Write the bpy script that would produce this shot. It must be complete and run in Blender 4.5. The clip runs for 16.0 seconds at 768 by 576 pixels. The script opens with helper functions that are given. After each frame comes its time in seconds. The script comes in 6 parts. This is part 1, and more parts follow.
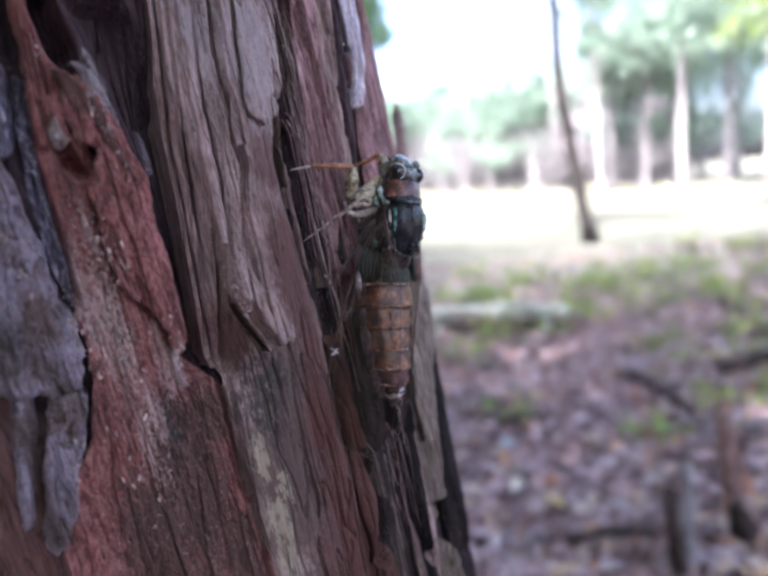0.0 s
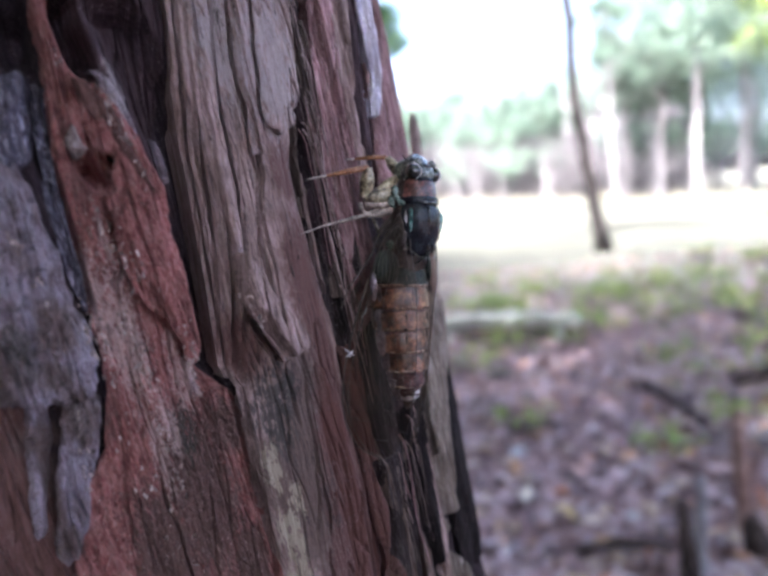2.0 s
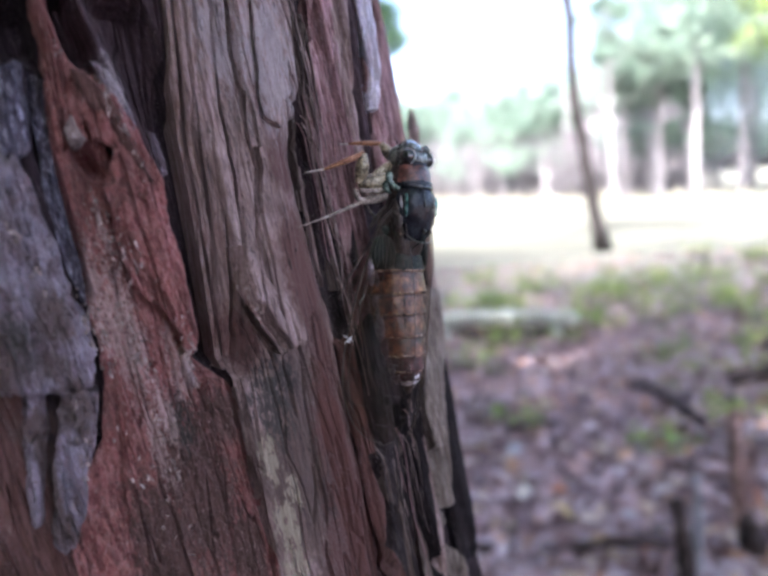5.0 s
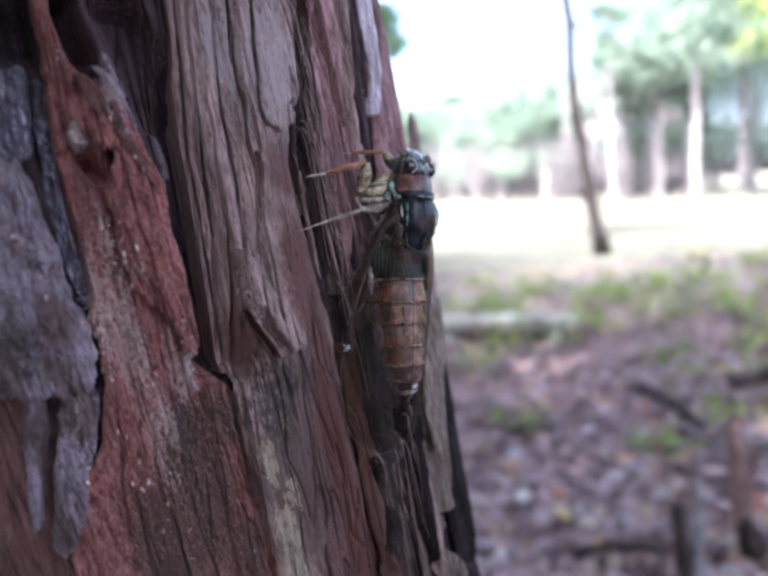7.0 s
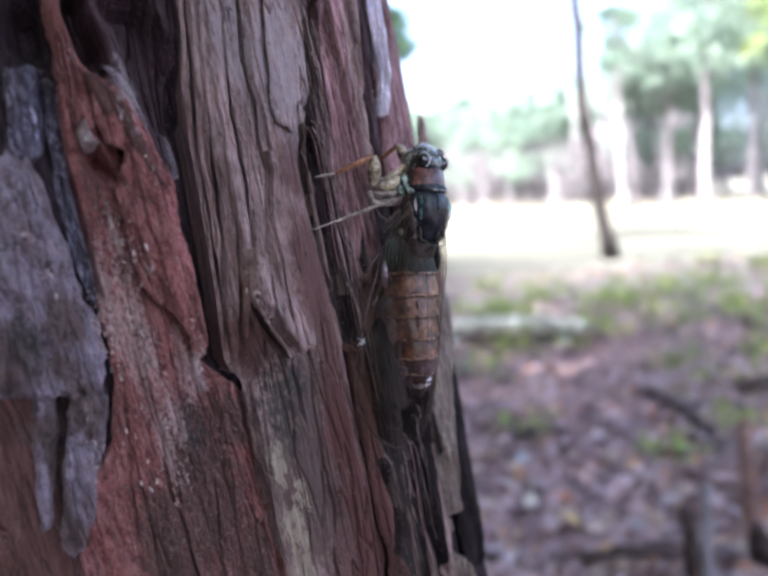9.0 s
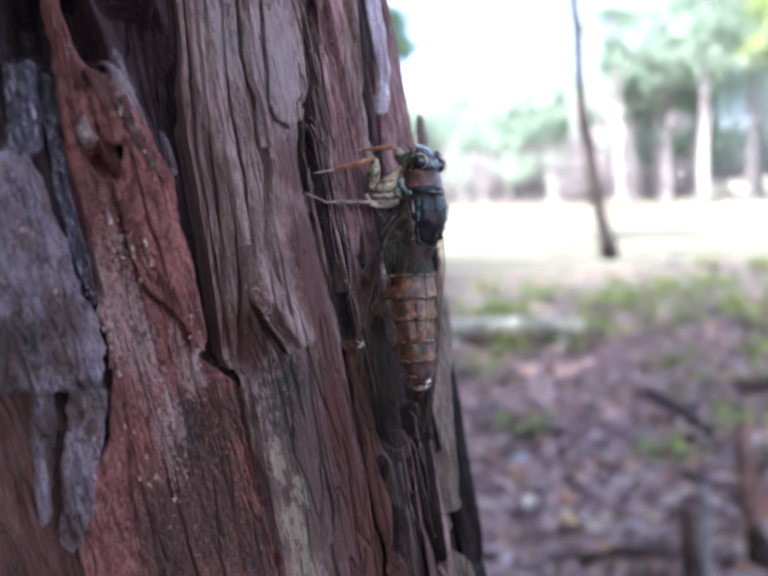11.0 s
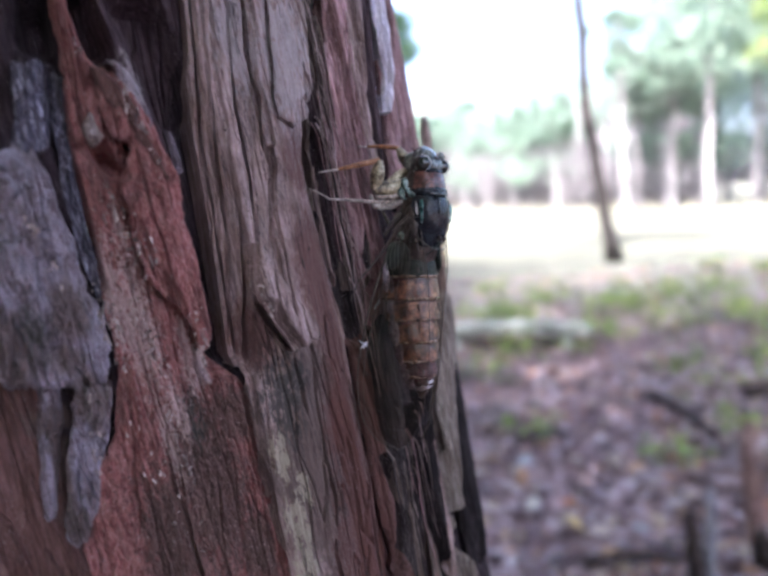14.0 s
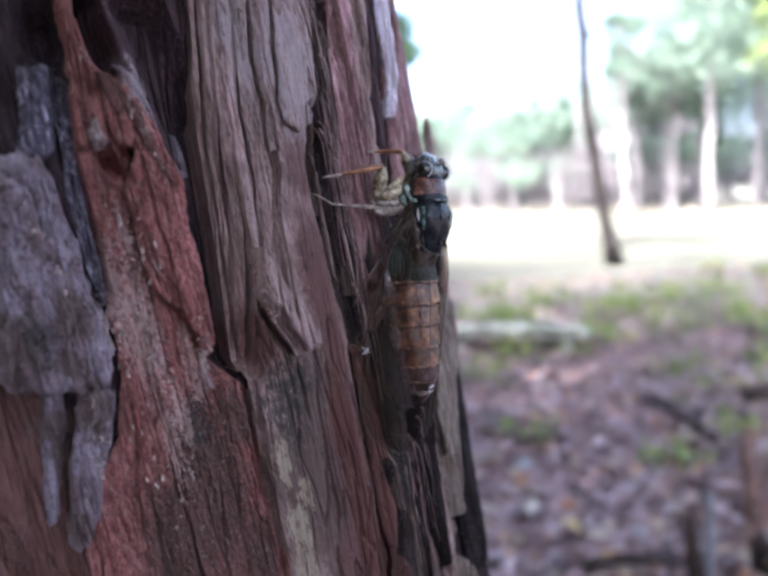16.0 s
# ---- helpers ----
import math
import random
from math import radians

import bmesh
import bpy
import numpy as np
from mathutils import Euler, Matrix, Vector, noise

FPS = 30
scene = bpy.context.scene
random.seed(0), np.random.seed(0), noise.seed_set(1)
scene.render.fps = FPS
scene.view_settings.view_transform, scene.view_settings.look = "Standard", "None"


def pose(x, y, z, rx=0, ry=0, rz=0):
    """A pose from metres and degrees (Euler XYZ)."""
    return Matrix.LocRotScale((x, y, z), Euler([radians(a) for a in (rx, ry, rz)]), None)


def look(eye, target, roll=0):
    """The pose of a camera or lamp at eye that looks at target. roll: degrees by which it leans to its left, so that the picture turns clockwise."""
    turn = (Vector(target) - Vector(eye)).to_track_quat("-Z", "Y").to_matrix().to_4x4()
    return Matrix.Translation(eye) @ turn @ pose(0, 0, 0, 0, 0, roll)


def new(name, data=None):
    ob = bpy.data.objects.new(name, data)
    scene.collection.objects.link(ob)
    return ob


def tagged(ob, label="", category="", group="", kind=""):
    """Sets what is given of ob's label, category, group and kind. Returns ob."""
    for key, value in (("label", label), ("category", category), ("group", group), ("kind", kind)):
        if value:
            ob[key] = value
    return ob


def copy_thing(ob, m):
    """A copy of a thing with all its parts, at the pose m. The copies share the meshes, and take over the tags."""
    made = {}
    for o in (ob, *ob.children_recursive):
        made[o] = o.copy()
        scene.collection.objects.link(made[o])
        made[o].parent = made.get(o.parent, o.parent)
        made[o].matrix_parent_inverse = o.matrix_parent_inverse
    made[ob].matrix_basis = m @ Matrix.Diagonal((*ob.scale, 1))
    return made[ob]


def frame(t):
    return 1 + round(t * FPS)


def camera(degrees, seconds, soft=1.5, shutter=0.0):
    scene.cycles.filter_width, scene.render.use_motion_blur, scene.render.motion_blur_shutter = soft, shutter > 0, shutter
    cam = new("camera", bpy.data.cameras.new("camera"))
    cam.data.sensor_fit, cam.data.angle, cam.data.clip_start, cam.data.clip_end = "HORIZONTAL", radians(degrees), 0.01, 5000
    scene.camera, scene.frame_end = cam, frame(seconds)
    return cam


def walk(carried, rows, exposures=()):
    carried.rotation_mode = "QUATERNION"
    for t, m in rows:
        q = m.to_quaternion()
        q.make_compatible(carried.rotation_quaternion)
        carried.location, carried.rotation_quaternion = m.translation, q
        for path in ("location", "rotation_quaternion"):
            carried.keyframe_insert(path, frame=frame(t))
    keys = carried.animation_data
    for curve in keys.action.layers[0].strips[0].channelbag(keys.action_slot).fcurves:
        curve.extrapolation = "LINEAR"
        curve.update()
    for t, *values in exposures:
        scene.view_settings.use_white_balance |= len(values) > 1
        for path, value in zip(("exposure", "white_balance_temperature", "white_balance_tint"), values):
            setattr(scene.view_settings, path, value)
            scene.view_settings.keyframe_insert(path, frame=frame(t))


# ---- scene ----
from mathutils.bvhtree import BVHTree

MM = 0.001
cam = camera(61.0, 16.0, soft=2.9)
# a small phone lens held a hand's width from the bark
cam.data.dof.use_dof = True
cam.data.dof.focus_distance = 0.134
cam.data.dof.aperture_fstop = 11.0

PATH = [
    (0.0, pose(0.00000, 0.00000, 0.90000, 81.368, 4.944, -0.750)),
    (0.5, pose(0.00003, 0.00043, 0.89941, 81.545, 4.949, -0.409)),
    (1.0, pose(-0.00060, 0.00067, 0.90044, 81.712, 4.690, -0.109)),
    (1.5, pose(-0.00109, 0.00124, 0.90060, 81.962, 4.554, 0.393)),
    (2.0, pose(-0.00069, 0.00126, 0.90082, 82.030, 4.450, 0.349)),
    (2.5, pose(-0.00060, 0.00100, 0.90023, 82.031, 4.589, 0.355)),
    (3.0, pose(-0.00062, 0.00086, 0.90007, 82.042, 4.385, 0.351)),
    (3.5, pose(-0.00070, 0.00109, 0.89924, 81.949, 4.430, 0.442)),
    (4.0, pose(-0.00051, 0.00079, 0.90001, 81.818, 4.144, 0.390)),
    (6.5, pose(-0.00047, 0.00042, 0.89992, 81.940, 4.065, 0.159)),
    (7.0, pose(-0.00062, 0.00033, 0.90025, 82.089, 3.923, 0.254)),
    (7.5, pose(-0.00069, 0.00026, 0.90010, 82.147, 4.007, 0.205)),
    (8.0, pose(-0.00044, 0.00016, 0.89950, 82.169, 4.009, 0.289)),
    (8.5, pose(-0.00067, 0.00016, 0.89904, 82.285, 3.979, 0.580)),
    (9.0, pose(-0.00101, 0.00075, 0.89958, 82.436, 3.854, 0.930)),
    (11.5, pose(-0.00096, 0.00039, 0.89876, 82.478, 3.712, 0.866)),
    (12.0, pose(-0.00120, 0.00046, 0.89900, 82.476, 3.616, 0.985)),
    (12.5, pose(-0.00114, 0.00014, 0.89813, 82.637, 3.854, 1.072)),
    (13.0, pose(-0.00126, -0.00003, 0.89749, 82.826, 3.997, 1.177)),
    (13.5, pose(-0.00102, -0.00033, 0.89783, 82.711, 3.814, 0.981)),
    (14.0, pose(-0.00099, -0.00011, 0.89799, 82.732, 3.720, 1.230)),
    (14.5, pose(-0.00089, -0.00031, 0.89867, 82.720, 3.518, 0.907)),
    (15.0, pose(-0.00116, -0.00031, 0.89827, 82.815, 3.591, 1.021)),
    (15.5, pose(-0.00152, -0.00027, 0.89898, 82.879, 3.364, 1.125)),
    (16.0, pose(-0.00163, -0.00008, 0.89879, 82.878, 3.402, 1.247)),
]
walk(cam, PATH, exposures=[(0.0, 3.32, 5990, 15), (16.0, 3.32, 5990, 15)])

# ---- light: sun behind the camera over the clearing, sky all round ----
SUN_AT = Vector((-0.28, -0.55, 0.79)).normalized()
world = bpy.data.worlds.new("sky")
scene.world = world
world.use_nodes = True
wn = world.node_tree.nodes
sky = wn.new("ShaderNodeTexSky")
sky.sky_type = "NISHITA"
sky.sun_disc = False
sky.sun_elevation = math.asin(SUN_AT.z)
sky.sun_rotation = math.atan2(SUN_AT.x, SUN_AT.y)
sky.air_density = 0.75
sky.dust_density = 7.0
world.node_tree.links.new(sky.outputs[0], wn["Background"].inputs[0])
wn["Background"].inputs[1].default_value = 0.15
sun = new("sun", bpy.data.lights.new("sun", "SUN"))
sun.data.energy = 2.3
sun.data.angle = radians(0.6)
sun.data.color = (1.0, 0.95, 0.87)
sun.matrix_world = look(SUN_AT * 30, (0, 0, 0))


# ---- materials ----
def nodes_of(name, rough=0.85, spec=0.25):
    m = bpy.data.materials.new(name)
    m.use_nodes = True
    nt = m.node_tree
    b = nt.nodes["Principled BSDF"]
    b.inputs["Roughness"].default_value = rough
    b.inputs["Specular IOR Level"].default_value = spec
    return m, nt, b


def noise_node(nt, vec, scale, detail=4.0, rough=0.55, distort=0.0):
    n = nt.nodes.new("ShaderNodeTexNoise")
    n.inputs["Scale"].default_value = scale
    n.inputs["Detail"].default_value = detail
    n.inputs["Roughness"].default_value = rough
    n.inputs["Distortion"].default_value = distort
    nt.links.new(vec, n.inputs["Vector"])
    return n.outputs["Fac"]


def ramp(nt, fac, stops):
    r = nt.nodes.new("ShaderNodeValToRGB")
    while len(r.color_ramp.elements) < len(stops):
        r.color_ramp.elements.new(0.5)
    for e, (p, c) in zip(r.color_ramp.elements, stops):
        e.position = p
        e.color = (*c, 1) if len(c) == 3 else c
    nt.links.new(fac, r.inputs[0])
    return r.outputs[0]


def mix(nt, fac, a, b, mode="MIX"):
    n = nt.nodes.new("ShaderNodeMix")
    n.data_type, n.blend_type = "RGBA", mode
    for s, v in ((0, fac), (6, a), (7, b)):
        if isinstance(v, (int, float)):
            n.inputs[s].default_value = v
        elif isinstance(v, tuple):
            n.inputs[s].default_value = (*v, 1)
        else:
            nt.links.new(v, n.inputs[s])
    return n.outputs[2]


def scaled(nt, vec, sx, sy, sz=1.0, off=(0, 0, 0)):
    n = nt.nodes.new("ShaderNodeMapping")
    n.inputs["Scale"].default_value = (sx, sy, sz)
    n.inputs["Location"].default_value = off
    nt.links.new(vec, n.inputs["Vector"])
    return n.outputs[0]


def bump(nt, b, height, strength, distance):
    n = nt.nodes.new("ShaderNodeBump")
    n.inputs["Strength"].default_value = strength
    n.inputs["Distance"].default_value = distance
    nt.links.new(height, n.inputs["Height"])
    nt.links.new(n.outputs[0], b.inputs["Normal"])


def bark_material(name, dark, mid, light, fleck=0.0, stain=(0.05, 0.04, 0.04), stain_at=0.66, cross=0.0, rough=0.72, crackle=0.75, along=0.13, mottle=(), spec=0.1):
    """Bark with grain along the strands: the strand attribute runs in millimetres, across then along; patches of
    weathering, moss and lichen come from the patch attributes, with edges broken up by noise."""
    m, nt, b = nodes_of(name, rough, spec)

    def attribute(key):
        at = nt.nodes.new("ShaderNodeAttribute")
        at.attribute_name = key
        return at.outputs["Vector"]
    v = attribute("strand")
    fine = noise_node(nt, scaled(nt, v, 1.5, along), 1.0, 6, 0.68, 0.35)
    broad = noise_node(nt, scaled(nt, v, 0.2, 0.06), 1.0, 5, 0.62, 0.6)
    spots = noise_node(nt, scaled(nt, v, 0.9, 0.45), 1.0, 5, 0.7)
    grain = noise_node(nt, scaled(nt, v, 5.0, 1.6), 1.0, 4, 0.72)
    clot = noise_node(nt, scaled(nt, v, 0.55, 0.3, 1, (23, 5, 0)), 1.0, 6, 0.7, 0.8)
    col = ramp(nt, fine, [(0.28, dark), (0.5, mid), (0.74, light)])
    tone = ramp(nt, broad, [(0.3, (0.6, 0.52, 0.48)), (0.5, (1.25, 1.22, 1.2)), (0.7, (1.85, 1.85, 1.98))])
    col = mix(nt, 1.0, col, tone, "MULTIPLY")
    if mottle:
        col = mix(nt, ramp(nt, clot, [(0.46, (0, 0, 0)), (0.6, (0.75, 0.75, 0.75))]), col, mottle[1])
        col = mix(nt, ramp(nt, clot, [(0.36, (0.8, 0.8, 0.8)), (0.45, (0, 0, 0))]), col, mottle[0])
    dirt = noise_node(nt, scaled(nt, v, 0.13, 0.07, 1, (11, 3, 0)), 1.0, 5, 0.66, 0.5)
    col = mix(nt, ramp(nt, dirt, [(0.5, (0, 0, 0)), (0.68, (0.7, 0.7, 0.7))]), col, tuple(min(c, 1.1 * m_) for c, m_ in zip((0.115, 0.076, 0.070), mid)))
    sep = nt.nodes.new("ShaderNodeSeparateXYZ")
    nt.links.new(attribute("patch"), sep.inputs[0])
    sep2 = nt.nodes.new("ShaderNodeSeparateXYZ")
    nt.links.new(attribute("growth"), sep2.inputs[0])

    brk = mix(nt, 0.5, fine, spots)

    def broken(fac, amount=0.55, most=0.85):
        ma = nt.nodes.new("ShaderNodeMath")
        ma.operation = "MULTIPLY_ADD"
        nt.links.new(brk, ma.inputs[0])
        ma.inputs[1].default_value = amount * 6
        ma.inputs[2].default_value = -amount * 3
        ad = nt.nodes.new("ShaderNodeMath")
        nt.links.new(fac, ad.inputs[0])
        nt.links.new(ma.outputs[0], ad.inputs[1])
        mr = nt.nodes.new("ShaderNodeMapRange")
        mr.interpolation_type = "SMOOTHSTEP"
        mr.inputs["From Min"].default_value, mr.inputs["From Max"].default_value = 0.3, 0.85
        nt.links.new(ad.outputs[0], mr.inputs["Value"])
        ml = nt.nodes.new("ShaderNodeMath")
        ml.operation = "MULTIPLY"
        gate = nt.nodes.new("ShaderNodeMapRange")
        gate.inputs["From Min"].default_value, gate.inputs["From Max"].default_value = 0.0, 0.45
        gate.inputs["To Max"].default_value = most
        nt.links.new(fac, gate.inputs["Value"])
        nt.links.new(gate.outputs[0], ml.inputs[1])
        nt.links.new(mr.outputs[0], ml.inputs[0])
        return ml.outputs[0]
    col = mix(nt, broken(sep.outputs[0], 0.5), col, (0.108, 0.073, 0.064))
    col = mix(nt, broken(sep.outputs[1], 0.4, 0.92), col, (0.130, 0.060, 0.053))
    col = mix(nt, broken(sep.outputs[2], 1.1, 0.65), col, (0.41, 0.358, 0.372))
    col = mix(nt, broken(sep2.outputs[1], 1.3), col, (0.048, 0.046, 0.042))
    col = mix(nt, broken(sep2.outputs[2], 1.5, 0.9), col, (0.430, 0.370, 0.285))
    g = ramp(nt, grain, [(0.25, (0.75, 0.75, 0.75)), (0.5, (1, 1, 1)), (0.75, (1.25, 1.25, 1.25))])
    col = mix(nt, 0.9, col, g, "MULTIPLY")
    s = ramp(nt, spots, [(stain_at, (0, 0, 0)), (stain_at + 0.08, (0.8, 0.8, 0.8))])
    col = mix(nt, s, col, stain)
    fl = noise_node(nt, scaled(nt, v, 1.9, 0.9, 1, (31, 7, 0)), 1.0, 5, 0.78)
    fa = nt.nodes.new("ShaderNodeMath")
    fa.operation = "MULTIPLY_ADD"
    nt.links.new(sep2.outputs[0], fa.inputs[0])
    fa.inputs[1].default_value = 0.2
    nt.links.new(fl, fa.inputs[2])
    f = ramp(nt, fa.outputs[0], [(0.69 - fleck, (0, 0, 0)), (0.76 - fleck, (0.85, 0.85, 0.85))])
    col = mix(nt, f, col, (0.540, 0.400, 0.380))
    # hair cracks along the strands, in loose groups
    line = noise_node(nt, scaled(nt, v, 0.5, 0.055, 1, (17, 41, 0)), 1.0, 4, 0.62, 0.5)
    line = ramp(nt, line, [(0.482, (0, 0, 0)), (0.494, (1, 1, 1)), (0.506, (1, 1, 1)), (0.518, (0, 0, 0))])
    where = noise_node(nt, scaled(nt, v, 0.16, 0.05, 1, (3, 29, 0)), 1.0, 4, 0.6)
    line = mix(nt, 1.0, line, ramp(nt, where, [(0.42, (0, 0, 0)), (0.6, (crackle, crackle, crackle))]), "MULTIPLY")
    col = mix(nt, line, col, (0.022, 0.015, 0.015))
    # fine pale scurf
    scurf = noise_node(nt, scaled(nt, v, 4.2, 2.2, 1, (9, 13, 0)), 1.0, 3, 0.75)
    patchy = mix(nt, 1.0, ramp(nt, scurf, [(0.57, (0, 0, 0)), (0.68, (0.7, 0.7, 0.7))]), ramp(nt, dirt, [(0.4, (1, 1, 1)), (0.52, (0, 0, 0))]), "MULTIPLY")
    col = mix(nt, patchy, col, (0.42, 0.36, 0.355))
    nt.links.new(col, b.inputs["Base Color"])
    h = mix(nt, 0.5, fine, grain)
    h = mix(nt, mix(nt, 0.7, (0.0, 0.0, 0.0), line), h, (0.0, 0.0, 0.0))
    if cross:
        cr = noise_node(nt, scaled(nt, v, 0.5, 1.7, 1, (5, 3, 0)), 1.0, 3, 0.6)
        h = mix(nt, cross, h, cr)
    bump(nt, b, h, 0.9, 0.0009)
    return m


BARK = {
    "red": bark_material("red_inner_bark", (0.097, 0.036, 0.033), (0.261, 0.099, 0.093), (0.441, 0.247, 0.233), fleck=0.1, stain_at=0.66, along=0.35, mottle=((0.123, 0.050, 0.044), (0.379, 0.190, 0.177))),
    "pink": bark_material("pinkish_grey_bark", (0.150, 0.104, 0.094), (0.285, 0.206, 0.192), (0.420, 0.335, 0.330), stain_at=0.74, along=0.3, rough=0.55, spec=0.35, crackle=0.95),
    "purple": bark_material("purplish_bark", (0.110, 0.062, 0.070), (0.300, 0.180, 0.185), (0.450, 0.330, 0.325), stain_at=0.68),
    # weathered grey; the pale lilac mottle also carries the sky's sheen
    "lilac": bark_material("weathered_sheeny_bark", (0.076, 0.055, 0.064), (0.188, 0.155, 0.188), (0.362, 0.326, 0.382), stain=(0.055, 0.042, 0.052), stain_at=0.58, cross=0.5, rough=0.42, along=0.3,
                           mottle=((0.089, 0.056, 0.056), (0.320, 0.295, 0.360)), spec=0.4),
    "blue": bark_material("dark_fibrous_bark", (0.018, 0.017, 0.025), (0.078, 0.074, 0.099), (0.429, 0.423, 0.511), stain=(0.016, 0.014, 0.019), stain_at=0.55, cross=0.5, along=0.4),
    "brown": bark_material("brown_smooth_bark", (0.053, 0.032, 0.029), (0.093, 0.058, 0.051), (0.126, 0.085, 0.077), stain_at=0.74),
    "redbrown": bark_material("red_brown_bark", (0.050, 0.027, 0.024), (0.110, 0.058, 0.051), (0.165, 0.102, 0.092), stain_at=0.7),
    "rust": bark_material("rust_brown_bark", (0.085, 0.044, 0.039), (0.175, 0.096, 0.086), (0.250, 0.160, 0.148), stain_at=0.72),
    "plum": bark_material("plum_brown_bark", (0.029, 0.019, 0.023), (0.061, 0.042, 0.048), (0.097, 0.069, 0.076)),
    # black colour stands in for deep shade on undercut and covered bark
    "black": bark_material("shade_black_bark", (0.005, 0.004, 0.005), (0.012, 0.009, 0.010), (0.036, 0.029, 0.029)),
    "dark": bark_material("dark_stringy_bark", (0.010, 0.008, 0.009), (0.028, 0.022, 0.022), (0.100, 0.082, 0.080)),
    "tan": bark_material("pale_split_bark", (0.150, 0.104, 0.095), (0.310, 0.231, 0.218), (0.460, 0.365, 0.351), stain_at=0.7),
    "scale": bark_material("pale_scaly_bark", (0.16, 0.12, 0.115), (0.27, 0.225, 0.215), (0.38, 0.33, 0.32), stain_at=0.66, along=0.5),
    "ash": bark_material("ash_grey_split_bark", (0.10, 0.082, 0.070), (0.225, 0.192, 0.166), (0.36, 0.32, 0.285), stain_at=0.64, along=0.1),
    # lilac ridge raised to near white: its highlight is put into the colour
    "silver": bark_material("highlit_lilac_bark_ridge", (0.282, 0.255, 0.310), (0.620, 0.597, 0.699), (0.809, 0.809, 0.809), stain_at=0.72),
    "olive": bark_material("olive_grey_bark", (0.057, 0.042, 0.034), (0.133, 0.104, 0.089), (0.232, 0.190, 0.169)),
    # near-black base puts part of the fissures' shade into the colour
    "base": bark_material("fissure_shade_bark", (0.011, 0.008, 0.010), (0.030, 0.022, 0.026), (0.072, 0.053, 0.059)),
}


def plain(name, cols, scale=3.0, rough=0.8, spec=0.25, bumps=0.0, per="object"):
    """Soft two-scale variation in object space, over a per-piece random tone."""
    m, nt, b = nodes_of(name, rough, spec)
    tc = nt.nodes.new("ShaderNodeTexCoord").outputs["Object"]
    n = noise_node(nt, tc, scale, 5, 0.6)
    col = ramp(nt, n, [(0.3, cols[0]), (0.5, cols[1]), (0.7, cols[2])])
    if per == "island":
        r = nt.nodes.new("ShaderNodeNewGeometry").outputs["Random Per Island"]
        t = ramp(nt, r, [(0.0, (0.45, 0.45, 0.45)), (1.0, (1.5, 1.5, 1.5))])
        col = mix(nt, 1.0, col, t, "MULTIPLY")
    nt.links.new(col, b.inputs["Base Color"])
    if bumps:
        bump(nt, b, noise_node(nt, tc, scale * 6, 5, 0.65), 0.6, bumps)
    return m


CHIP = plain("pale_dead_bark_chip", [(0.30, 0.22, 0.21), (0.46, 0.37, 0.35), (0.66, 0.58, 0.55)], 900.0, per="island")


def leaf_material(name, stops, transl=0.3):
    """Leaves: each island takes its own colour from the ramp, and lets some light through."""
    m, nt, b = nodes_of(name, 0.6, 0.3)
    r = nt.nodes.new("ShaderNodeNewGeometry").outputs["Random Per Island"]
    col = ramp(nt, r, stops)
    nt.links.new(col, b.inputs["Base Color"])
    if transl:
        t = nt.nodes.new("ShaderNodeBsdfTranslucent")
        nt.links.new(col, t.inputs["Color"])
        mx = nt.nodes.new("ShaderNodeMixShader")
        mx.inputs[0].default_value = transl
        nt.links.new(b.outputs[0], mx.inputs[1])
        nt.links.new(t.outputs[0], mx.inputs[2])
        nt.links.new(mx.outputs[0], nt.nodes["Material Output"].inputs["Surface"])
    return m


GREEN = leaf_material("tree_leaves", [(0.0, (0.03, 0.07, 0.03)), (0.5, (0.06, 0.13, 0.055)), (1.0, (0.11, 0.19, 0.08))], 0.35)
# far leaves and undergrowth: distance haze is paled and greyed into the colours
MIDWOOD = leaf_material("haze_paled_green_leaves", [(0.0, (0.12, 0.185, 0.145)), (0.5, (0.185, 0.265, 0.21)), (1.0, (0.27, 0.355, 0.29))], 0.35)
DIMWOOD = leaf_material("haze_paled_grey_leaves", [(0.0, (0.118, 0.157, 0.131)), (0.5, (0.210, 0.262, 0.223)), (1.0, (0.341, 0.394, 0.355))], 0.3)
DUSK = leaf_material("haze_greyed_undergrowth", [(0.0, (0.151, 0.142, 0.155)), (0.5, (0.194, 0.184, 0.198)), (1.0, (0.250, 0.245, 0.253))], 0.15)
HAZY = leaf_material("haze_whitened_leaves", [(0.0, (0.179, 0.255, 0.207)), (0.5, (0.276, 0.380, 0.304)), (1.0, (0.414, 0.517, 0.414))], 0.4)
FRESH = leaf_material("fresh_undergrowth_leaves", [(0.0, (0.15, 0.22, 0.06)), (0.6, (0.28, 0.38, 0.11)), (1.0, (0.46, 0.52, 0.15))], 0.35)
LITTER = leaf_material("dead_leaves", [(0.0, (0.06, 0.034, 0.034)), (0.22, (0.20, 0.122, 0.122)), (0.5, (0.37, 0.265, 0.28)),
                                       (0.78, (0.5, 0.42, 0.45)), (0.9, (0.52, 0.4, 0.28)), (1.0, (0.42, 0.18, 0.11))], 0.1)
# thin far trunks: haze and woodland shade set into the bark colour
FAR_TRUNK = plain("haze_greyed_far_bark", [(0.128, 0.115, 0.129), (0.194, 0.181, 0.198), (0.284, 0.269, 0.284)], 2.0)
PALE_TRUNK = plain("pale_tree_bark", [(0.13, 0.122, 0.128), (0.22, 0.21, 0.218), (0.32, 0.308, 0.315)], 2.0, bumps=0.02)
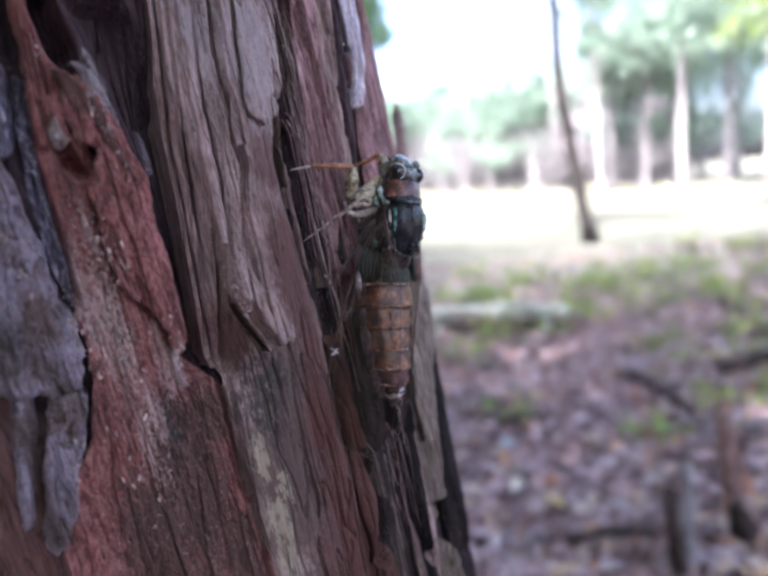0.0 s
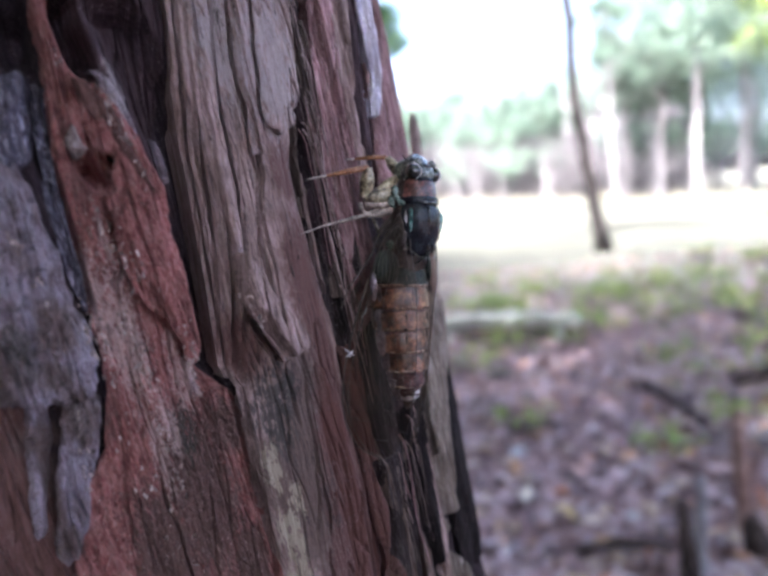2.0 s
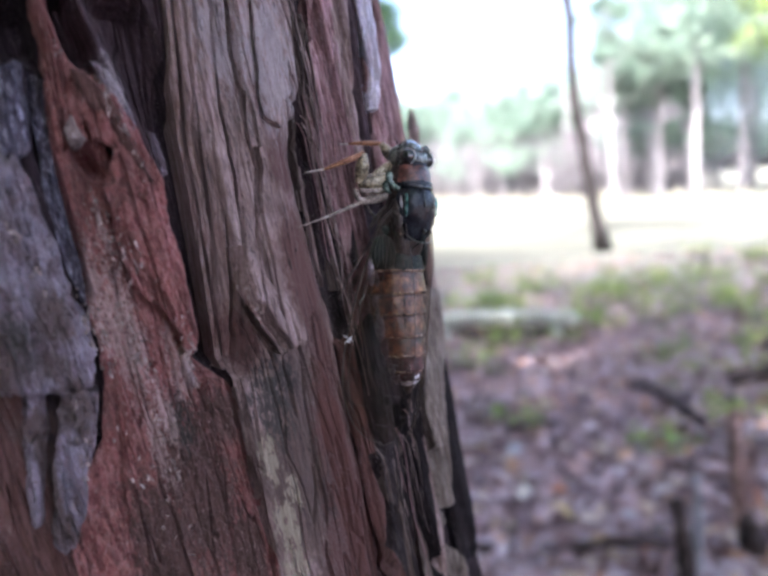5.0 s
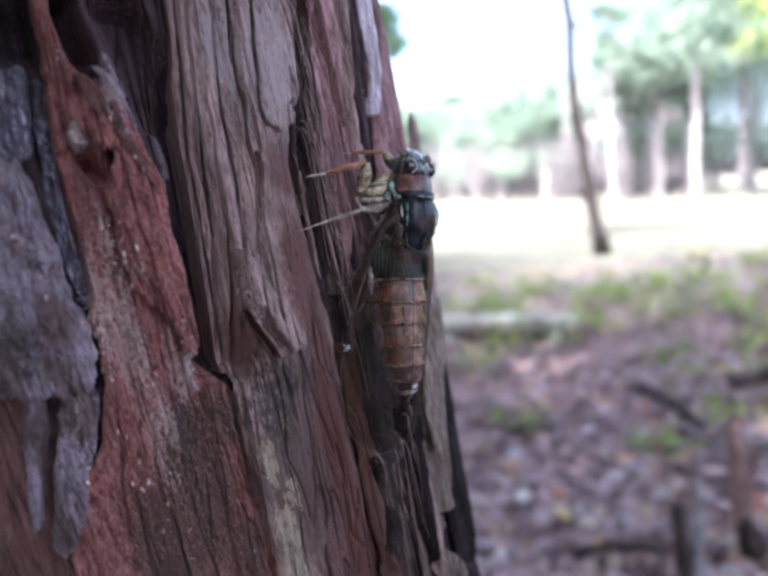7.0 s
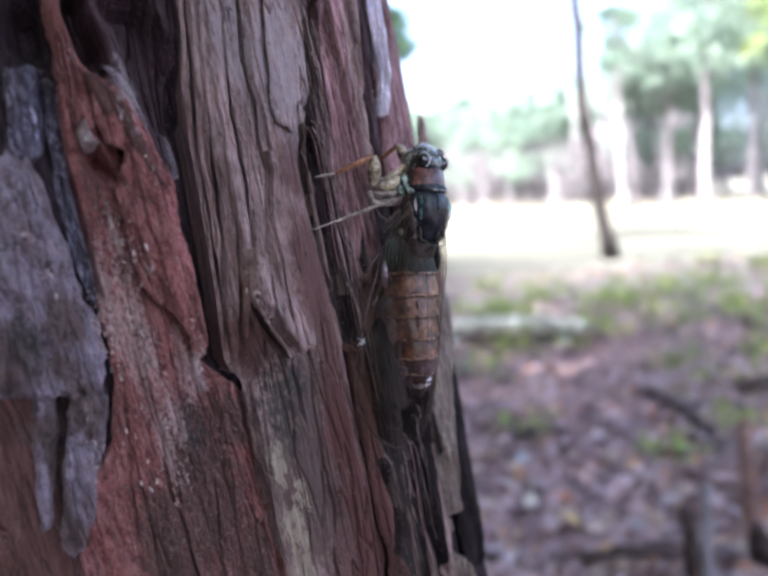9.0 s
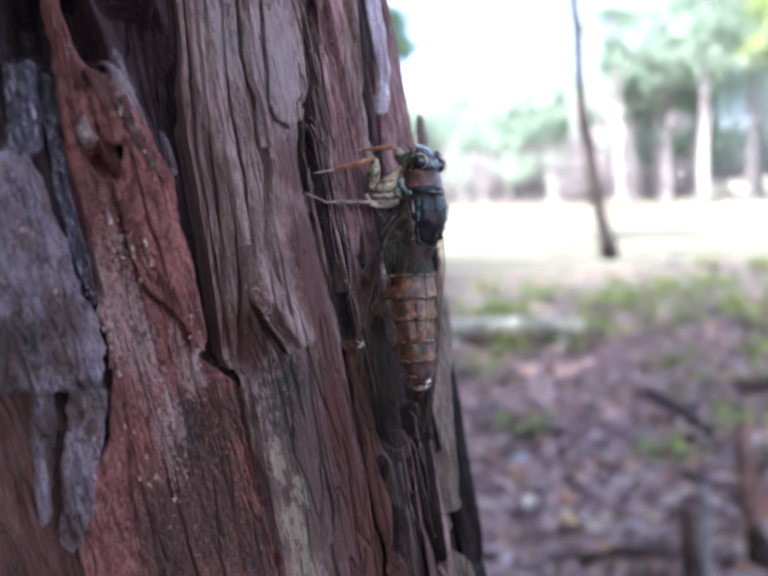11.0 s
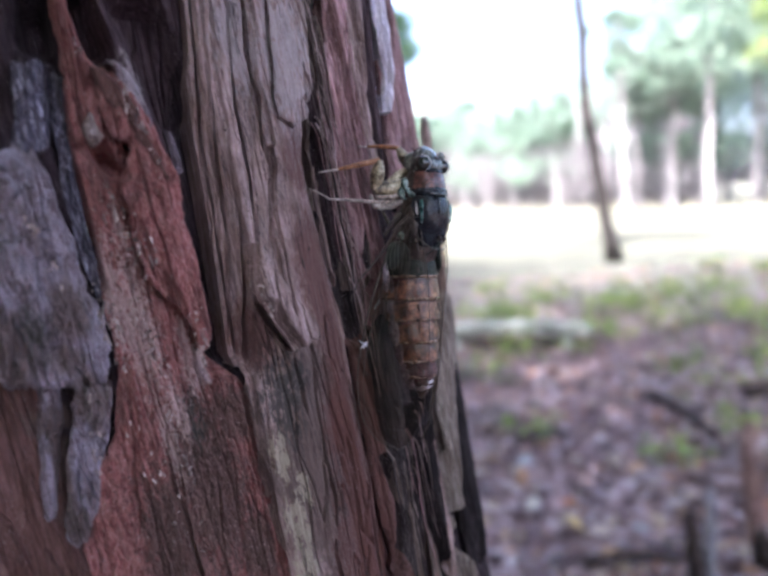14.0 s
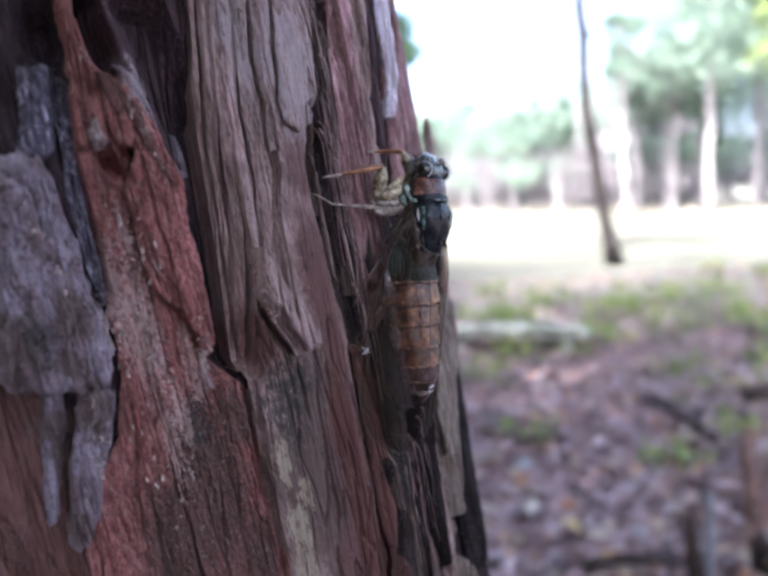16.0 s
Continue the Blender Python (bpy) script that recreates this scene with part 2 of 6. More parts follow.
DARK_TRUNK = plain("dark_tree_bark", [(0.06, 0.045, 0.04), (0.11, 0.085, 0.078), (0.17, 0.14, 0.13)], 6.0, bumps=0.01)
SLIM_BARK = plain("dark_smooth_tree_bark", [(0.014, 0.012, 0.012), (0.026, 0.022, 0.022), (0.045, 0.04, 0.04)], 6.0, bumps=0.01)
WOOD_DEAD = plain("weathered_dead_wood", [(0.26, 0.27, 0.23), (0.48, 0.51, 0.44), (0.64, 0.67, 0.6)], 5.0, bumps=0.01)
# stump wood with the light on its upper part put into the colour
GREY_WOOD = plain("lit_lilac_grey_wood", [(0.16, 0.15, 0.17), (0.28, 0.27, 0.30), (0.4, 0.39, 0.42)], 14.0, bumps=0.008)
RED_WOOD = plain("reddish_brown_rotten_wood", [(0.130, 0.081, 0.072), (0.260, 0.169, 0.153), (0.442, 0.312, 0.286)], 16.0, bumps=0.008)
STUB_WOOD = plain("dark_rotten_wood", [(0.025, 0.018, 0.018), (0.055, 0.04, 0.038), (0.1, 0.075, 0.07)], 14.0, bumps=0.008)


# ---- mesh helpers ----
def lattice(ix, iy, seed):
    h = (ix.astype(np.int64) * 374761393 + iy.astype(np.int64) * 668265263 + seed * 362437) & 0xFFFFFFFF
    h = ((h ^ (h >> 13)) * 1274126177) & 0xFFFFFFFF
    return ((h ^ (h >> 16)) & 0xFFFF) / 65535.0


def vnoise(x, y, seed=0):
    x0, y0 = np.floor(x), np.floor(y)
    fx, fy = x - x0, y - y0
    fx, fy = fx * fx * (3 - 2 * fx), fy * fy * (3 - 2 * fy)
    a, b = lattice(x0, y0, seed), lattice(x0 + 1, y0, seed)
    c, d = lattice(x0, y0 + 1, seed), lattice(x0 + 1, y0 + 1, seed)
    return (a + (b - a) * fx) * (1 - fy) + (c + (d - c) * fx) * fy - 0.5


def fbm(x, y, seed=0, octaves=4, gain=0.5):
    out, amp = 0, 1.0
    for k in range(octaves):
        out = out + amp * vnoise(x * 2 ** k, y * 2 ** k, seed + 17 * k)
        amp *= gain
    return out


def mesh_of(name, verts, faces, material=None, smooth=True):
    """A mesh from arrays of places and of corners (all faces with as many corners)."""
    verts, faces = np.asarray(verts, dtype=np.float32), np.asarray(faces, dtype=np.int32)
    me = bpy.data.meshes.new(name)
    k = faces.shape[1]
    me.vertices.add(len(verts))
    me.vertices.foreach_set("co", verts.ravel())
    me.loops.add(faces.size)
    me.loops.foreach_set("vertex_index", faces.ravel())
    me.polygons.add(len(faces))
    me.polygons.foreach_set("loop_start", np.arange(0, faces.size, k, dtype=np.int32))
    me.polygons.foreach_set("use_smooth", np.full(len(faces), smooth))
    me.update(calc_edges=True)
    me.validate()
    if material:
        me.materials.append(material)
    return me


def grid_faces(rows, cols, wrap=False):
    i = np.arange(rows * cols).reshape(rows, cols)
    if wrap:
        i = np.concatenate([i, i[:, :1]], axis=1)
    return np.stack([i[:-1, :-1], i[:-1, 1:], i[1:, 1:], i[1:, :-1]], axis=-1).reshape(-1, 4)


def set_vectors(me, key, vec):
    a = me.attributes.new(key, "FLOAT_VECTOR", "POINT")
    a.data.foreach_set("vector", np.asarray(vec, dtype=np.float32).ravel())


def part(name, bm_or_mesh, material=None, parent=None, label=""):
    """Links a bmesh or mesh as one mesh object under a thing or part."""
    if isinstance(bm_or_mesh, bmesh.types.BMesh):
        me = bpy.data.meshes.new(name)
        bm_or_mesh.to_mesh(me)
        bm_or_mesh.free()
        me.polygons.foreach_set("use_smooth", np.full(len(me.polygons), True))
    else:
        me = bm_or_mesh
    if material and not me.materials:
        me.materials.append(material)
    ob = new(name, me)
    if parent:
        ob.parent = parent
    if label:
        tagged(ob, label)
    return ob


def tube(points, radii, sides=8, cap=True):
    """Places and quads of a tapered tube along a line of points."""
    pts = np.asarray(points, dtype=float)
    radii = np.broadcast_to(np.asarray(radii, dtype=float), (len(pts),))
    tang = np.gradient(pts, axis=0)
    tang /= np.linalg.norm(tang, axis=1)[:, None] + 1e-12
    ref = np.array([0.0, 0.0, 1.0]) if abs(tang[0][2]) < 0.9 else np.array([1.0, 0.0, 0.0])
    rings = []
    side = np.cross(tang[0], ref)
    for p, t, r in zip(pts, tang, radii):
        side = side - t * np.dot(side, t)
        side /= np.linalg.norm(side) + 1e-12
        up = np.cross(t, side)
        a = np.arange(sides) * 2 * np.pi / sides
        rings.append(p + r * (np.cos(a)[:, None] * side + np.sin(a)[:, None] * up))
    if cap:
        rings = [np.repeat(pts[:1], sides, 0)] + rings + [np.repeat(pts[-1:], sides, 0)]
    v = np.concatenate(rings)
    return v, grid_faces(len(rings), sides, wrap=True)


def joined(pieces):
    vs, fs, n = [], [], 0
    for v, f in pieces:
        vs.append(v)
        fs.append(f + n)
        n += len(v)
    return np.concatenate(vs), np.concatenate(fs)


# ---- the near trunk: its axis leans, heights are told from 0.9 m above the ground ----
LEVEL, LEAN_X, LEAN_Y, RADIUS = 0.9, -0.1221, -0.023, 0.1095
AXIS_X, AXIS_Y = -0.103, 0.2069


def on_trunk(theta, z_mm, off_mm=0.0):
    """Places on the trunk at angles in degrees, heights in mm from LEVEL and mm out from its surface."""
    theta, z_mm, off_mm = np.broadcast_arrays(np.asarray(theta, float), np.asarray(z_mm, float), np.asarray(off_mm, float))
    dz = z_mm * 0.001
    low = np.clip(-(dz + 0.35), 0, 1)
    lean = np.clip(dz, -0.9, 12)
    r = RADIUS + 0.15 * low ** 2 - 0.006 * np.clip(dz - 0.2, 0, 12) + off_mm * 0.001
    a = np.radians(theta)
    cx = AXIS_X + LEAN_X * np.clip(lean, -0.5, 1.2) + 0.02 * np.clip(lean - 1.2, 0, 12)
    cy = AXIS_Y + LEAN_Y * np.clip(lean, -0.5, 1.2)
    return np.stack([cx + r * np.cos(a), cy + r * np.sin(a), LEVEL + dz], axis=-1)


def strands_at(theta, z_mm):
    return np.radians(theta) * RADIUS * 1000, z_mm


def build_trunk():
    th = np.concatenate([np.arange(-100, 22, 0.2), np.arange(22, 260, 3.0)])
    z = np.concatenate([np.arange(-900, -130, 22), np.arange(-130, -112, 3), np.arange(-112, 68, 0.55),
                        np.arange(68, 120, 4), np.arange(120, 1000, 40), np.arange(1000, 9001, 400)])
    T, Z = np.meshgrid(th, z)
    s, _ = strands_at(T, Z)
    wob = 2.2 * fbm(s * 0.05, Z * 0.02, 3)
    h = -3.4 + 1.7 * fbm((s + wob) * 0.35, Z * 0.02, 5, 4, 0.6) + 0.8 * fbm((s + wob) * 1.3, Z * 0.06, 9, 3, 0.6)
    ridge = np.abs(fbm((s + wob) * 0.13, Z * 0.012, 21, 3))
    h = h - 2.2 * np.exp(-(ridge / 0.05) ** 2) + cracks_at(T, Z)
    away = np.clip((np.abs(T + 40) - 62) / 8, 0, 1) + np.clip((np.abs(Z + 22) - 92) / 10, 0, 1)
    h = h + np.clip(away, 0, 1) * 3.0
    P = on_trunk(T, Z, h)
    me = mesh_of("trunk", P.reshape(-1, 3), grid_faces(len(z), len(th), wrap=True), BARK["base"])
    dress(me, s, Z, h, T)
    return me


# long cracks in the bark: depth, width and step in mm, then angle and height from the top down
CRACKS = []


def crack(depth, width, step, line):
    CRACKS.append((depth, width, step, line))


crack(3, 2.6, 0, [(-63.3, 37.4), (-63.8, 30), (-63.7, 25.2)])
crack(3.6, 4.4, 0, [(-55.8, 38.5), (-54.2, 30.9), (-53, 21.1), (-52.2, 10.9), (-51.9, 0.2), (-52.2, -11.7), (-52.7, -23.8), (-53.2, -32.8)])
crack(2.6, 1.6, 0, [(-33.6, 45.1), (-35.9, 25.7), (-37.1, 10.4), (-37.4, -3.1), (-37.4, -17), (-37.6, -32.5)])
crack(2.6, 1.4, 0, [(-62.7, 27.1), (-63.9, 11.7), (-63.9, 1.4), (-63.7, -9.4), (-63.8, -16.2)])
crack(2.4, 1.3, 0, [(-22.1, 45.7), (-23.5, 30.5), (-24.5, 13), (-25.3, -1.1)])
crack(4.5, 2.0, 0, [(-36.4, -58), (-35.9, -61.8), (-34.9, -70), (-35.9, -78), (-37.3, -88)])
crack(4.5, 2.2, 0, [(-26.8, -52), (-27.2, -57.6), (-28, -64.7), (-28.9, -73.4), (-28.2, -82), (-27.3, -91.5), (-26.6, -101)])
crack(3, 1.6, 0, [(-22.9, -67), (-22.8, -81.4), (-22.1, -96.8), (-22.9, -117.1)])
crack(3, 2.2, 0, [(-33.2, -18.3), (-34.2, -34.1), (-35, -51.6), (-34.4, -61.9)])
crack(1.1, 0.35, 0.35, [(-49.2, 40), (-50.6, 23.8), (-51, 13.4), (-51.5, 0.1), (-52.2, -12.6)])
crack(1.3, 0.4, 0.4, [(-48.3, 40.3), (-49.6, 25.6), (-50, 17.8), (-50.2, 2.7), (-50.9, -9.2), (-52, -20.3), (-52.8, -27.7)])
crack(1.3, 0.4, 0.4, [(-47.3, 40.5), (-48.6, 25.8), (-48.7, 17), (-49.2, 2.5), (-49.6, -7.7), (-50.3, -15.1)])
crack(1.2, 0.35, 0.35, [(-45.3, 41.1), (-46.8, 26.9), (-47.5, 19.7), (-47.6, 6), (-48.2, -3.3)])
crack(1.5, 0.45, 0.5, [(-43.5, 41.7), (-44.8, 28), (-44.6, 20.8), (-44.7, 14.3), (-44.7, 6.8), (-45.6, -1.8), (-46.8, -12.2)])
crack(1, 0.3, 0.3, [(-47.1, 10.6), (-47.4, 2.3), (-48.1, -6.1), (-48.6, -11.8)])
crack(0.9, 0.3, -0.3, [(-50.4, 10.8), (-50.7, -0.9), (-51.5, -10.9)])
crack(1.8, 0.6, 0.2, [(-53, -31.5), (-52.9, -35.4), (-52.9, -42.4), (-52.9, -51.6), (-52.7, -62.3), (-52.4, -72.3), (-53, -81.8)])
crack(0.8, 0.3, 0.2, [(-51.8, -34), (-52.3, -45.8), (-52.6, -56), (-52.7, -64.4)])
crack(0.8, 0.3, -0.2, [(-53.5, -41.1), (-53.6, -51.2), (-53.4, -61.8)])
crack(0.7, 0.3, 0.2, [(-57, -48), (-58, -57.3), (-58.6, -67.1)])
crack(2.4, 0.8, 0.9, [(-49, -17.5), (-48.5, -23), (-46.9, -29.9)])
crack(1, 0.3, 0.3, [(-46.2, -8.5), (-46.4, -12.8), (-46.5, -15.3)])
crack(0.9, 0.3, 0.3, [(-47.4, -17), (-46.9, -20.1), (-46.5, -23.3)])
crack(1, 0.35, -0.3, [(-46.9, -29.9), (-47.1, -37.5), (-47.1, -43.8)])
crack(0.9, 0.3, 0.3, [(-30.8, 42.2), (-32.6, 21.1), (-33.4, 5.1), (-33.4, -9.2)])
crack(1.6, 0.45, 0.5, [(-28.5, 43.1), (-28.9, 32.4), (-29.5, 16.1), (-29.5, 3.8)])
crack(1.2, 0.4, 0.4, [(-15.3, 51.1), (-14.4, 41.8), (-15.3, 35.3)])
crack(1, 0.4, 0.4, [(-13.6, 35.8), (-18.4, 17.3), (-19.6, 4.7)])
crack(1, 0.35, 0.3, [(-40.9, -56.9), (-40.8, -71.2), (-40.7, -83.5), (-41.2, -94.3)])
crack(0.8, 0.3, 0.3, [(-39.8, -38.2), (-39.5, -48.6), (-39.8, -54.8)])
crack(0.8, 0.3, 0.3, [(-46.9, -69.3), (-47.2, -80.1), (-47.4, -87.5)])
crack(0.9, 0.3, 0.3, [(-45.7, -50.1), (-46, -61), (-46.5, -68.5)])
crack(0.8, 0.35, 0.3, [(-60.6, -38.2), (-61.4, -44.4), (-61.5, -52), (-61.1, -59.2), (-61, -70.4)])
crack(1.2, 0.4, 0.5, [(-60.1, 3.2), (-60.4, -0.1), (-61, -5)])
crack(0.7, 0.3, 0.3, [(-60.1, -15.7), (-60.6, -22.6), (-60.6, -28)])
crack(0.7, 0.3, 0.3, [(-57.4, -18.3), (-57.7, -25.5), (-57.9, -32)])
crack(0.6, 0.3, 0.2, [(-63.2, -30.5), (-64.3, -43.7), (-65.5, -57.2)])
crack(1, 0.4, 0.3, [(-31.6, -65.4), (-31.3, -78.8), (-31.3, -93.8)])
crack(1, 0.4, 0.3, [(-27.1, -63.8), (-26.6, -77.8), (-26.7, -94.6)])
# weathered, stained and overgrown patches: kind, angle, height, half sizes in mm
PATCHES = []


def patch(kind, angle, height, across, along):
    PATCHES.append((kind, angle, height, across, along))


patch("brown", -57.9, -52.4, 6.6, 18.5)
patch("brown", -54.1, -39.7, 4.7, 5.5)
patch("brown", -54.8, -67.1, 3.8, 8.6)
patch("moss", -49.3, -39.4, 3.2, 7.7)
patch("moss", -58.3, -38.4, 1.8, 5.4)
patch("moss", -47.5, -34.1, 2.2, 3.8)
patch("lichen", -50.8, -49.9, 1.5, 3.8)
patch("lichen", -50.6, -63.9, 1.9, 4.9)
patch("lichen", -50.5, -74, 2.1, 4)
patch("lichen", -49.1, -57.5, 1.1, 3)
patch("brown", -66.2, -16.3, 2.8, 4.9)
patch("brown", -70.3, -34.6, 4.2, 2.5)
patch("brown", -66.7, -31.7, 1.8, 5.9)
patch("brown", -70.1, -52.7, 2.1, 3.5)
patch("moss", -69.3, -19.5, 1.4, 4.8)
patch("red", -42.1, -15.6, 4.6, 15.8)
patch("red", -43.2, -51.8, 3.9, 14.2)
patch("red", -44.7, -75.9, 5.2, 11.3)
patch("brown", -44.8, -39.8, 9, 10.9)
patch("brown", -45.1, -59.4, 10.6, 20.2)
patch("brown", -43.6, -78.2, 9.9, 12.4)
patch("brown", -49.3, -53, 6.6, 11.7)
patch("red", -41.4, 7.5, 3.9, 6.8)
patch("red", -50.6, -25.7, 3.5, 6.5)
patch("pale", -60.7, -2.6, 0.7, 3.7)
patch("pale", -60.3, -21.8, 1.0, 6)
patch("pale", -57.3, -29.4, 1.6, 4.4)
patch("pale", -60.9, -40.9, 1.1, 8)
patch("pale", -49.3, -13, 1.4, 3.7)
patch("pale", -57.5, -23.8, 1.0, 3.5)
patch("pale", -61.9, -18.6, 1.1, 5)
patch("grey", -45.9, 32.3, 4.3, 10.8)
patch("grey", -41.4, 27.7, 5.1, 11.4)
patch("pale", -45.6, 2, 1.2, 9)
patch("pale", -59.7, -34.9, 0.8, 5.3)
patch("grey", -56.5, 21.8, 1.6, 4.9)
patch("pale", -59.2, -38, 0.6, 5.3)
patch("red", -41.4, -40, 3.4, 24)
patch("red", -41.8, -78, 5, 22)
patch("brown", -46.5, -85, 5, 14)
patch("brown", -66.4, -31.5, 3.4, 4.2)
patch("brown", -70.2, -44, 1.3, 12)
patch("brown", -71.2, -22, 3.2, 6)
patch("brown", -67.4, -24, 3, 2.4)
patch("red", -41.8, -74, 8, 26)
patch("brown", -62.5, -60, 6, 12)
patch("pale", -61.2, -20, 2.4, 12)
patch("pale", -62.6, -14, 1.4, 9)

crack(2.2, 3.2, 0, [(-63.4, 42), (-63.6, 34), (-63.6, 28), (-63.0, 24)])
crack(5, 2.2, 0, [(-59.2, 41), (-59.1, 34), (-58.8, 29), (-58.4, 24)])
crack(3.4, 1.5, 0, [(-60.9, 12.5), (-60.6, 9.4), (-60.2, 7.3), (-59.7, 4.5)])
crack(1.6, 0.9, 0.3, [(-59.9, 0), (-59.3, -8), (-58.2, -14), (-57.3, -18.5)])
crack(2.4, 0.7, 0, [(-30.6, 46), (-30.6, 28), (-30.2, 15), (-29.8, 4)])
crack(3.0, 0.95, 0, [(-24.8, 46), (-25.9, 34.6), (-25.4, 28.1), (-26.1, 12), (-26.8, 0)])
crack(3.0, 0.75, 0, [(-30.7, 45.3), (-30.8, 34.5), (-31.0, 23.9), (-31.4, 13.2)])
crack(3.4, 0.9, 0, [(-25.3, 47.7), (-25.7, 36.1), (-26.0, 24.9), (-26.7, 12.4)])
crack(3.0, 0.9, 0, [(-36.2, 35.8), (-37.2, 23.8), (-38.5, 8.7), (-39.0, -5.5)])


def cracks_at(T, Z):
    h = np.zeros_like(T)
    for k, (depth, width, step, pts) in enumerate(CRACKS):
        p = np.array(pts)[::-1]
        z0, z1 = p[0, 1], p[-1, 1]
        fade = np.clip((Z - z0) / 4, 0, 1) * np.clip((z1 - Z) / 4, 0, 1)
        if not fade.any():
            continue
        mid = np.interp(Z, p[:, 1], p[:, 0])
        wander = 0.7 * fbm(Z * 0.11, 0 * Z + k, 300 + k, 2) + 0.4 * fbm(Z * 0.3, 0 * Z + k, 340 + k, 2)
        x = (T - mid) * 1.91 + wander
        w = width * (0.55 + 1.1 * (fbm(Z * 0.16, 0 * Z + k, 380 + k, 2) + 0.3) if width < 1 else 1.0)
        h = h - fade * (1.2 if width < 1 else 2.3) * depth * np.exp(-(x / np.maximum(w, 0.17)) ** 4)
        y = x * np.sign(step)
        h = h + fade * abs(step) * np.where(y > 0, np.clip(y / 0.2, 0, 1) * np.exp(-np.clip(y, 0, 40) / 4.0), 0)
    return h


def patches_at(T, Z):
    out = {k: np.zeros_like(T) for k in ("brown", "red", "grey", "pale", "moss", "lichen")}
    for kind, t, z, rs, rz in PATCHES:
        d = np.sqrt(((T - t) * 1.91 / rs) ** 2 + ((Z - z) / rz) ** 2)
        out[kind] = np.maximum(out[kind], np.clip(1.35 - 0.75 * d, 0, 1))
    return out


def terraced(n, steps, sharp=0.16):
    q = n * steps
    f = np.floor(q)
    r = np.clip((q - f) / sharp, 0, 1)
    return (f + r * r * (3 - 2 * r)) / steps


def dress(me, s, Z, h, T):
    p = patches_at(T, Z)
    set_vectors(me, "strand", np.stack([s, Z, h], -1))
    set_vectors(me, "patch", np.stack([p["brown"], p["red"], p["grey"]], -1))
    set_vectors(me, "growth", np.stack([p["pale"], p["moss"], p["lichen"]], -1))


LAYERS = {"pink": (3, 0.35, 0.6), "red": (3, 0.6, 0.5), "purple": (4, 0.5, 1.2), "lilac": (3, 0.4, 0.3), "tan": (3, 0.4, 1.4), "plum": (4, 0.4, 1.2), "rust": (3, 0.3, 0.6), "redbrown": (4, 0.4, 1.5), "brown": (3, 0.3, 1.0), "olive": (4, 0.4, 1.6), "silver": (3, 0.4, 1.2)}
RELIEF = {"pink": 0.26, "red": 0.9, "purple": 0.45, "lilac": 1.0, "blue": 1.0, "brown": 0.4, "redbrown": 0.5, "rust": 0.35, "plum": 0.4, "tan": 0.5}


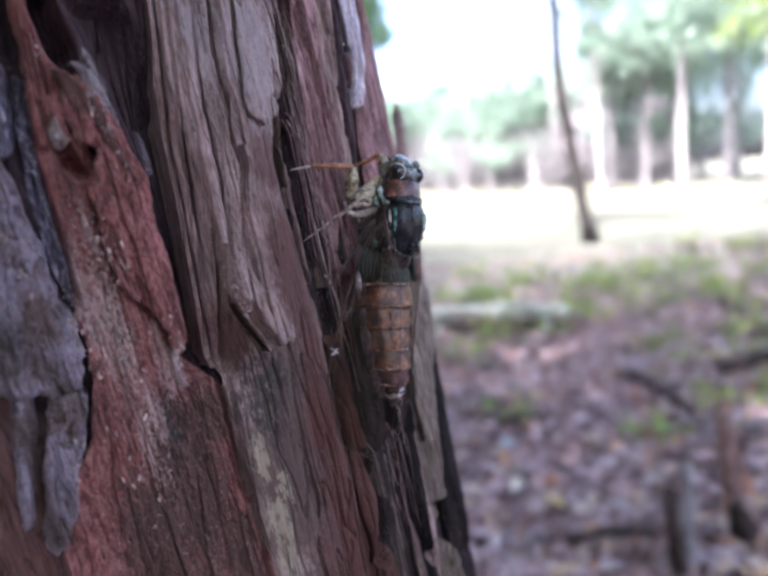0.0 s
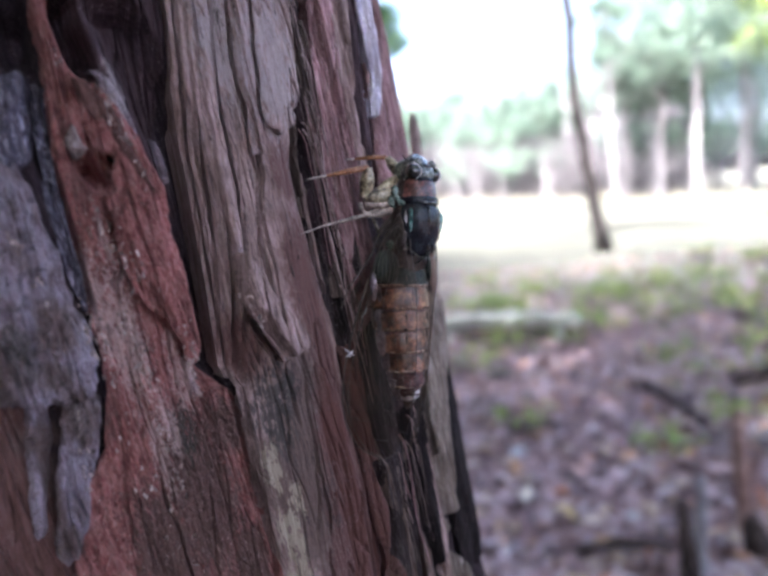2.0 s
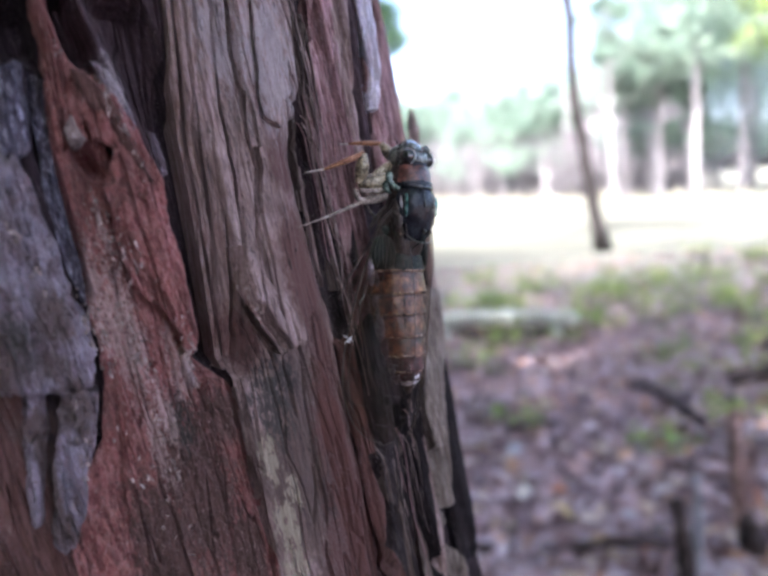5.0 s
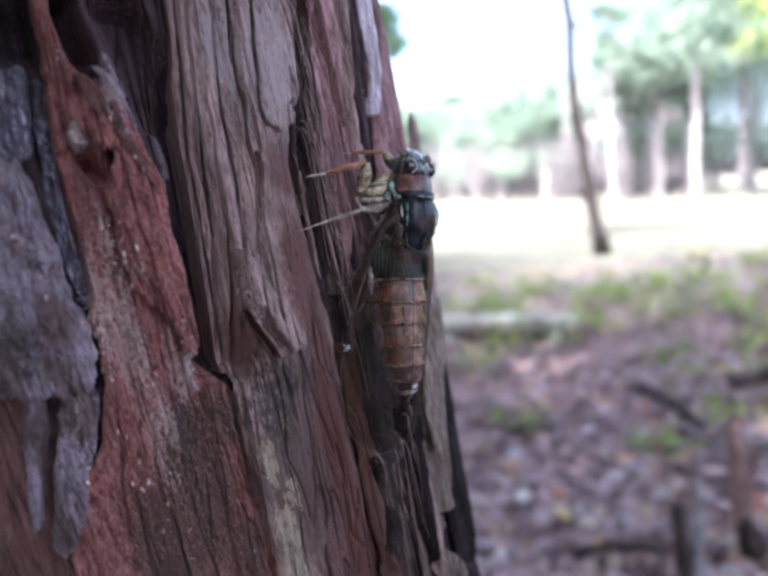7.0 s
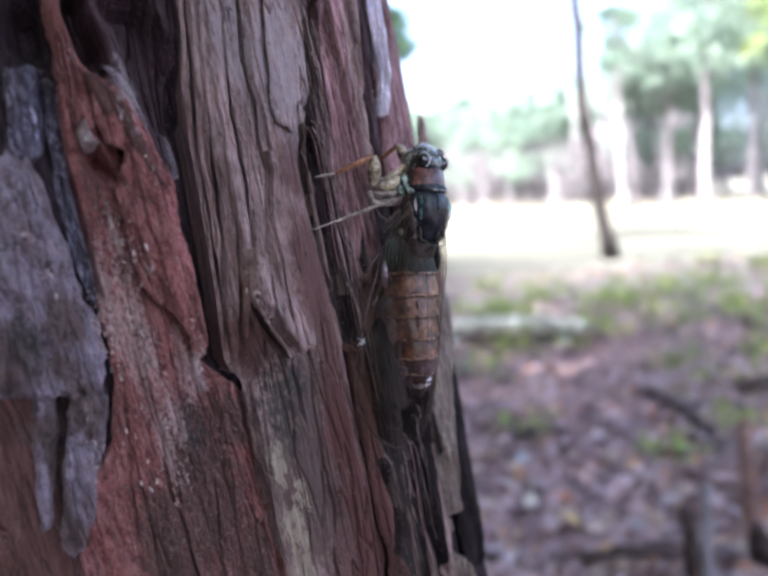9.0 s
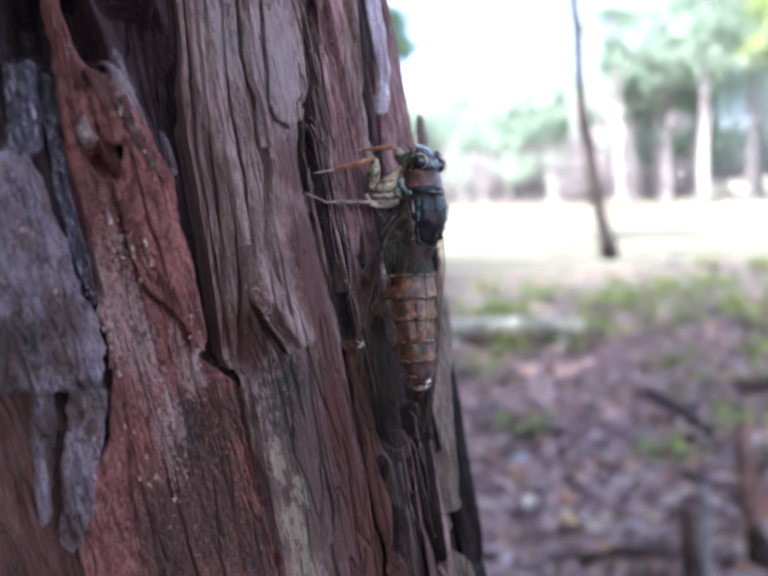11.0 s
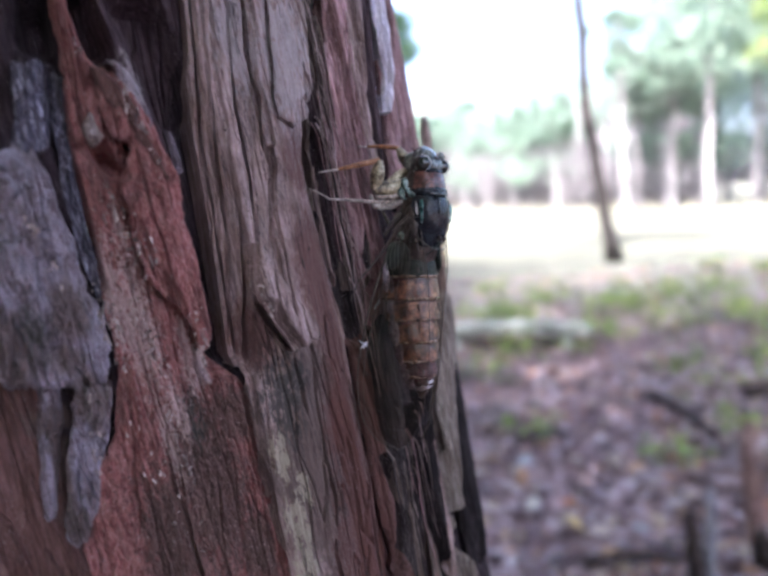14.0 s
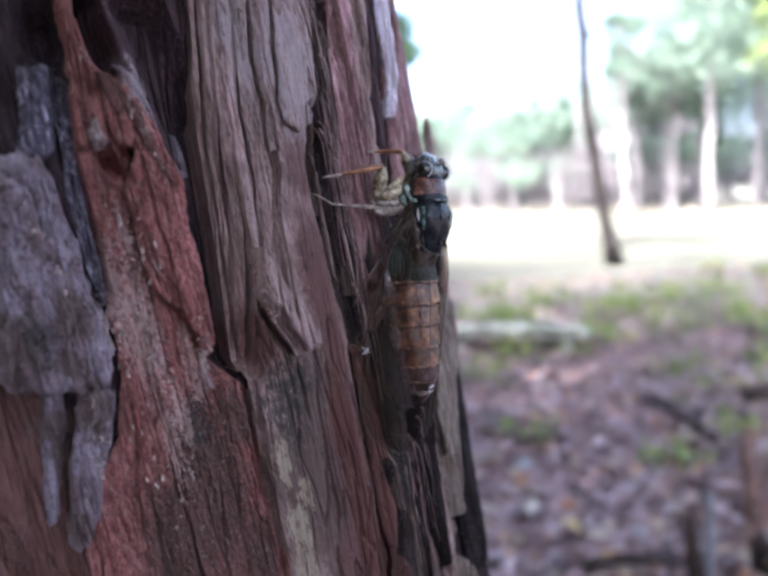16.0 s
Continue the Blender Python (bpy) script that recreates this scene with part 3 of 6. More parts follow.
def build_plate(kind, off, left, right, seed):
    """One plate of bark: ruled between its left and right edge, proud of the fissures, flaking in thin steps, with frayed edges."""
    def sampled(pts, v):
        pts = np.asarray(pts, float)
        d = np.r_[0, np.cumsum(np.hypot(np.diff(pts[:, 0]) * 1.9, np.diff(pts[:, 1])))]
        d /= d[-1]
        return np.interp(v, d, pts[:, 0]), np.interp(v, d, pts[:, 1])
    L = np.asarray(left, float)
    length = abs(L[0, 1] - L[-1, 1])
    nv = int(max(30, length / 0.33))
    v = np.linspace(0, 1, nv)
    lt, lz = sampled(left, v)
    rt, rz = sampled(right, v)
    width = np.max(rt - lt) * 1.91
    nu = int(max(14, width / 0.12))
    small = min(1.0, width / 6.0) * (0.35 if kind == "pink" else 1.0)
    # frayed sides
    lt = lt + small * (0.7 * fbm(lz * 0.11, lz * 0.07 + seed, seed, 3, 0.6) + 0.16 * fbm(lz * 0.45, lz * 0.31 + seed, seed + 1, 4, 0.7))
    rt = rt + small * (0.7 * fbm(rz * 0.11, rz * 0.07 + seed + 9, seed + 3, 3, 0.6) + 0.16 * fbm(rz * 0.45, rz * 0.31 + seed, seed + 4, 4, 0.7))
    if kind == "pink" and width < 4:
        lt = lt - 0.2
    u = np.r_[0, 0, 0, np.linspace(0, 1, nu), 1]
    T = lt[:, None] * (1 - u) + rt[:, None] * u
    Z = lz[:, None] * (1 - u) + rz[:, None] * u
    # ragged ends
    endness = np.exp(-v / 0.04)[:, None] - np.exp(-(1 - v) / 0.04)[:, None]
    s, _ = strands_at(T, Z)
    Z = Z + endness * small * (2.4 * fbm(s * 0.35, s * 0 + seed, seed + 5, 3, 0.6) + 0.8 * fbm(s * 1.6, s * 0 + seed, seed + 6, 2, 0.6))
    across = (rt - lt)[:, None] * 1.91
    edge = np.minimum(u, 1 - u) * across
    ends = np.minimum(v, 1 - v)[:, None] * length
    lip = 1 - np.exp(-np.minimum(edge, ends) / 0.3)
    curl = (0.0 if kind == "pink" else 0.3) * small * np.exp(-(edge / 0.9) ** 2) * (0.5 + 2 * fbm(Z * 0.14, s * 0 + seed, seed + 8, 2))
    wob = 1.6 * fbm(s * 0.08, Z * 0.035, seed + 40)
    q = np.abs(fbm((s + wob) * 0.2, Z * 0.014, seed + 11, 3, 0.5))
    grooves = -1.1 * np.exp(-(q / 0.014) ** 2)
    rel = RELIEF.get(kind, 0.6)
    n = fbm((s + wob) * 0.14, Z * (0.01 + 0.02 * rel), seed + 13, 4 if rel > 0.5 else 3, 0.5)
    chips = fbm((s + wob) * 0.5, Z * 0.13, seed + 29, 4, 0.6)
    fibre = fbm((s + 0.5 * wob) * 1.1, Z * 0.05, seed + 19, 4, 0.62)
    bulge = min(2.6, width * 0.16) * (1 - (2 * u - 1) ** 2) * (0.25 if kind == "red" or kind == "pink" and width < 14 else 1.0)
    h = off + bulge * 0.8 - 0.3 + 1.4 * rel * terraced(n, 4, 0.1) + 0.8 * rel ** 2 * terraced(chips, 3, 0.2) + 0.22 * fibre + 0.2 * rel * fbm(s * 1.3, Z * 0.7, seed + 23, 3, 0.6) + grooves + curl
    if kind in ("red", "lilac", "scale"):
        h = h + 0.55 * terraced(fbm(s * 0.75, Z * 0.42, seed + 61, 4, 0.6), 4, 0.25) + 0.3 * fbm(s * 2.2, Z * 1.5, seed + 67, 2)
    if kind == "lilac":
        h = h - 0.7 * np.exp(-(np.abs(fbm(s * 0.12, Z * 0.2, seed + 31, 3)) / 0.025) ** 2) + 0.6 * terraced(fbm(s * 0.3, Z * 0.3, seed + 35, 4), 4, 0.25)
    # thin layers that end in sharp, wavering steps, with a slit along some of them
    step, lift, slit = LAYERS.get(kind, (5, 0.2, 0.3))
    f = fbm((s + wob) * 0.17, Z * 0.011, seed + 51, 4, 0.45) * step
    f, slope = f - np.floor(f), np.abs(np.gradient(f, axis=1)) / np.maximum(np.abs(np.gradient(s, axis=1)), 0.02)
    away = np.minimum(f, 1 - f) / np.clip(slope, 0.08, 1.2)
    torn = np.clip(5 * fbm(s * 0.1, Z * 0.05, seed + 57, 3) + 0.55, 0, 1)
    h = h + lift * np.clip(f / np.clip(slope, 0.08, 1.2) / 0.12, 0, 1) * (1 - f) - slit * torn * np.exp(-(away / 0.24) ** 2) * np.clip(edge / 0.8, 0, 1) * min(1.0, max(0.0, (width - 3) / 4))
    h = h + cracks_at(T, Z) * (1.0 if width > 6 else 0.5)
    h = h - (0.2 if kind == "pink" else 0.7) * (1 - lip)
    # the left edge is lifted off, hollow beneath
    under = np.minimum(0.9, 0.45 * np.abs(rt - lt))
    h[:, 2], h[:, 1] = h[:, 3] - 0.25, h[:, 3] - 2.4
    T[:, 1] += under
    T[:, 0] += under
    h[:, 0] = h[:, -1] = -11.0
    # close the ends
    h = np.concatenate([np.full_like(h[:1], -11.0), h, np.full_like(h[:1], -11.0)])
    T, Z = np.concatenate([T[:1], T, T[-1:]]), np.concatenate([Z[:1], Z, Z[-1:]])
    s, _ = strands_at(T, Z)
    me = mesh_of("bark_plate", on_trunk(T, Z, h).reshape(-1, 3), grid_faces(*T.shape), BARK[kind], False)
    dress(me, s, Z, h, T)
    return me


near_tree = tagged(new("near_tree"), "leaning tree trunk with peeling red and grey fibrous bark", "tree")
part("trunk", build_trunk(), None, near_tree, "fissured lower layer of bark, near-black for the shade in it")

PLATE_LABEL = {"rust": "smooth rust-brown bark strip", "red": "raw red inner bark", "lilac": "weathered lilac-grey bark flake with sky sheen in its colour", "pink": "pinkish-grey layered bark strip",
               "tan": "pale splintered bark strip", "silver": "pale lilac ridge of bark with a highlight in its colour", "blue": "dark bluish fibrous bark strip", "olive": "olive-grey stringy bark strip", "ash": "ash-grey split bark strip", "black": "bark coloured black for the shade it lies in", "scale": "pale scale of bark"}


def plate(kind, off, left, right):
    """Lays one plate of bark on the trunk; each takes its own seed."""
    plate.count += 1
    part("bark_plate", build_plate(kind, off, left, right, 93 + 7 * plate.count), None, near_tree, PLATE_LABEL.get(kind, ""))


plate.count = 0
plate("blue", -1,
      [(-65.8, 25.2), (-67.8, 10.6)],
      [(-62.9, 25.6), (-63.2, 21), (-63.9, 16.4), (-65.3, 9.5)])
plate("lilac", 0.5,
      [(-69.9, 9.9), (-74.6, -26.6)],
      [(-65.4, 10.4), (-65, 2.5), (-64.5, -4.2), (-64.6, -9.2), (-64.3, -12.6), (-64, -17.8), (-63.9, -23.1), (-64.1, -26.6), (-64.8, -29.4)])
plate("blue", -1.2,
      [(-63.3, 24), (-64.3, 11.8), (-64.9, 2.3), (-64.4, -7.6), (-64, -14.4)],
      [(-62.1, 23.3), (-63.2, 9.3), (-63.2, 3.7), (-63.2, -6.2), (-63.6, -15.4)])
plate("lilac", -0.2,
      [(-70.7, -28.6), (-71.6, -36.4), (-72.3, -44.9), (-72.6, -52)],
      [(-68.9, -29.2), (-69.5, -35.6), (-70.8, -43.9), (-72, -51.8)])
plate("lilac", 0.6,
      [(-67.6, -28.7), (-68.6, -35.6), (-70, -43.9), (-70.8, -50.8), (-71.2, -55.5)],
      [(-64.6, -29.3), (-65.3, -35.2), (-66.9, -43.5), (-68.2, -50.2), (-70, -56.6)])
plate("redbrown", -2,
      [(-78, -25.8), (-84, -63.1)],
      [(-68.9, -27.3), (-70, -40.9), (-70.7, -48.7), (-70.8, -57.9), (-70.1, -67.8)])
plate("red", -0.1,
      [(-61.4, 37.6), (-62.2, 30.1), (-62.3, 24.8), (-62.5, 17.9), (-62.9, 10.9)],
      [(-59.7, 37.9), (-59.9, 30.3), (-59.5, 24.9), (-58.9, 19.4), (-59, 12.9), (-58.5, 10.5)])
plate("red", -1.2,
      [(-63.1, 14), (-63.2, 3.7), (-63.4, -6.2), (-63.6, -14.6), (-63.7, -19.7), (-63.8, -24.9), (-65, -35.1), (-65.5, -38.5), (-67.8, -45.1), (-69.3, -53.1), (-70.2, -58.2), (-70.7, -67.4)],
      [(-59.5, 12.2), (-57.5, 8.7), (-55.3, 3.8), (-55.6, -5.8), (-55.3, -14.5), (-55.6, -24.1), (-54.6, -28.8), (-52.3, -34.9), (-51.9, -43), (-51.9, -52.3), (-51.7, -63.1), (-51.4, -73.2), (-51.9, -82.8)])
plate("red", 3.0,
      [(-59.9, 23.3), (-59.9, 12.2), (-58.6, 10.9), (-59.9, 3.2), (-60.1, -5.2), (-59.6, -11.9), (-58.8, -15.3), (-57.3, -17.3), (-56.8, -25.2)],
      [(-58.3, 23.4), (-56.7, 16.9), (-55.2, 10.2), (-54.8, 5.4), (-54.9, -4.7), (-54.6, -13.8), (-54.2, -20.4), (-54.1, -25.2), (-54.7, -26)])
plate("lilac", 0.7,
      [(-58, 25.8), (-57.4, 20.2), (-56.8, 15.3), (-56.3, 10.3), (-55.9, 7.7)],
      [(-57.5, 25.4), (-56.4, 23.1), (-55.7, 16.1), (-55.7, 11.1), (-55.6, 6.8)])
plate("lilac", -1.2,
      [(-53.9, 14.8), (-53.9, 10.1), (-53.6, 5.7)],
      [(-53.3, 14.2), (-52.9, 10), (-52.9, 6.4)])
plate("blue", -3.2,
      [(-55.2, 3.8), (-55.1, -5.9), (-54.4, -14.7), (-54.1, -24.2)],
      [(-54.1, 3.2), (-53.8, -6.2), (-53.4, -16), (-53.5, -24.9)])
plate("tan", 0.1,
      [(-56.9, -26.1), (-56.9, -28.7), (-56.9, -32)],
      [(-56.2, -26.5), (-55.9, -29.4), (-55.6, -32.9)])
plate("scale", 2.6,
      [(-61.2, 16.4), (-61.7, 14.9), (-62, 13.8), (-61.8, 12.5), (-61.5, 11.3)],
      [(-60.8, 16), (-60.7, 14.6), (-60.5, 13.4), (-60.2, 12.3), (-60.8, 11)])
plate("redbrown", 4.2,
      [(-60.1, 22.9), (-60, 19.5), (-59.1, 17.1), (-58.2, 11.9), (-57.3, 8.6), (-56.5, 5.1)],
      [(-59.1, 22.6), (-57.8, 19.1), (-56.9, 13.5), (-56.4, 10.2), (-56.1, 7.3), (-55.9, 4.5)])
# floor of the wide fissure, its plum colour kept low for the shade
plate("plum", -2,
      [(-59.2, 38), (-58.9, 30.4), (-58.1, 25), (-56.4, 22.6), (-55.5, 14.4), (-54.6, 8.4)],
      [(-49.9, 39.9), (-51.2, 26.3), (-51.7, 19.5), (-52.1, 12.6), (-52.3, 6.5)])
plate("pink", 0,
      [(-43.8, 41.6), (-45.1, 27.1), (-45.1, 20.3), (-45.1, 13.4), (-45.4, 5.9), (-46.4, -2.6), (-47.9, -11.9), (-49.3, -17.4), (-50.7, -22.7), (-52, -29.9), (-52.6, -35.6), (-52.6, -42.6), (-52.6, -51.8), (-52.5, -62.5), (-52.1, -72.5), (-52.6, -82.1)],
      [(-36.1, 44.2), (-37.3, 32.3), (-38, 23.4), (-40, 7.5), (-39.7, -2.7), (-39.3, -16.5), (-39, -26.3), (-39, -36.4), (-39.5, -48.6), (-39.6, -60.2), (-40.1, -75.5), (-41, -94.5)])
plate("pink", 2.7,
      [(-43.4, 41.7), (-44.7, 28), (-44.5, 20.8), (-45.1, 14.3), (-45.3, 10.6)],
      [(-41.6, 42.3), (-42.8, 31.1), (-43.6, 19.9), (-44, 14.3), (-44.1, 10.5)])
plate("pink", 3.4,
      [(-41.4, 42.3), (-42.3, 33), (-42.8, 24.7), (-43.5, 19.5), (-43.1, 16.4)],
      [(-36.2, 44.1), (-37.3, 32.3), (-38, 23.4), (-39.5, 16.4), (-41.6, 14.7)])
plate("pink", 0.5,
      [(-49.8, 40), (-50.9, 24), (-51.1, 13.4), (-51.5, 0), (-51.9, -11), (-52.3, -20), (-52.8, -31)],
      [(-49.3, 40), (-50.5, 24), (-50.8, 13.4), (-51.2, 0), (-51.6, -11), (-51.9, -20), (-52.4, -31)])
plate("pink", 1.1,
      [(-49, 40.1), (-50.2, 23.9), (-50.5, 13.4), (-50.9, 0), (-51.2, -11), (-51.6, -20.4), (-51.9, -26.1)],
      [(-48.3, 40.3), (-49.6, 23.9), (-50, 13.4), (-50.3, 0.8), (-50.7, -10.2), (-51.3, -20.5), (-51.8, -26.1)])
plate("pink", 1.15,
      [(-48.1, 40.3), (-49.2, 25.7), (-49.5, 17.8), (-49.8, 2.6), (-50.4, -9.4), (-51.1, -20.6), (-52.3, -30.8)],
      [(-47.3, 40.5), (-48.5, 25.8), (-48.7, 17.9), (-49, 3.4), (-49.6, -7.7), (-50.5, -18.9), (-52, -30.9)])
plate("pink", 1.2,
      [(-47, 40.6), (-48.3, 25.8), (-48.5, 17), (-48.8, 2.5), (-49.2, -7.8), (-49.9, -17.1), (-50.8, -24.6)],
      [(-45.5, 41.1), (-46.8, 26.9), (-47.4, 17.9), (-47.5, 5.1), (-48.2, -5.1), (-49.4, -16.4), (-50.6, -24.7)])
plate("pink", 1.25,
      [(-45.2, 41.1), (-46.5, 26.9), (-47, 18.8), (-47.1, 6), (-47.7, -3.3), (-48.5, -11.8), (-49.4, -19.2)],
      [(-43.8, 41.6), (-45.1, 27.1), (-45.2, 20.3), (-45.1, 13.4), (-45.3, 5.9), (-46.3, -2.6), (-47.6, -12), (-49, -19.4)])
plate("pink", 5.4,
      [(-49.9, -7.8), (-50.1, -13.8), (-49.8, -19.5), (-49.0, -24.5), (-48.0, -29.3)],
      [(-49.0, -7.5), (-47.8, -13.4), (-46.0, -19.6), (-44.6, -23.7), (-44.2, -27.4)])
plate("rust", 1.5,
      [(-43.7, -31.7), (-44.4, -45.6), (-44.8, -60.5), (-45.5, -79.0), (-46.0, -86.6)],
      [(-41.8, -32.1), (-40.9, -47.7), (-40.8, -63.7), (-41.3, -83.2), (-41.9, -91.0)])
plate("olive", -1.2,
      [(-35.8, 34.6), (-36.8, 20.6), (-37.6, 7.4), (-37.8, -3)],
      [(-35, 34.8), (-35.8, 20.7), (-36.7, 7.3), (-36.8, -3.2)])
plate("plum", -0.9,
      [(-35.9, 25.7), (-36.1, 14.6), (-36.7, 0), (-36.5, -12.9)],
      [(-34.7, 25.9), (-34.8, 14.6), (-35.1, -0.2), (-35.3, -13.2)])
plate("dark", -1,
      [(-38.2, -2.9), (-37.6, -8.4), (-37.8, -21.3), (-37.6, -32.5), (-37.9, -43.9)],
      [(-37.4, -3.1), (-36.7, -8.5), (-36.4, -21.8), (-36.5, -33.1), (-36.6, -44.6)])
plate("dark", -1.6,
      [(-35.3, 44.5), (-36.3, 31.6), (-36.8, 20.6)],
      [(-33.6, 45.1), (-34.6, 32), (-35.5, 20.7)])
plate("purple", 0.2,
      [(-30.9, 46.2), (-32.8, 29.4), (-34.1, 14.7), (-34.4, -0.2), (-33.3, -13.7), (-32.9, -27.7)],
      [(-25.4, 48.6), (-27.9, 29.4), (-28.4, 13.9), (-28.7, -0.8), (-28.2, -15), (-28.5, -29.5)])
plate("tan", 0.9,
      [(-24.8, 48.9), (-27.2, 29.6), (-27.7, 12.8), (-28, -0.9)],
      [(-22.3, 50), (-24.7, 30.2), (-25.2, 13), (-26.4, -1.1)])
plate("plum", -0.8,
      [(-21.9, 50.3), (-24.3, 30.3), (-25, 13), (-26, -1.1)],
      [(-17.2, 52.5), (-20.3, 31.4), (-22.3, 13.2), (-23.8, -1.3)])
plate("purple", 0.5,
      [(-16.5, 52.9), (-19.8, 31.5), (-22, 13.2), (-23.3, -1.3)],
      [(-7.8, 57.5), (-12.3, 38.9), (-15.5, 24), (-17.4, 11.1), (-19.3, -1.6)])
plate("silver", 1.8,
      [(-19.6, 52.3), (-19.6, 48.5), (-19.5, 39.1), (-20, 30.6), (-21.4, 24), (-22.2, 20)],
      [(-14.6, 54), (-15.4, 50), (-16.6, 40), (-17.6, 31), (-20, 24), (-21.8, 19.5)])
plate("tan", 1.2,
      [(-28.8, 42), (-29.1, 30), (-29.2, 18), (-28.9, 8), (-28.5, -2)],
      [(-27.2, 43), (-27.8, 30), (-28.2, 18), (-28.2, 8), (-27.9, -2)])
plate("olive", 0.2,
      [(-36.8, 30.5), (-37.4, 20.5), (-37.9, 11.4), (-38.1, 2.2)],
      [(-36.4, 30.6), (-36.9, 20.6), (-37.4, 11.5), (-37.6, 2.2)])
plate("tan", 0.1,
      [(-37.2, 7.3), (-37.6, -2), (-37.8, -12.6), (-37.8, -19.1)],
      [(-36.9, 7.3), (-37.2, -2), (-37.4, -12.7), (-37.5, -19.2)])
plate("dark", 0.6,
      [(-29.7, 21.5), (-30.2, 12.7), (-30.5, 6.1)],
      [(-28.9, 21.6), (-29.3, 12.8), (-29.7, 6.1)])
plate("dark", 0.9,
      [(-32.8, -0.4), (-33, -8.2), (-33.3, -16)],
      [(-32, -0.5), (-32.2, -8.3), (-32.6, -16.2)])
# shadow between wing and trunk, put into the dark colour of these plates
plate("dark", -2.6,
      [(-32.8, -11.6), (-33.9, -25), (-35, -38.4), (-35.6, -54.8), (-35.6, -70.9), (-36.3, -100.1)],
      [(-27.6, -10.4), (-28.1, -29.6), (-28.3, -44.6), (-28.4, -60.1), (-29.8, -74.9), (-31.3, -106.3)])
# black plate for the same shadow close beside the cicada
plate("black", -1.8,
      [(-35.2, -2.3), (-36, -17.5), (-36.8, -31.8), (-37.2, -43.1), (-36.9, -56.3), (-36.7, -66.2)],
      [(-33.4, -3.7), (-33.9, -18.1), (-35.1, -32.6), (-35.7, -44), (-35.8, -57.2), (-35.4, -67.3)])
plate("olive", 0.4,
      [(-32.8, 1.8), (-32.8, -11.6), (-33.4, -22.8), (-34.4, -32.9)],
      [(-31.8, 1.7), (-31.8, -11.8), (-32.6, -23.1), (-33.8, -33.2)])
plate("tan", 0.7,
      [(-31.4, -0.6), (-31.4, -11.9), (-31.7, -22.3)],
      [(-30.6, -0.6), (-30.5, -12.1), (-31.2, -22.5)])
plate("plum", 0.3,
      [(-30.7, 7.2), (-30.9, -4), (-31, -10.8)],
      [(-29.6, 7.2), (-29.9, -4.2), (-30.1, -11)])
plate("purple", 0.2,
      [(-33.9, 7.2), (-34, -3.6), (-34.2, -15.7), (-34.5, -22.4)],
      [(-32.5, 7.2), (-32.7, -3.8), (-33.3, -16), (-33.8, -22.7)])
plate("olive", 0.5,
      [(-32.6, 17.9), (-33, 7.2), (-33.4, -3.7), (-34, -13.6)],
      [(-31.9, 18), (-32.3, 7.2), (-32.8, -3.7), (-33.4, -13.7)])
plate("tan", 0.4,
      [(-32.2, 29.5), (-32.8, 19), (-33.4, 8.3), (-33.8, -3.6)],
      [(-31.6, 29.6), (-32.1, 19), (-32.6, 8.3), (-33.1, -3.7)])
plate("olive", -0.4,
      [(-33.2, 39.3), (-34.5, 25.9), (-35.1, 16.7), (-35.5, 7.3)],
      [(-32.6, 39.6), (-34, 26.1), (-34.5, 16.7), (-34.9, 7.3)])
plate("olive", -0.2,
      [(-35.1, 20.8), (-35.9, 9.4), (-36.2, -2.2), (-36.2, -13), (-36.6, -20.6)],
      [(-34.7, 20.8), (-35.2, 9.4), (-35.4, -2.3), (-35.5, -13.2), (-36, -20.8)])
# shade low on the right of the trunk, put into a black plate
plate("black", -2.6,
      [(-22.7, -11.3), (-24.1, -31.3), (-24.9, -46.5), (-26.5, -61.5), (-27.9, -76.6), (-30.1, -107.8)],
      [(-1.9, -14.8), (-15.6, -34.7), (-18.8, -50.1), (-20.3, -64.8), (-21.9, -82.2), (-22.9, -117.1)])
plate("ash", 2.0,
      [(-17.5, -26), (-19.5, -36), (-21.3, -46.7), (-22.5, -58), (-23.2, -68.6), (-23.2, -78.3), (-23, -90), (-22, -105), (-21.5, -118)],
      [(-3, -32), (-8.5, -42), (-13.2, -51), (-17, -61.5), (-19.6, -71.7), (-21.2, -80.8), (-21.8, -92), (-21, -107), (-20.5, -119.5)])
plate("tan", -0.2,
      [(-24.3, -63.2), (-25, -76.5), (-25.4, -93.2), (-26.9, -112)],
      [(-23.3, -63.9), (-23.6, -77.8), (-24, -94.8), (-25.4, -113.9)])
plate("olive", -0.6,
      [(-29.3, -62), (-29.5, -75.1), (-29.9, -91.1), (-30.3, -107.5)],
      [(-28, -63.1), (-28.1, -76.5), (-28.4, -92.7), (-29, -109.2)])
plate("olive", -0.9,
      [(-32.8, -63.1), (-33.3, -76.9), (-33.6, -92.5), (-33.9, -103)],
      [(-31.8, -63.9), (-32.2, -78), (-32.6, -93.7), (-32.7, -104.5)])
plate("olive", -1.2,
      [(-34.3, -55.8), (-34.3, -65.8), (-34.2, -73.4)],
      [(-33.8, -56.1), (-33.5, -66.4), (-33.6, -74.1)])
plate("redbrown", -0.2,
      [(-38.2, -30), (-38.6, -48), (-38.8, -64.5), (-38.4, -82.2), (-38.8, -97)],
      [(-35.4, -32.4), (-35, -51.6), (-34.9, -72.8), (-35.3, -86.7), (-35.5, -101)])
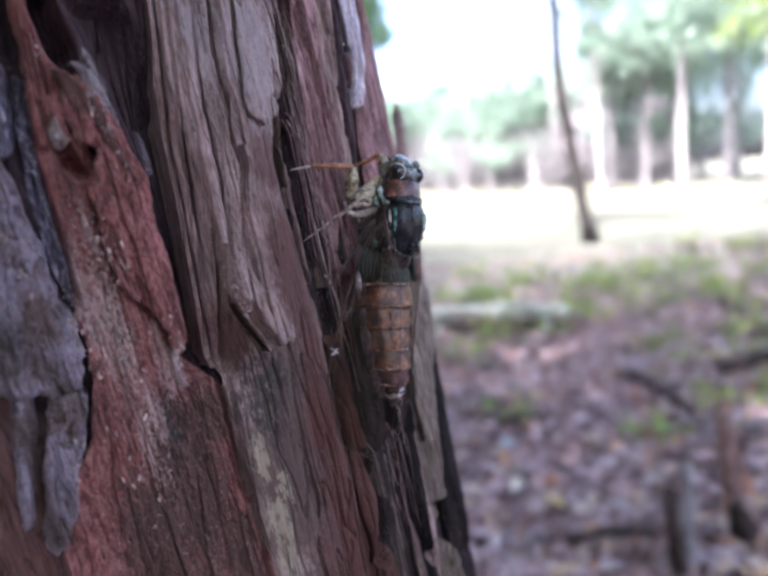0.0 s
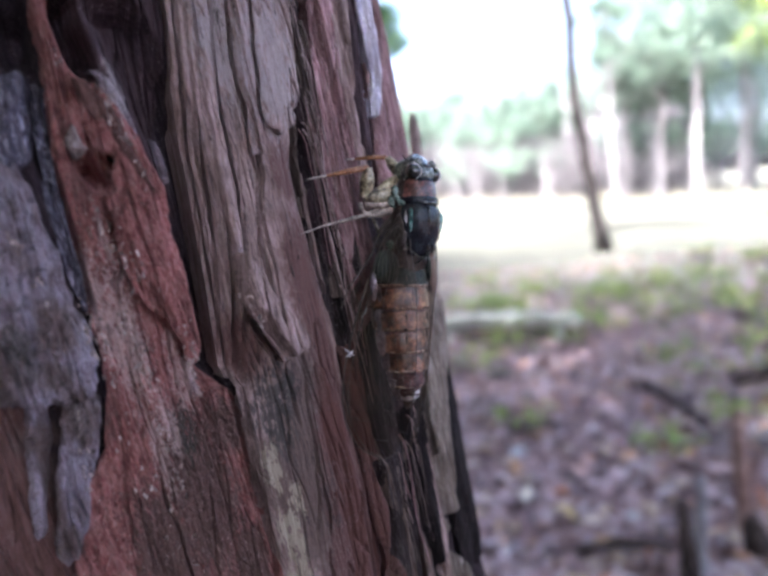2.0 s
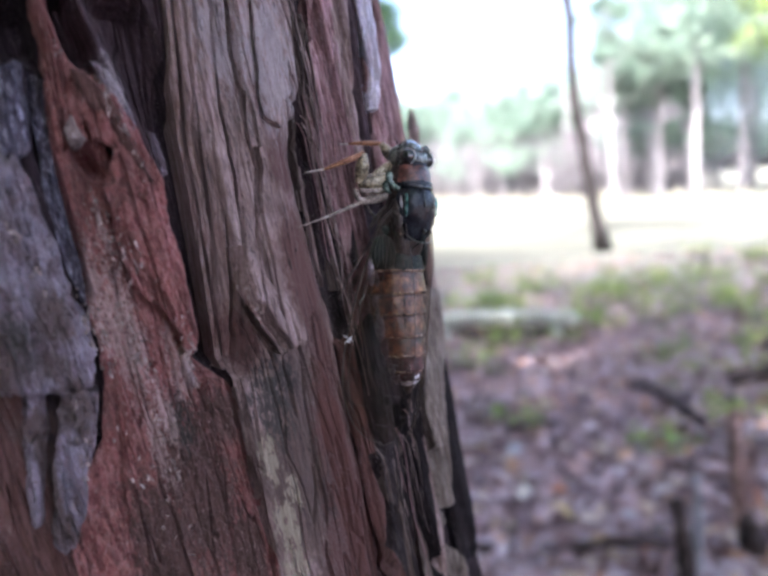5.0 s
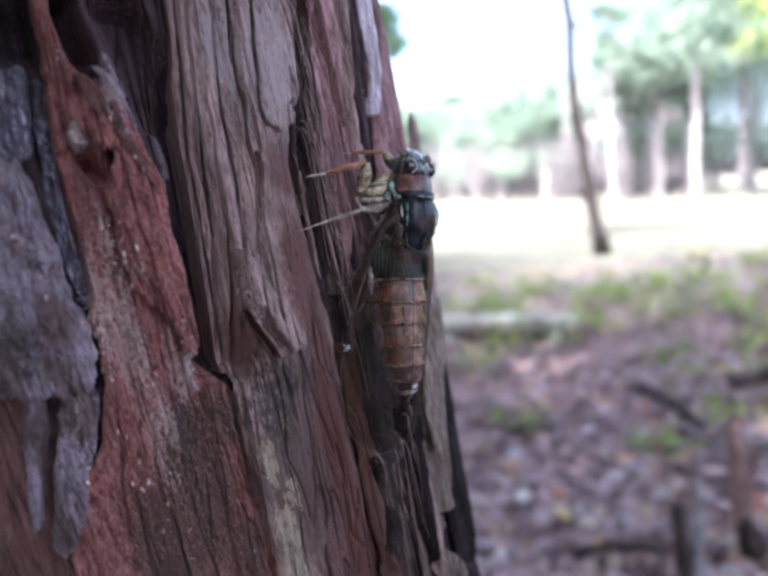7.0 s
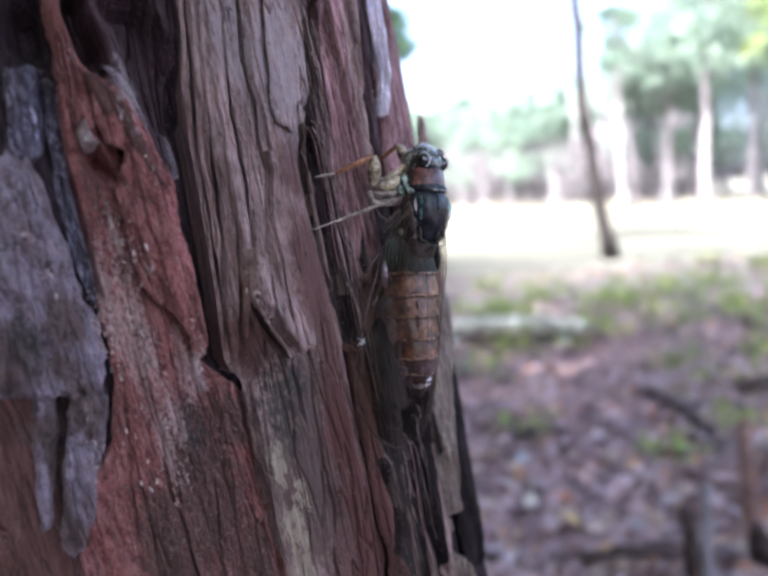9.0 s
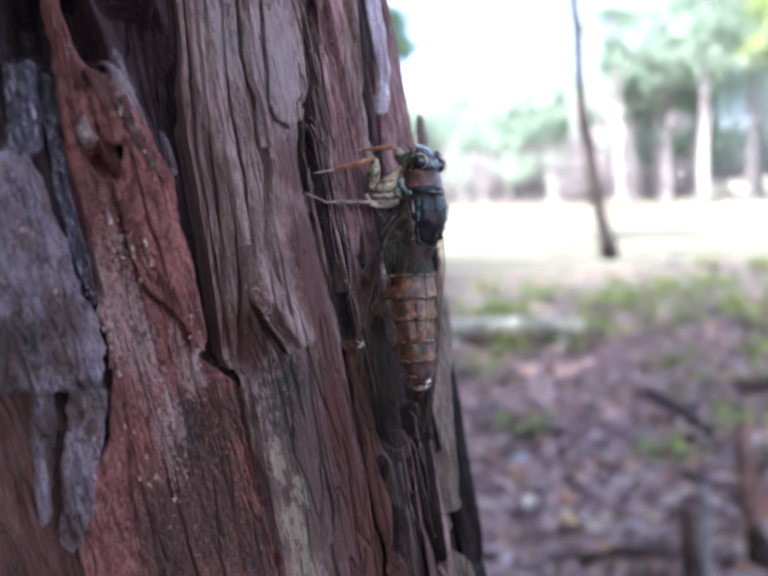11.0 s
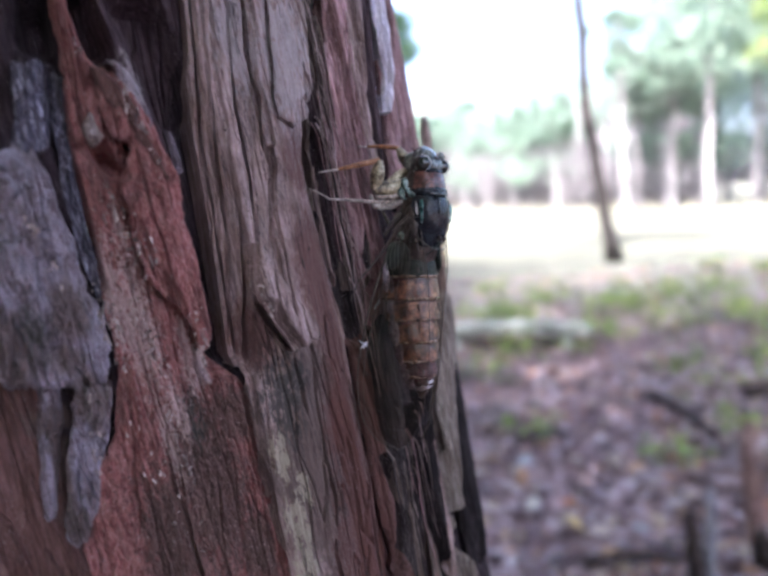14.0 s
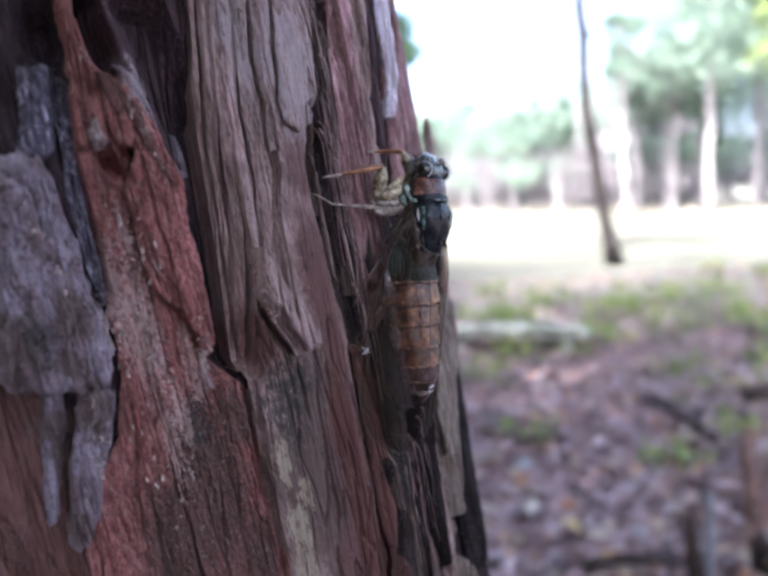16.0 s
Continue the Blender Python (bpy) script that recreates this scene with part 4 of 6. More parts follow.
plate("purple", -0.4,
      [(-3.8, 59.7), (-10.3, 38.3), (-14.1, 24.3), (-16.2, 11.2), (-19.4, -4.2)],
      [(12, 58), (12, 40), (12, 20), (11, 0), (10, -8)])
# right flank blackened in colour for its deep undercut
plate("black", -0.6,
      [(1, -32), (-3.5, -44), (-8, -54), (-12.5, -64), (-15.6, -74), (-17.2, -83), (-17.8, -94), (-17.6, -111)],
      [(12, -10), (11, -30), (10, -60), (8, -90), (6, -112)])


def build_loose_bark(zones, seed):
    """Small pale flakes of dead bark that cling to the plates below them; each zone: two corners in angle and height, and how many."""
    dg = bpy.context.evaluated_depsgraph_get()
    trees = [BVHTree.FromObject(ob, dg) for ob in near_tree.children]
    rng = np.random.default_rng(seed)
    verts, faces = [], []
    for (t0, z0), (t1, z1), count in zones:
        for k in range(count):
            f = rng.uniform()
            th = t0 + (t1 - t0) * (0.5 * f + 0.5 * rng.uniform())
            z = z0 + (z1 - z0) * (0.8 * f + 0.2 * rng.uniform())
            far, foot = on_trunk(th, z, 30.0), on_trunk(th, z, -20.0)
            inward = Vector(foot - far).normalized()
            hits = [h for h in (tree.ray_cast(Vector(far), inward) for tree in trees) if h[0] is not None]
            if not hits:
                continue
            spot, normal = min(hits, key=lambda h: h[3])[:2]
            side = normal.cross(Vector((0, 0, 1))).normalized()
            up = side.cross(normal).normalized()
            turn, wide, tall = rng.normal() * 0.5, rng.lognormal(-1.75, 0.35), rng.lognormal(-0.75, 0.45)
            a = np.arange(6) * math.tau / 6
            r = rng.uniform(0.55, 1.15, 6)
            x, y = wide * r * np.cos(a), tall * r * np.sin(a)
            x, y = x * math.cos(turn) - y * math.sin(turn), x * math.sin(turn) + y * math.cos(turn)
            tilt = rng.normal() * 0.12
            base = len(verts)
            for grow, lift in ((1.0, -0.35), (1.0, 0.1), (0.6, 0.2)):
                for i in range(6):
                    verts.append(spot + MM * (side * float(grow * x[i]) + up * float(grow * y[i]) + normal * float(lift + tilt * y[i])))
            for ring in (0, 6):
                faces += [(base + ring + i, base + ring + (i + 1) % 6, base + ring + 6 + (i + 1) % 6, base + ring + 6 + i) for i in range(6)]
            faces += [(base + 12, base + 13, base + 14, base + 15), (base + 12, base + 15, base + 16, base + 17)]
    me = mesh_of("loose_bark", np.array(verts), np.array(faces), CHIP, False)
    return tagged(part("loose_bark", me, None, near_tree), "pale loose chips of dead bark", kind="stuff")


build_loose_bark([((-64.2, -8), (-62.2, -32), 26), ((-61.9, -14), (-59.2, -31), 46), ((-57.0, -18), (-55.4, -33), 34), ((-60.8, -34), (-59.6, -52), 26),
             ((-61.1, 5), (-60.3, -6), 16), ((-62.9, 4), (-57, -15), 46), ((-64.6, -12), (-63.6, -28), 18), ((-66.2, -30), (-67.8, -49), 18),
             ((-58.6, 24), (-56.3, 6), 26), ((-61.6, 32), (-60.2, 24), 8), ((-68, 2), (-66, -14), 14), ((-65.2, -33), (-59, -64), 20), ((-50.6, -12), (-48.2, -24), 12)], 211)


def build_fibre(theta, z0, length, off, r, seed):
    """A thin frayed strand of bark along the trunk."""
    rng = np.random.default_rng(seed)
    t = np.linspace(0, 1, 30)
    z = z0 - length * t
    th = theta - 0.02 * length * t + 0.25 * fbm(t * 3, t * 0, seed, 2) + rng.normal() * 0.02 * length * t
    lift = off + 0.6 * fbm(t * 4, t * 0 + 5, seed, 2) + rng.uniform(0, 0.8) * np.clip(t - 0.75, 0, 1) * 4 - 1.5 * np.exp(-t / 0.05)
    v, f = tube(on_trunk(th, z, lift), (r * (1 - 0.6 * t) + 0.03) * 0.001, 6)
    me = mesh_of("bark_fibre", v, f, BARK[rng.choice(["olive", "tan", "dark", "pink", "purple"], p=[0.2, 0.3, 0.25, 0.15, 0.1])])
    zz = (v[:, 2] - LEVEL) * 1000
    dress(me, v[:, 0] * 1000 + seed, zz, zz * 0, zz * 0 + 60)
    return me


rng = np.random.default_rng(71)
BUNDLES = [(-35.0, 42, 2.6, 1.3, 12), (-35.4, 22, 2.6, 1.3, 13), (-35.3, 2, 3.0, 1.5, 15), (-34.8, -16, 3.0, 1.2, 8), (-25, -58, 4, 0.2, 6), (-31, -66, 4, 0.2, 8)]
for th, z, spread, lift, count in BUNDLES:
    for k in range(count):
        part("bark_fibre", build_fibre(th + rng.normal() * spread * 0.45, z + rng.uniform(-6, 14), rng.uniform(10, 34), rng.uniform(lift - 1.6, lift), rng.uniform(0.07, 0.22), int(rng.integers(1, 9999))), None, near_tree)


# ---- ground ----
def ground_height(x, y):
    near = np.exp(-((np.asarray(y) - 3) / 6.0) ** 2)
    return 0.05 * fbm(np.asarray(x) * 0.7, np.asarray(y) * 0.7, 51, 3) * near + 0.02 * fbm(np.asarray(x) * 3, np.asarray(y) * 3, 53, 2) * near


def build_ground():
    a = np.concatenate([-np.geomspace(600, 12, 24), np.arange(-11.5, 14, 0.22), np.geomspace(14.5, 600, 26)])
    b = np.concatenate([-np.geomspace(300, 6, 18), np.arange(-5.5, 14, 0.2), np.geomspace(14.5, 1500, 34)])
    X, Y = np.meshgrid(a, b)
    P = np.stack([X, Y, ground_height(X, Y)], axis=-1)
    m, nt, bs = nodes_of("forest_soil_and_dry_grass", 0.95, 0.1)
    tc = nt.nodes.new("ShaderNodeTexCoord").outputs["Object"]
    n1 = noise_node(nt, tc, 1.1, 6, 0.65)
    n2 = noise_node(nt, tc, 14.0, 5, 0.7)
    soil = ramp(nt, n2, [(0.3, (0.10, 0.064, 0.066)), (0.5, (0.23, 0.158, 0.164)), (0.72, (0.38, 0.29, 0.305))])
    soil = mix(nt, ramp(nt, n1, [(0.52, (0, 0, 0)), (0.66, (0.7, 0.7, 0.7))]), soil, (0.13, 0.15, 0.07))
    dry = ramp(nt, n2, [(0.3, (0.085, 0.086, 0.068)), (0.6, (0.125, 0.128, 0.102)), (0.8, (0.17, 0.173, 0.142))])
    sep = nt.nodes.new("ShaderNodeSeparateXYZ")
    nt.links.new(tc, sep.inputs[0])
    ad = nt.nodes.new("ShaderNodeMath")
    ad.operation = "MULTIPLY_ADD"
    nt.links.new(n1, ad.inputs[0])
    ad.inputs[1].default_value = 3.0
    nt.links.new(sep.outputs["Y"], ad.inputs[2])
    md = nt.nodes.new("ShaderNodeMapRange")
    md.inputs["From Min"].default_value, md.inputs["From Max"].default_value = 6.8, 10.0
    nt.links.new(ad.outputs[0], md.inputs["Value"])
    thin = ramp(nt, n2, [(0.3, (0.16, 0.165, 0.12)), (0.55, (0.3, 0.3, 0.245)), (0.75, (0.42, 0.395, 0.36))])
    mt = nt.nodes.new("ShaderNodeMapRange")
    mt.inputs["From Min"].default_value, mt.inputs["From Max"].default_value = 5.4, 7.4
    nt.links.new(ad.outputs[0], mt.inputs["Value"])
    nt.links.new(mix(nt, md.outputs[0], mix(nt, mt.outputs[0], soil, thin), dry), bs.inputs["Base Color"])
    bump(nt, bs, n2, 0.8, 0.03)
    return mesh_of("ground", P.reshape(-1, 3), grid_faces(len(b), len(a)), m)


tagged(part("ground", build_ground()), "forest floor of soil and litter opening on dry pale grass", "ground", kind="structure")


def leaf_quads(rng, centres, size, flat=0.0, slim=0.5, bend=0.25):
    """Leaves folded along the midrib: six corners and two quads each. flat: 1 lies level, 0 turns any way."""
    n = len(centres)
    size = np.broadcast_to(size, (n,))[:, None]
    d = rng.normal(size=(n, 3))
    d[:, 2] *= 1 - 0.85 * flat
    d /= np.linalg.norm(d, axis=1)[:, None]
    up = rng.normal(size=(n, 3)) * (1 - flat) + np.array([0, 0, 1.0]) * (0.3 + 2 * flat)
    side = np.cross(d, up)
    side /= np.linalg.norm(side, axis=1)[:, None] + 1e-9
    nor = np.cross(side, d)
    w = slim * size * rng.uniform(0.7, 1.2, (n, 1))
    b = bend * size * rng.uniform(0.2, 1.4, (n, 1))
    base, tip = centres - d * size * 0.5, centres + d * size * 0.5
    v = np.stack([base, centres - d * size * 0.05 + side * w * 0.5 + nor * b * 0.6, centres + d * size * 0.02, centres - d * size * 0.05 - side * w * 0.5 + nor * b * 0.6,
                  tip + nor * b * 0.3, tip * 0.6 + centres * 0.4 + side * w * 0.3 + nor * b * 0.4], axis=1).reshape(-1, 3)
    k = np.arange(n)[:, None] * 6
    f = np.concatenate([k + np.array([[0, 2, 4, 1]]), k + np.array([[0, 3, 4, 2]])])
    return v, f


def build_litter():
    rng = np.random.default_rng(5)
    n = 15000
    y = 0.9 + 6.6 * rng.random(n) ** 1.5
    x = (rng.random(n) * 2 - 0.75) * (0.9 + 0.62 * y)
    keep = (np.hypot(x - AXIS_X, y - AXIS_Y) > 0.5)
    x, y = x[keep], y[keep]
    # and thinly all round under the trees
    wide = rng.uniform((-7, -6), (7, 5), (8000, 2))
    wide = wide[np.hypot(wide[:, 0] - AXIS_X, wide[:, 1] - AXIS_Y) > 0.5]
    x, y = np.r_[x, wide[:, 0]], np.r_[y, wide[:, 1]]
    z = ground_height(x, y) + 0.012 + 0.012 * rng.random(len(x))
    v, f = leaf_quads(rng, np.stack([x, y, z], -1), rng.uniform(0.035, 0.095, len(x)), 0.8, 0.55, 0.3)
    return mesh_of("leaf_litter", v, f, LITTER)


tagged(part("leaf_litter", build_litter()), "brown and mauve dead leaves strewn over the forest floor", "leaf litter", kind="stuff")


# ---- undergrowth ----
def build_plant(seed, spread, height, count, leaf):
    rng = np.random.default_rng(seed)
    stems, cents = [], []
    for k in range(count):
        a = rng.random() * 6.28
        r = spread * math.sqrt(rng.random())
        top = np.array([r * math.cos(a), r * math.sin(a), height * rng.uniform(0.4, 1.0)])
        foot = top * np.array([0.35, 0.35, 0])
        mid = (foot + top) / 2 + np.array([0, 0, 0.15 * height])
        stems.append(tube([foot, mid, top], [0.0022, 0.0018, 0.0008], 4, False))
        for j in range(4):
            cents.append(mid + (top - mid) * rng.random() + rng.normal(size=3) * leaf * 0.5)
    return joined(stems), leaf_quads(rng, np.array(cents), rng.uniform(0.6, 1.3, len(cents)) * leaf, 0.45, 0.5, 0.2)


STEM = plain("green_stems", [(0.06, 0.09, 0.03), (0.1, 0.14, 0.05), (0.14, 0.18, 0.07)], 20.0)
plants = []
for k, (spread, height, count, leaf) in enumerate([(0.24, 0.14, 15, 0.05), (0.14, 0.09, 10, 0.045), (0.34, 0.17, 18, 0.06)]):
    st, lv = build_plant(60 + k, spread, height, count, leaf)
    p = tagged(new("undergrowth_plant"), "low green seedling clump on the littered forest floor", "plant", "undergrowth plants")
    part("stem", mesh_of("stem", *st, STEM), None, p)
    part("foliage", mesh_of("foliage", *lv, FRESH), None, p, "fresh green leaves")
    plants.append(p)
PLANTS = [(0.86, 2.02, 1), (1.24, 2.3, 1), (1.62, 2.95, 2), (0.42, 3.1, 0), (0.66, 3.55, 0), (0.95, 3.6, 1), (1.5, 3.9, 2), (1.85, 4.2, 2),
          (2.2, 4.0, 0), (2.45, 5.2, 2), (1.35, 4.7, 0), (0.62, 4.9, 1), (2.0, 3.3, 0), (1.15, 5.5, 0),
          (1.5, 2.35, 1), (2.9, 4.8, 0), (3.6, 6.4, 0), (0.8, 6.2, 1), (1.55, 1.95, 0), (0.45, 2.35, 1), (1.7, 4.9, 0), (2.3, 4.6, 1), (2.7, 5.7, 0), (3.3, 6.9, 0), (1.3, 3.2, 1)]
rng = np.random.default_rng(8)
for k in range(30):
    y = rng.uniform(3.4, 7.8)
    if y < 6.6:
        PLANTS.append((y * rng.uniform(0.1, 0.62), y, k % 2))
used = [False] * 3
for x, y, k in PLANTS:
    m = pose(x, y, float(ground_height(x, y)), 0, 0, rng.random() * 360)
    if used[k]:
        copy_thing(plants[k], m)
    else:
        plants[k].matrix_basis = m
        used[k] = True


# ---- dead wood ----
def build_log(a, b, r, seed, bow=0.02, sides=14):
    """A bowed, knobbly length of wood with broken ends."""
    rng = np.random.default_rng(seed)
    t = np.linspace(0, 1, 26)
    a, b = np.array(a, float), np.array(b, float)
    pts = a + (b - a) * t[:, None]
    pts[:, 2] += bow * np.sin(t * 3.1)
    pts += 0.12 * r * rng.normal(size=pts.shape)
    rad = r * (1 - 0.25 * t) * (1 + 0.12 * rng.normal(size=len(t)))
    rad[[0, -1]] *= 0.75
    v, f = tube(pts, rad, sides)
    v = v + r * 0.12 * rng.normal(size=v.shape)
    return v, f


fallen_log = tagged(new("fallen_log"), "pale weathered fallen log lying on the leaf litter", "log")
part("log", mesh_of("log", *build_log((0.14, 3.92, 0.10), (1.06, 3.76, 0.105), 0.05, 3), WOOD_DEAD), None, fallen_log)
part("log", mesh_of("log", *build_log((0.33, 4.02, 0.02), (0.29, 3.76, 0.035), 0.036, 5, 0.005), WOOD_DEAD), None, fallen_log)
part("log", mesh_of("log", *build_log((0.96, 3.9, 0.02), (0.92, 3.68, 0.03), 0.036, 6, 0.005), WOOD_DEAD), None, fallen_log)
# dark rod laid beneath the log in place of its shade
part("underside", mesh_of("underside", *build_log((0.17, 3.86, 0.04), (1.03, 3.71, 0.045), 0.028, 9, 0.005), STUB_WOOD), None, fallen_log, "dark length of wood standing in for the shade beneath the log")
stub = tagged(new("stump"), "thin dark rotten stump standing in the leaf litter", "stump")
part("stem", mesh_of("stem", *build_log((0.60, 1.31, -0.02), (0.585, 1.34, 0.2), 0.019, 7, 0), STUB_WOOD), None, stub)
part("root", mesh_of("root", *build_log((0.60, 1.31, 0.01), (0.68, 1.29, -0.01), 0.014, 8, 0.01), STUB_WOOD), None, stub)
# paler piece added where light catches the top of the stump
part("splinter", mesh_of("splinter", *build_log((0.625, 1.34, 0.0), (0.645, 1.38, 0.235), 0.013, 12, 0), GREY_WOOD), None, stub, "pale grey piece standing in for the lit top of the stump")
stub2 = tagged(new("stump"), "broken reddish-brown stump low in the litter", "stump")
part("stem", mesh_of("stem", *build_log((0.80, 1.42, -0.02), (0.795, 1.44, 0.075), 0.03, 11, 0), STUB_WOOD), None, stub2)
post = tagged(new("stump"), "tall reddish-brown broken sapling stump in the litter", "stump")
part("stem", mesh_of("stem", *build_log((0.825, 1.52, -0.02), (0.79, 1.51, 0.33), 0.02, 13, 0), RED_WOOD), None, post)
part("stub", mesh_of("stub", *build_log((0.815, 1.52, 0.12), (0.85, 1.50, 0.24), 0.009, 14, 0), RED_WOOD), None, post)
BRANCHES = [((0.38, 1.48, 0.015), (0.62, 1.45, 0.02), 0.013), ((1.02, 2.74, 0.02), (1.05, 2.2, 0.03), 0.02), ((1.40, 2.72, 0.01), (2.1, 2.85, 0.03), 0.03),
            ((0.3, 2.25, 0.015), (0.62, 2.3, 0.02), 0.012), ((1.05, 1.75, 0.02), (1.0, 1.5, 0.1), 0.012)]
for k, (a, b, r) in enumerate(BRANCHES):
    br = tagged(new("fallen_branch"), "dark fallen branch lying among dead leaves", "branch", "fallen branches")
    part("branch", mesh_of("branch", *build_log(a, b, r, 20 + k), STUB_WOOD), None, br)


# single leaves that stand out of the litter
def fallen_leaf(x, y, size, cols, label, seed, lift=0.03):
    rng = np.random.default_rng(seed)
    v, f = leaf_quads(rng, np.array([(0.0, 0.0, 0.0)]), size, 0.75, 0.48, 0.3)
    lf = tagged(part("fallen_leaf", mesh_of("fallen_leaf", v, f, plain("fallen_leaf_" + label.split()[0], cols, 30.0, 0.6))), label, "leaf", "single fallen leaves")
    lf.matrix_basis = pose(x, y, float(ground_height(x, y)) + lift)


CREAM, OCHRE, RUST, ICE, LIME = ([(0.4, 0.35, 0.31), (0.55, 0.5, 0.45), (0.66, 0.62, 0.56)], [(0.4, 0.28, 0.12), (0.56, 0.42, 0.2), (0.66, 0.52, 0.3)],
                                 [(0.34, 0.13, 0.08), (0.5, 0.22, 0.13), (0.62, 0.34, 0.22)], [(0.22, 0.235, 0.26), (0.31, 0.34, 0.365), (0.42, 0.455, 0.47)], [(0.1, 0.26, 0.05), (0.2, 0.42, 0.09), (0.3, 0.55, 0.14)])
fallen_leaf(0.33, 1.76, 0.085, CREAM, "cream dead leaf curled up on the litter", 1)
fallen_leaf(0.42, 1.66, 0.075, OCHRE, "ochre dead leaf lying on the litter", 2)
fallen_leaf(0.58, 1.63, 0.06, ICE, "pale grey dead leaf on the litter", 3)
fallen_leaf(0.98, 2.08, 0.09, ICE, "pale grey upturned leaf beside a stump", 4, 0.05)
fallen_leaf(0.885, 1.96, 0.07, RUST, "rust-orange dead leaf beside a stump", 5, 0.04)
fallen_leaf(1.23, 2.48, 0.1, RUST, "rust-orange dead leaf against a fallen branch", 6, 0.05)
fallen_leaf(0.87, 2.05, 0.11, LIME, "bright green fallen leaf on the litter", 7, 0.04)
fallen_leaf(0.36, 2.06, 0.09, ICE, "pale grey dead leaf on the litter", 8)
fallen_leaf(0.5, 2.56, 0.1, ICE, "pale lilac dead leaf on the litter", 9)


# ---- trees ----
def crown_leaves(rng, clumps, radius, per, size):
    c = np.repeat(clumps, per, axis=0) + rng.normal(size=(len(clumps) * per, 3)) * radius * np.array([0.55, 0.55, 0.4])
    return leaf_quads(rng, c, rng.uniform(0.6, 1.4, len(c)) * size, 0.25, 0.6, 0.25)


def make_tree(spine, r0, r1, crown_z, crown_r, top, clumps, per, size, seed, bark, label, group="", leaves=None, limbs=9, clump_r=None):
    """A tree: a tapered trunk along its spine, limbs that reach into the crown, and a crown of clumps of leaves. Its foot is at the origin."""
    rng = np.random.default_rng(seed)
    sp = np.array(spine, float)
    zz = np.linspace(0, top, 26)
    axis = np.stack([np.interp(zz, sp[:, 2], sp[:, 0]), np.interp(zz, sp[:, 2], sp[:, 1]), zz], -1)
    axis[:, :2] += 0.1 * r0 * rng.normal(size=(26, 2))
    rad = r0 + (r1 - r0) * np.linspace(0, 1, 26) ** 0.8
    rad[0] *= 1.5
    rad[1] *= 1.1
    t = tagged(new("tree"), label, "tree", group)
    part("trunk", mesh_of("trunk", *tube(axis, rad, 12), bark), None, t)
    tips, arms = [], []
    for k in range(limbs):
        z = crown_z + (top - crown_z) * (k + 0.5) / limbs * 0.92
        root = np.array([np.interp(z, zz, axis[:, 0]), np.interp(z, zz, axis[:, 1]), z])
        a = k * 2.4 + rng.random()
        reach = crown_r * (1 - 0.6 * (k / limbs)) * rng.uniform(0.6, 1.0)
        tip = root + np.array([math.cos(a) * reach, math.sin(a) * reach, 0.25 * reach + rng.normal() * 0.2])
        mid = (root + tip) / 2 + np.array([0, 0, -0.06 * reach])
        arms.append(tube([root, mid, tip], [rad[13] * 0.45, rad[13] * 0.3, 0.012], 6))
        tips += [mid, tip, (mid + tip) / 2]
    for arm in arms:
        part("limb", mesh_of("limb", *arm, bark), None, t)
    tips = np.array(tips)
    c = tips[rng.integers(0, len(tips), clumps)] + rng.normal(size=(clumps, 3)) * crown_r * np.array([0.22, 0.22, 0.16])
    v, f = crown_leaves(rng, c, clump_r or crown_r * 0.17, per, size)
    part("crown", mesh_of("crown", v, f, leaves or GREEN), None, t)
    return t


# the near tree's own crown high above, and its neighbours that shade this edge of the wood
rng = np.random.default_rng(31)
tips = []
for k in range(14):
    z = 4.4 + 0.32 * k
    root = on_trunk(0, (z - LEVEL) * 1000, -80.0)
    a = k * 2.4
    reach = 2.5 * (1 - 0.05 * k)
    tip = root + np.array([math.cos(a) * reach, math.sin(a) * reach, -0.1 * reach])
    part("limb", mesh_of("limb", *tube([root, (root + tip) / 2 + np.array([0, 0, 0.15]), tip], [0.035, 0.022, 0.008], 6), DARK_TRUNK), None, near_tree)
    tips += [(root + tip) / 2, tip, root * 0.25 + tip * 0.75]
tips = np.array(tips)
cl = tips[rng.integers(0, len(tips), 125)] + rng.normal(size=(125, 3)) * np.array([0.5, 0.5, 0.3])
loose = tips[rng.integers(0, len(tips), 130)] + rng.normal(size=(130, 3)) * np.array([1.3, 1.3, 0.4])
cv, cf = joined([crown_leaves(rng, cl, 0.6, 26, 0.16), crown_leaves(rng, loose, 0.35, 9, 0.16)])
part("crown", mesh_of("crown", cv, cf, GREEN), None, near_tree, "dense green needle crown high above")

SHADE = make_tree([(0, 0, 0), (0.15, 0.1, 9)], 0.16, 0.03, 3.8, 3.2, 9.5, 300, 34, 0.17, 41, DARK_TRUNK, "dark-barked shade tree with a dense green crown", "shade trees", None, 12, 0.6)
SHADE.matrix_basis = pose(2.9, -1.7, 0)
for x, y, a in [(-3.0, -2.4, 80), (0.1, -4.4, 150), (4.2, 1.8, 200), (-3.6, 2.4, 20), (5.6, -2.6, 290), (-3.2, -6.4, 60), (7.8, 2.2, 110)]:
    copy_thing(SHADE, pose(x, y, 0, 0, 0, a))

# unseen airy trees added behind the trunk to soften the shade's edge
LOOSE = make_tree([(0, 0, 0), (0.2, 0.2, 8)], 0.07, 0.02, 4.6, 2.3, 8.0, 48, 9, 0.17, 52, DARK_TRUNK, "unseen slender tree with an airy crown, added to dapple the clearing", "airy trees", None, 10, 0.5)
LOOSE.matrix_basis = pose(-1.1, 3.7, 0)
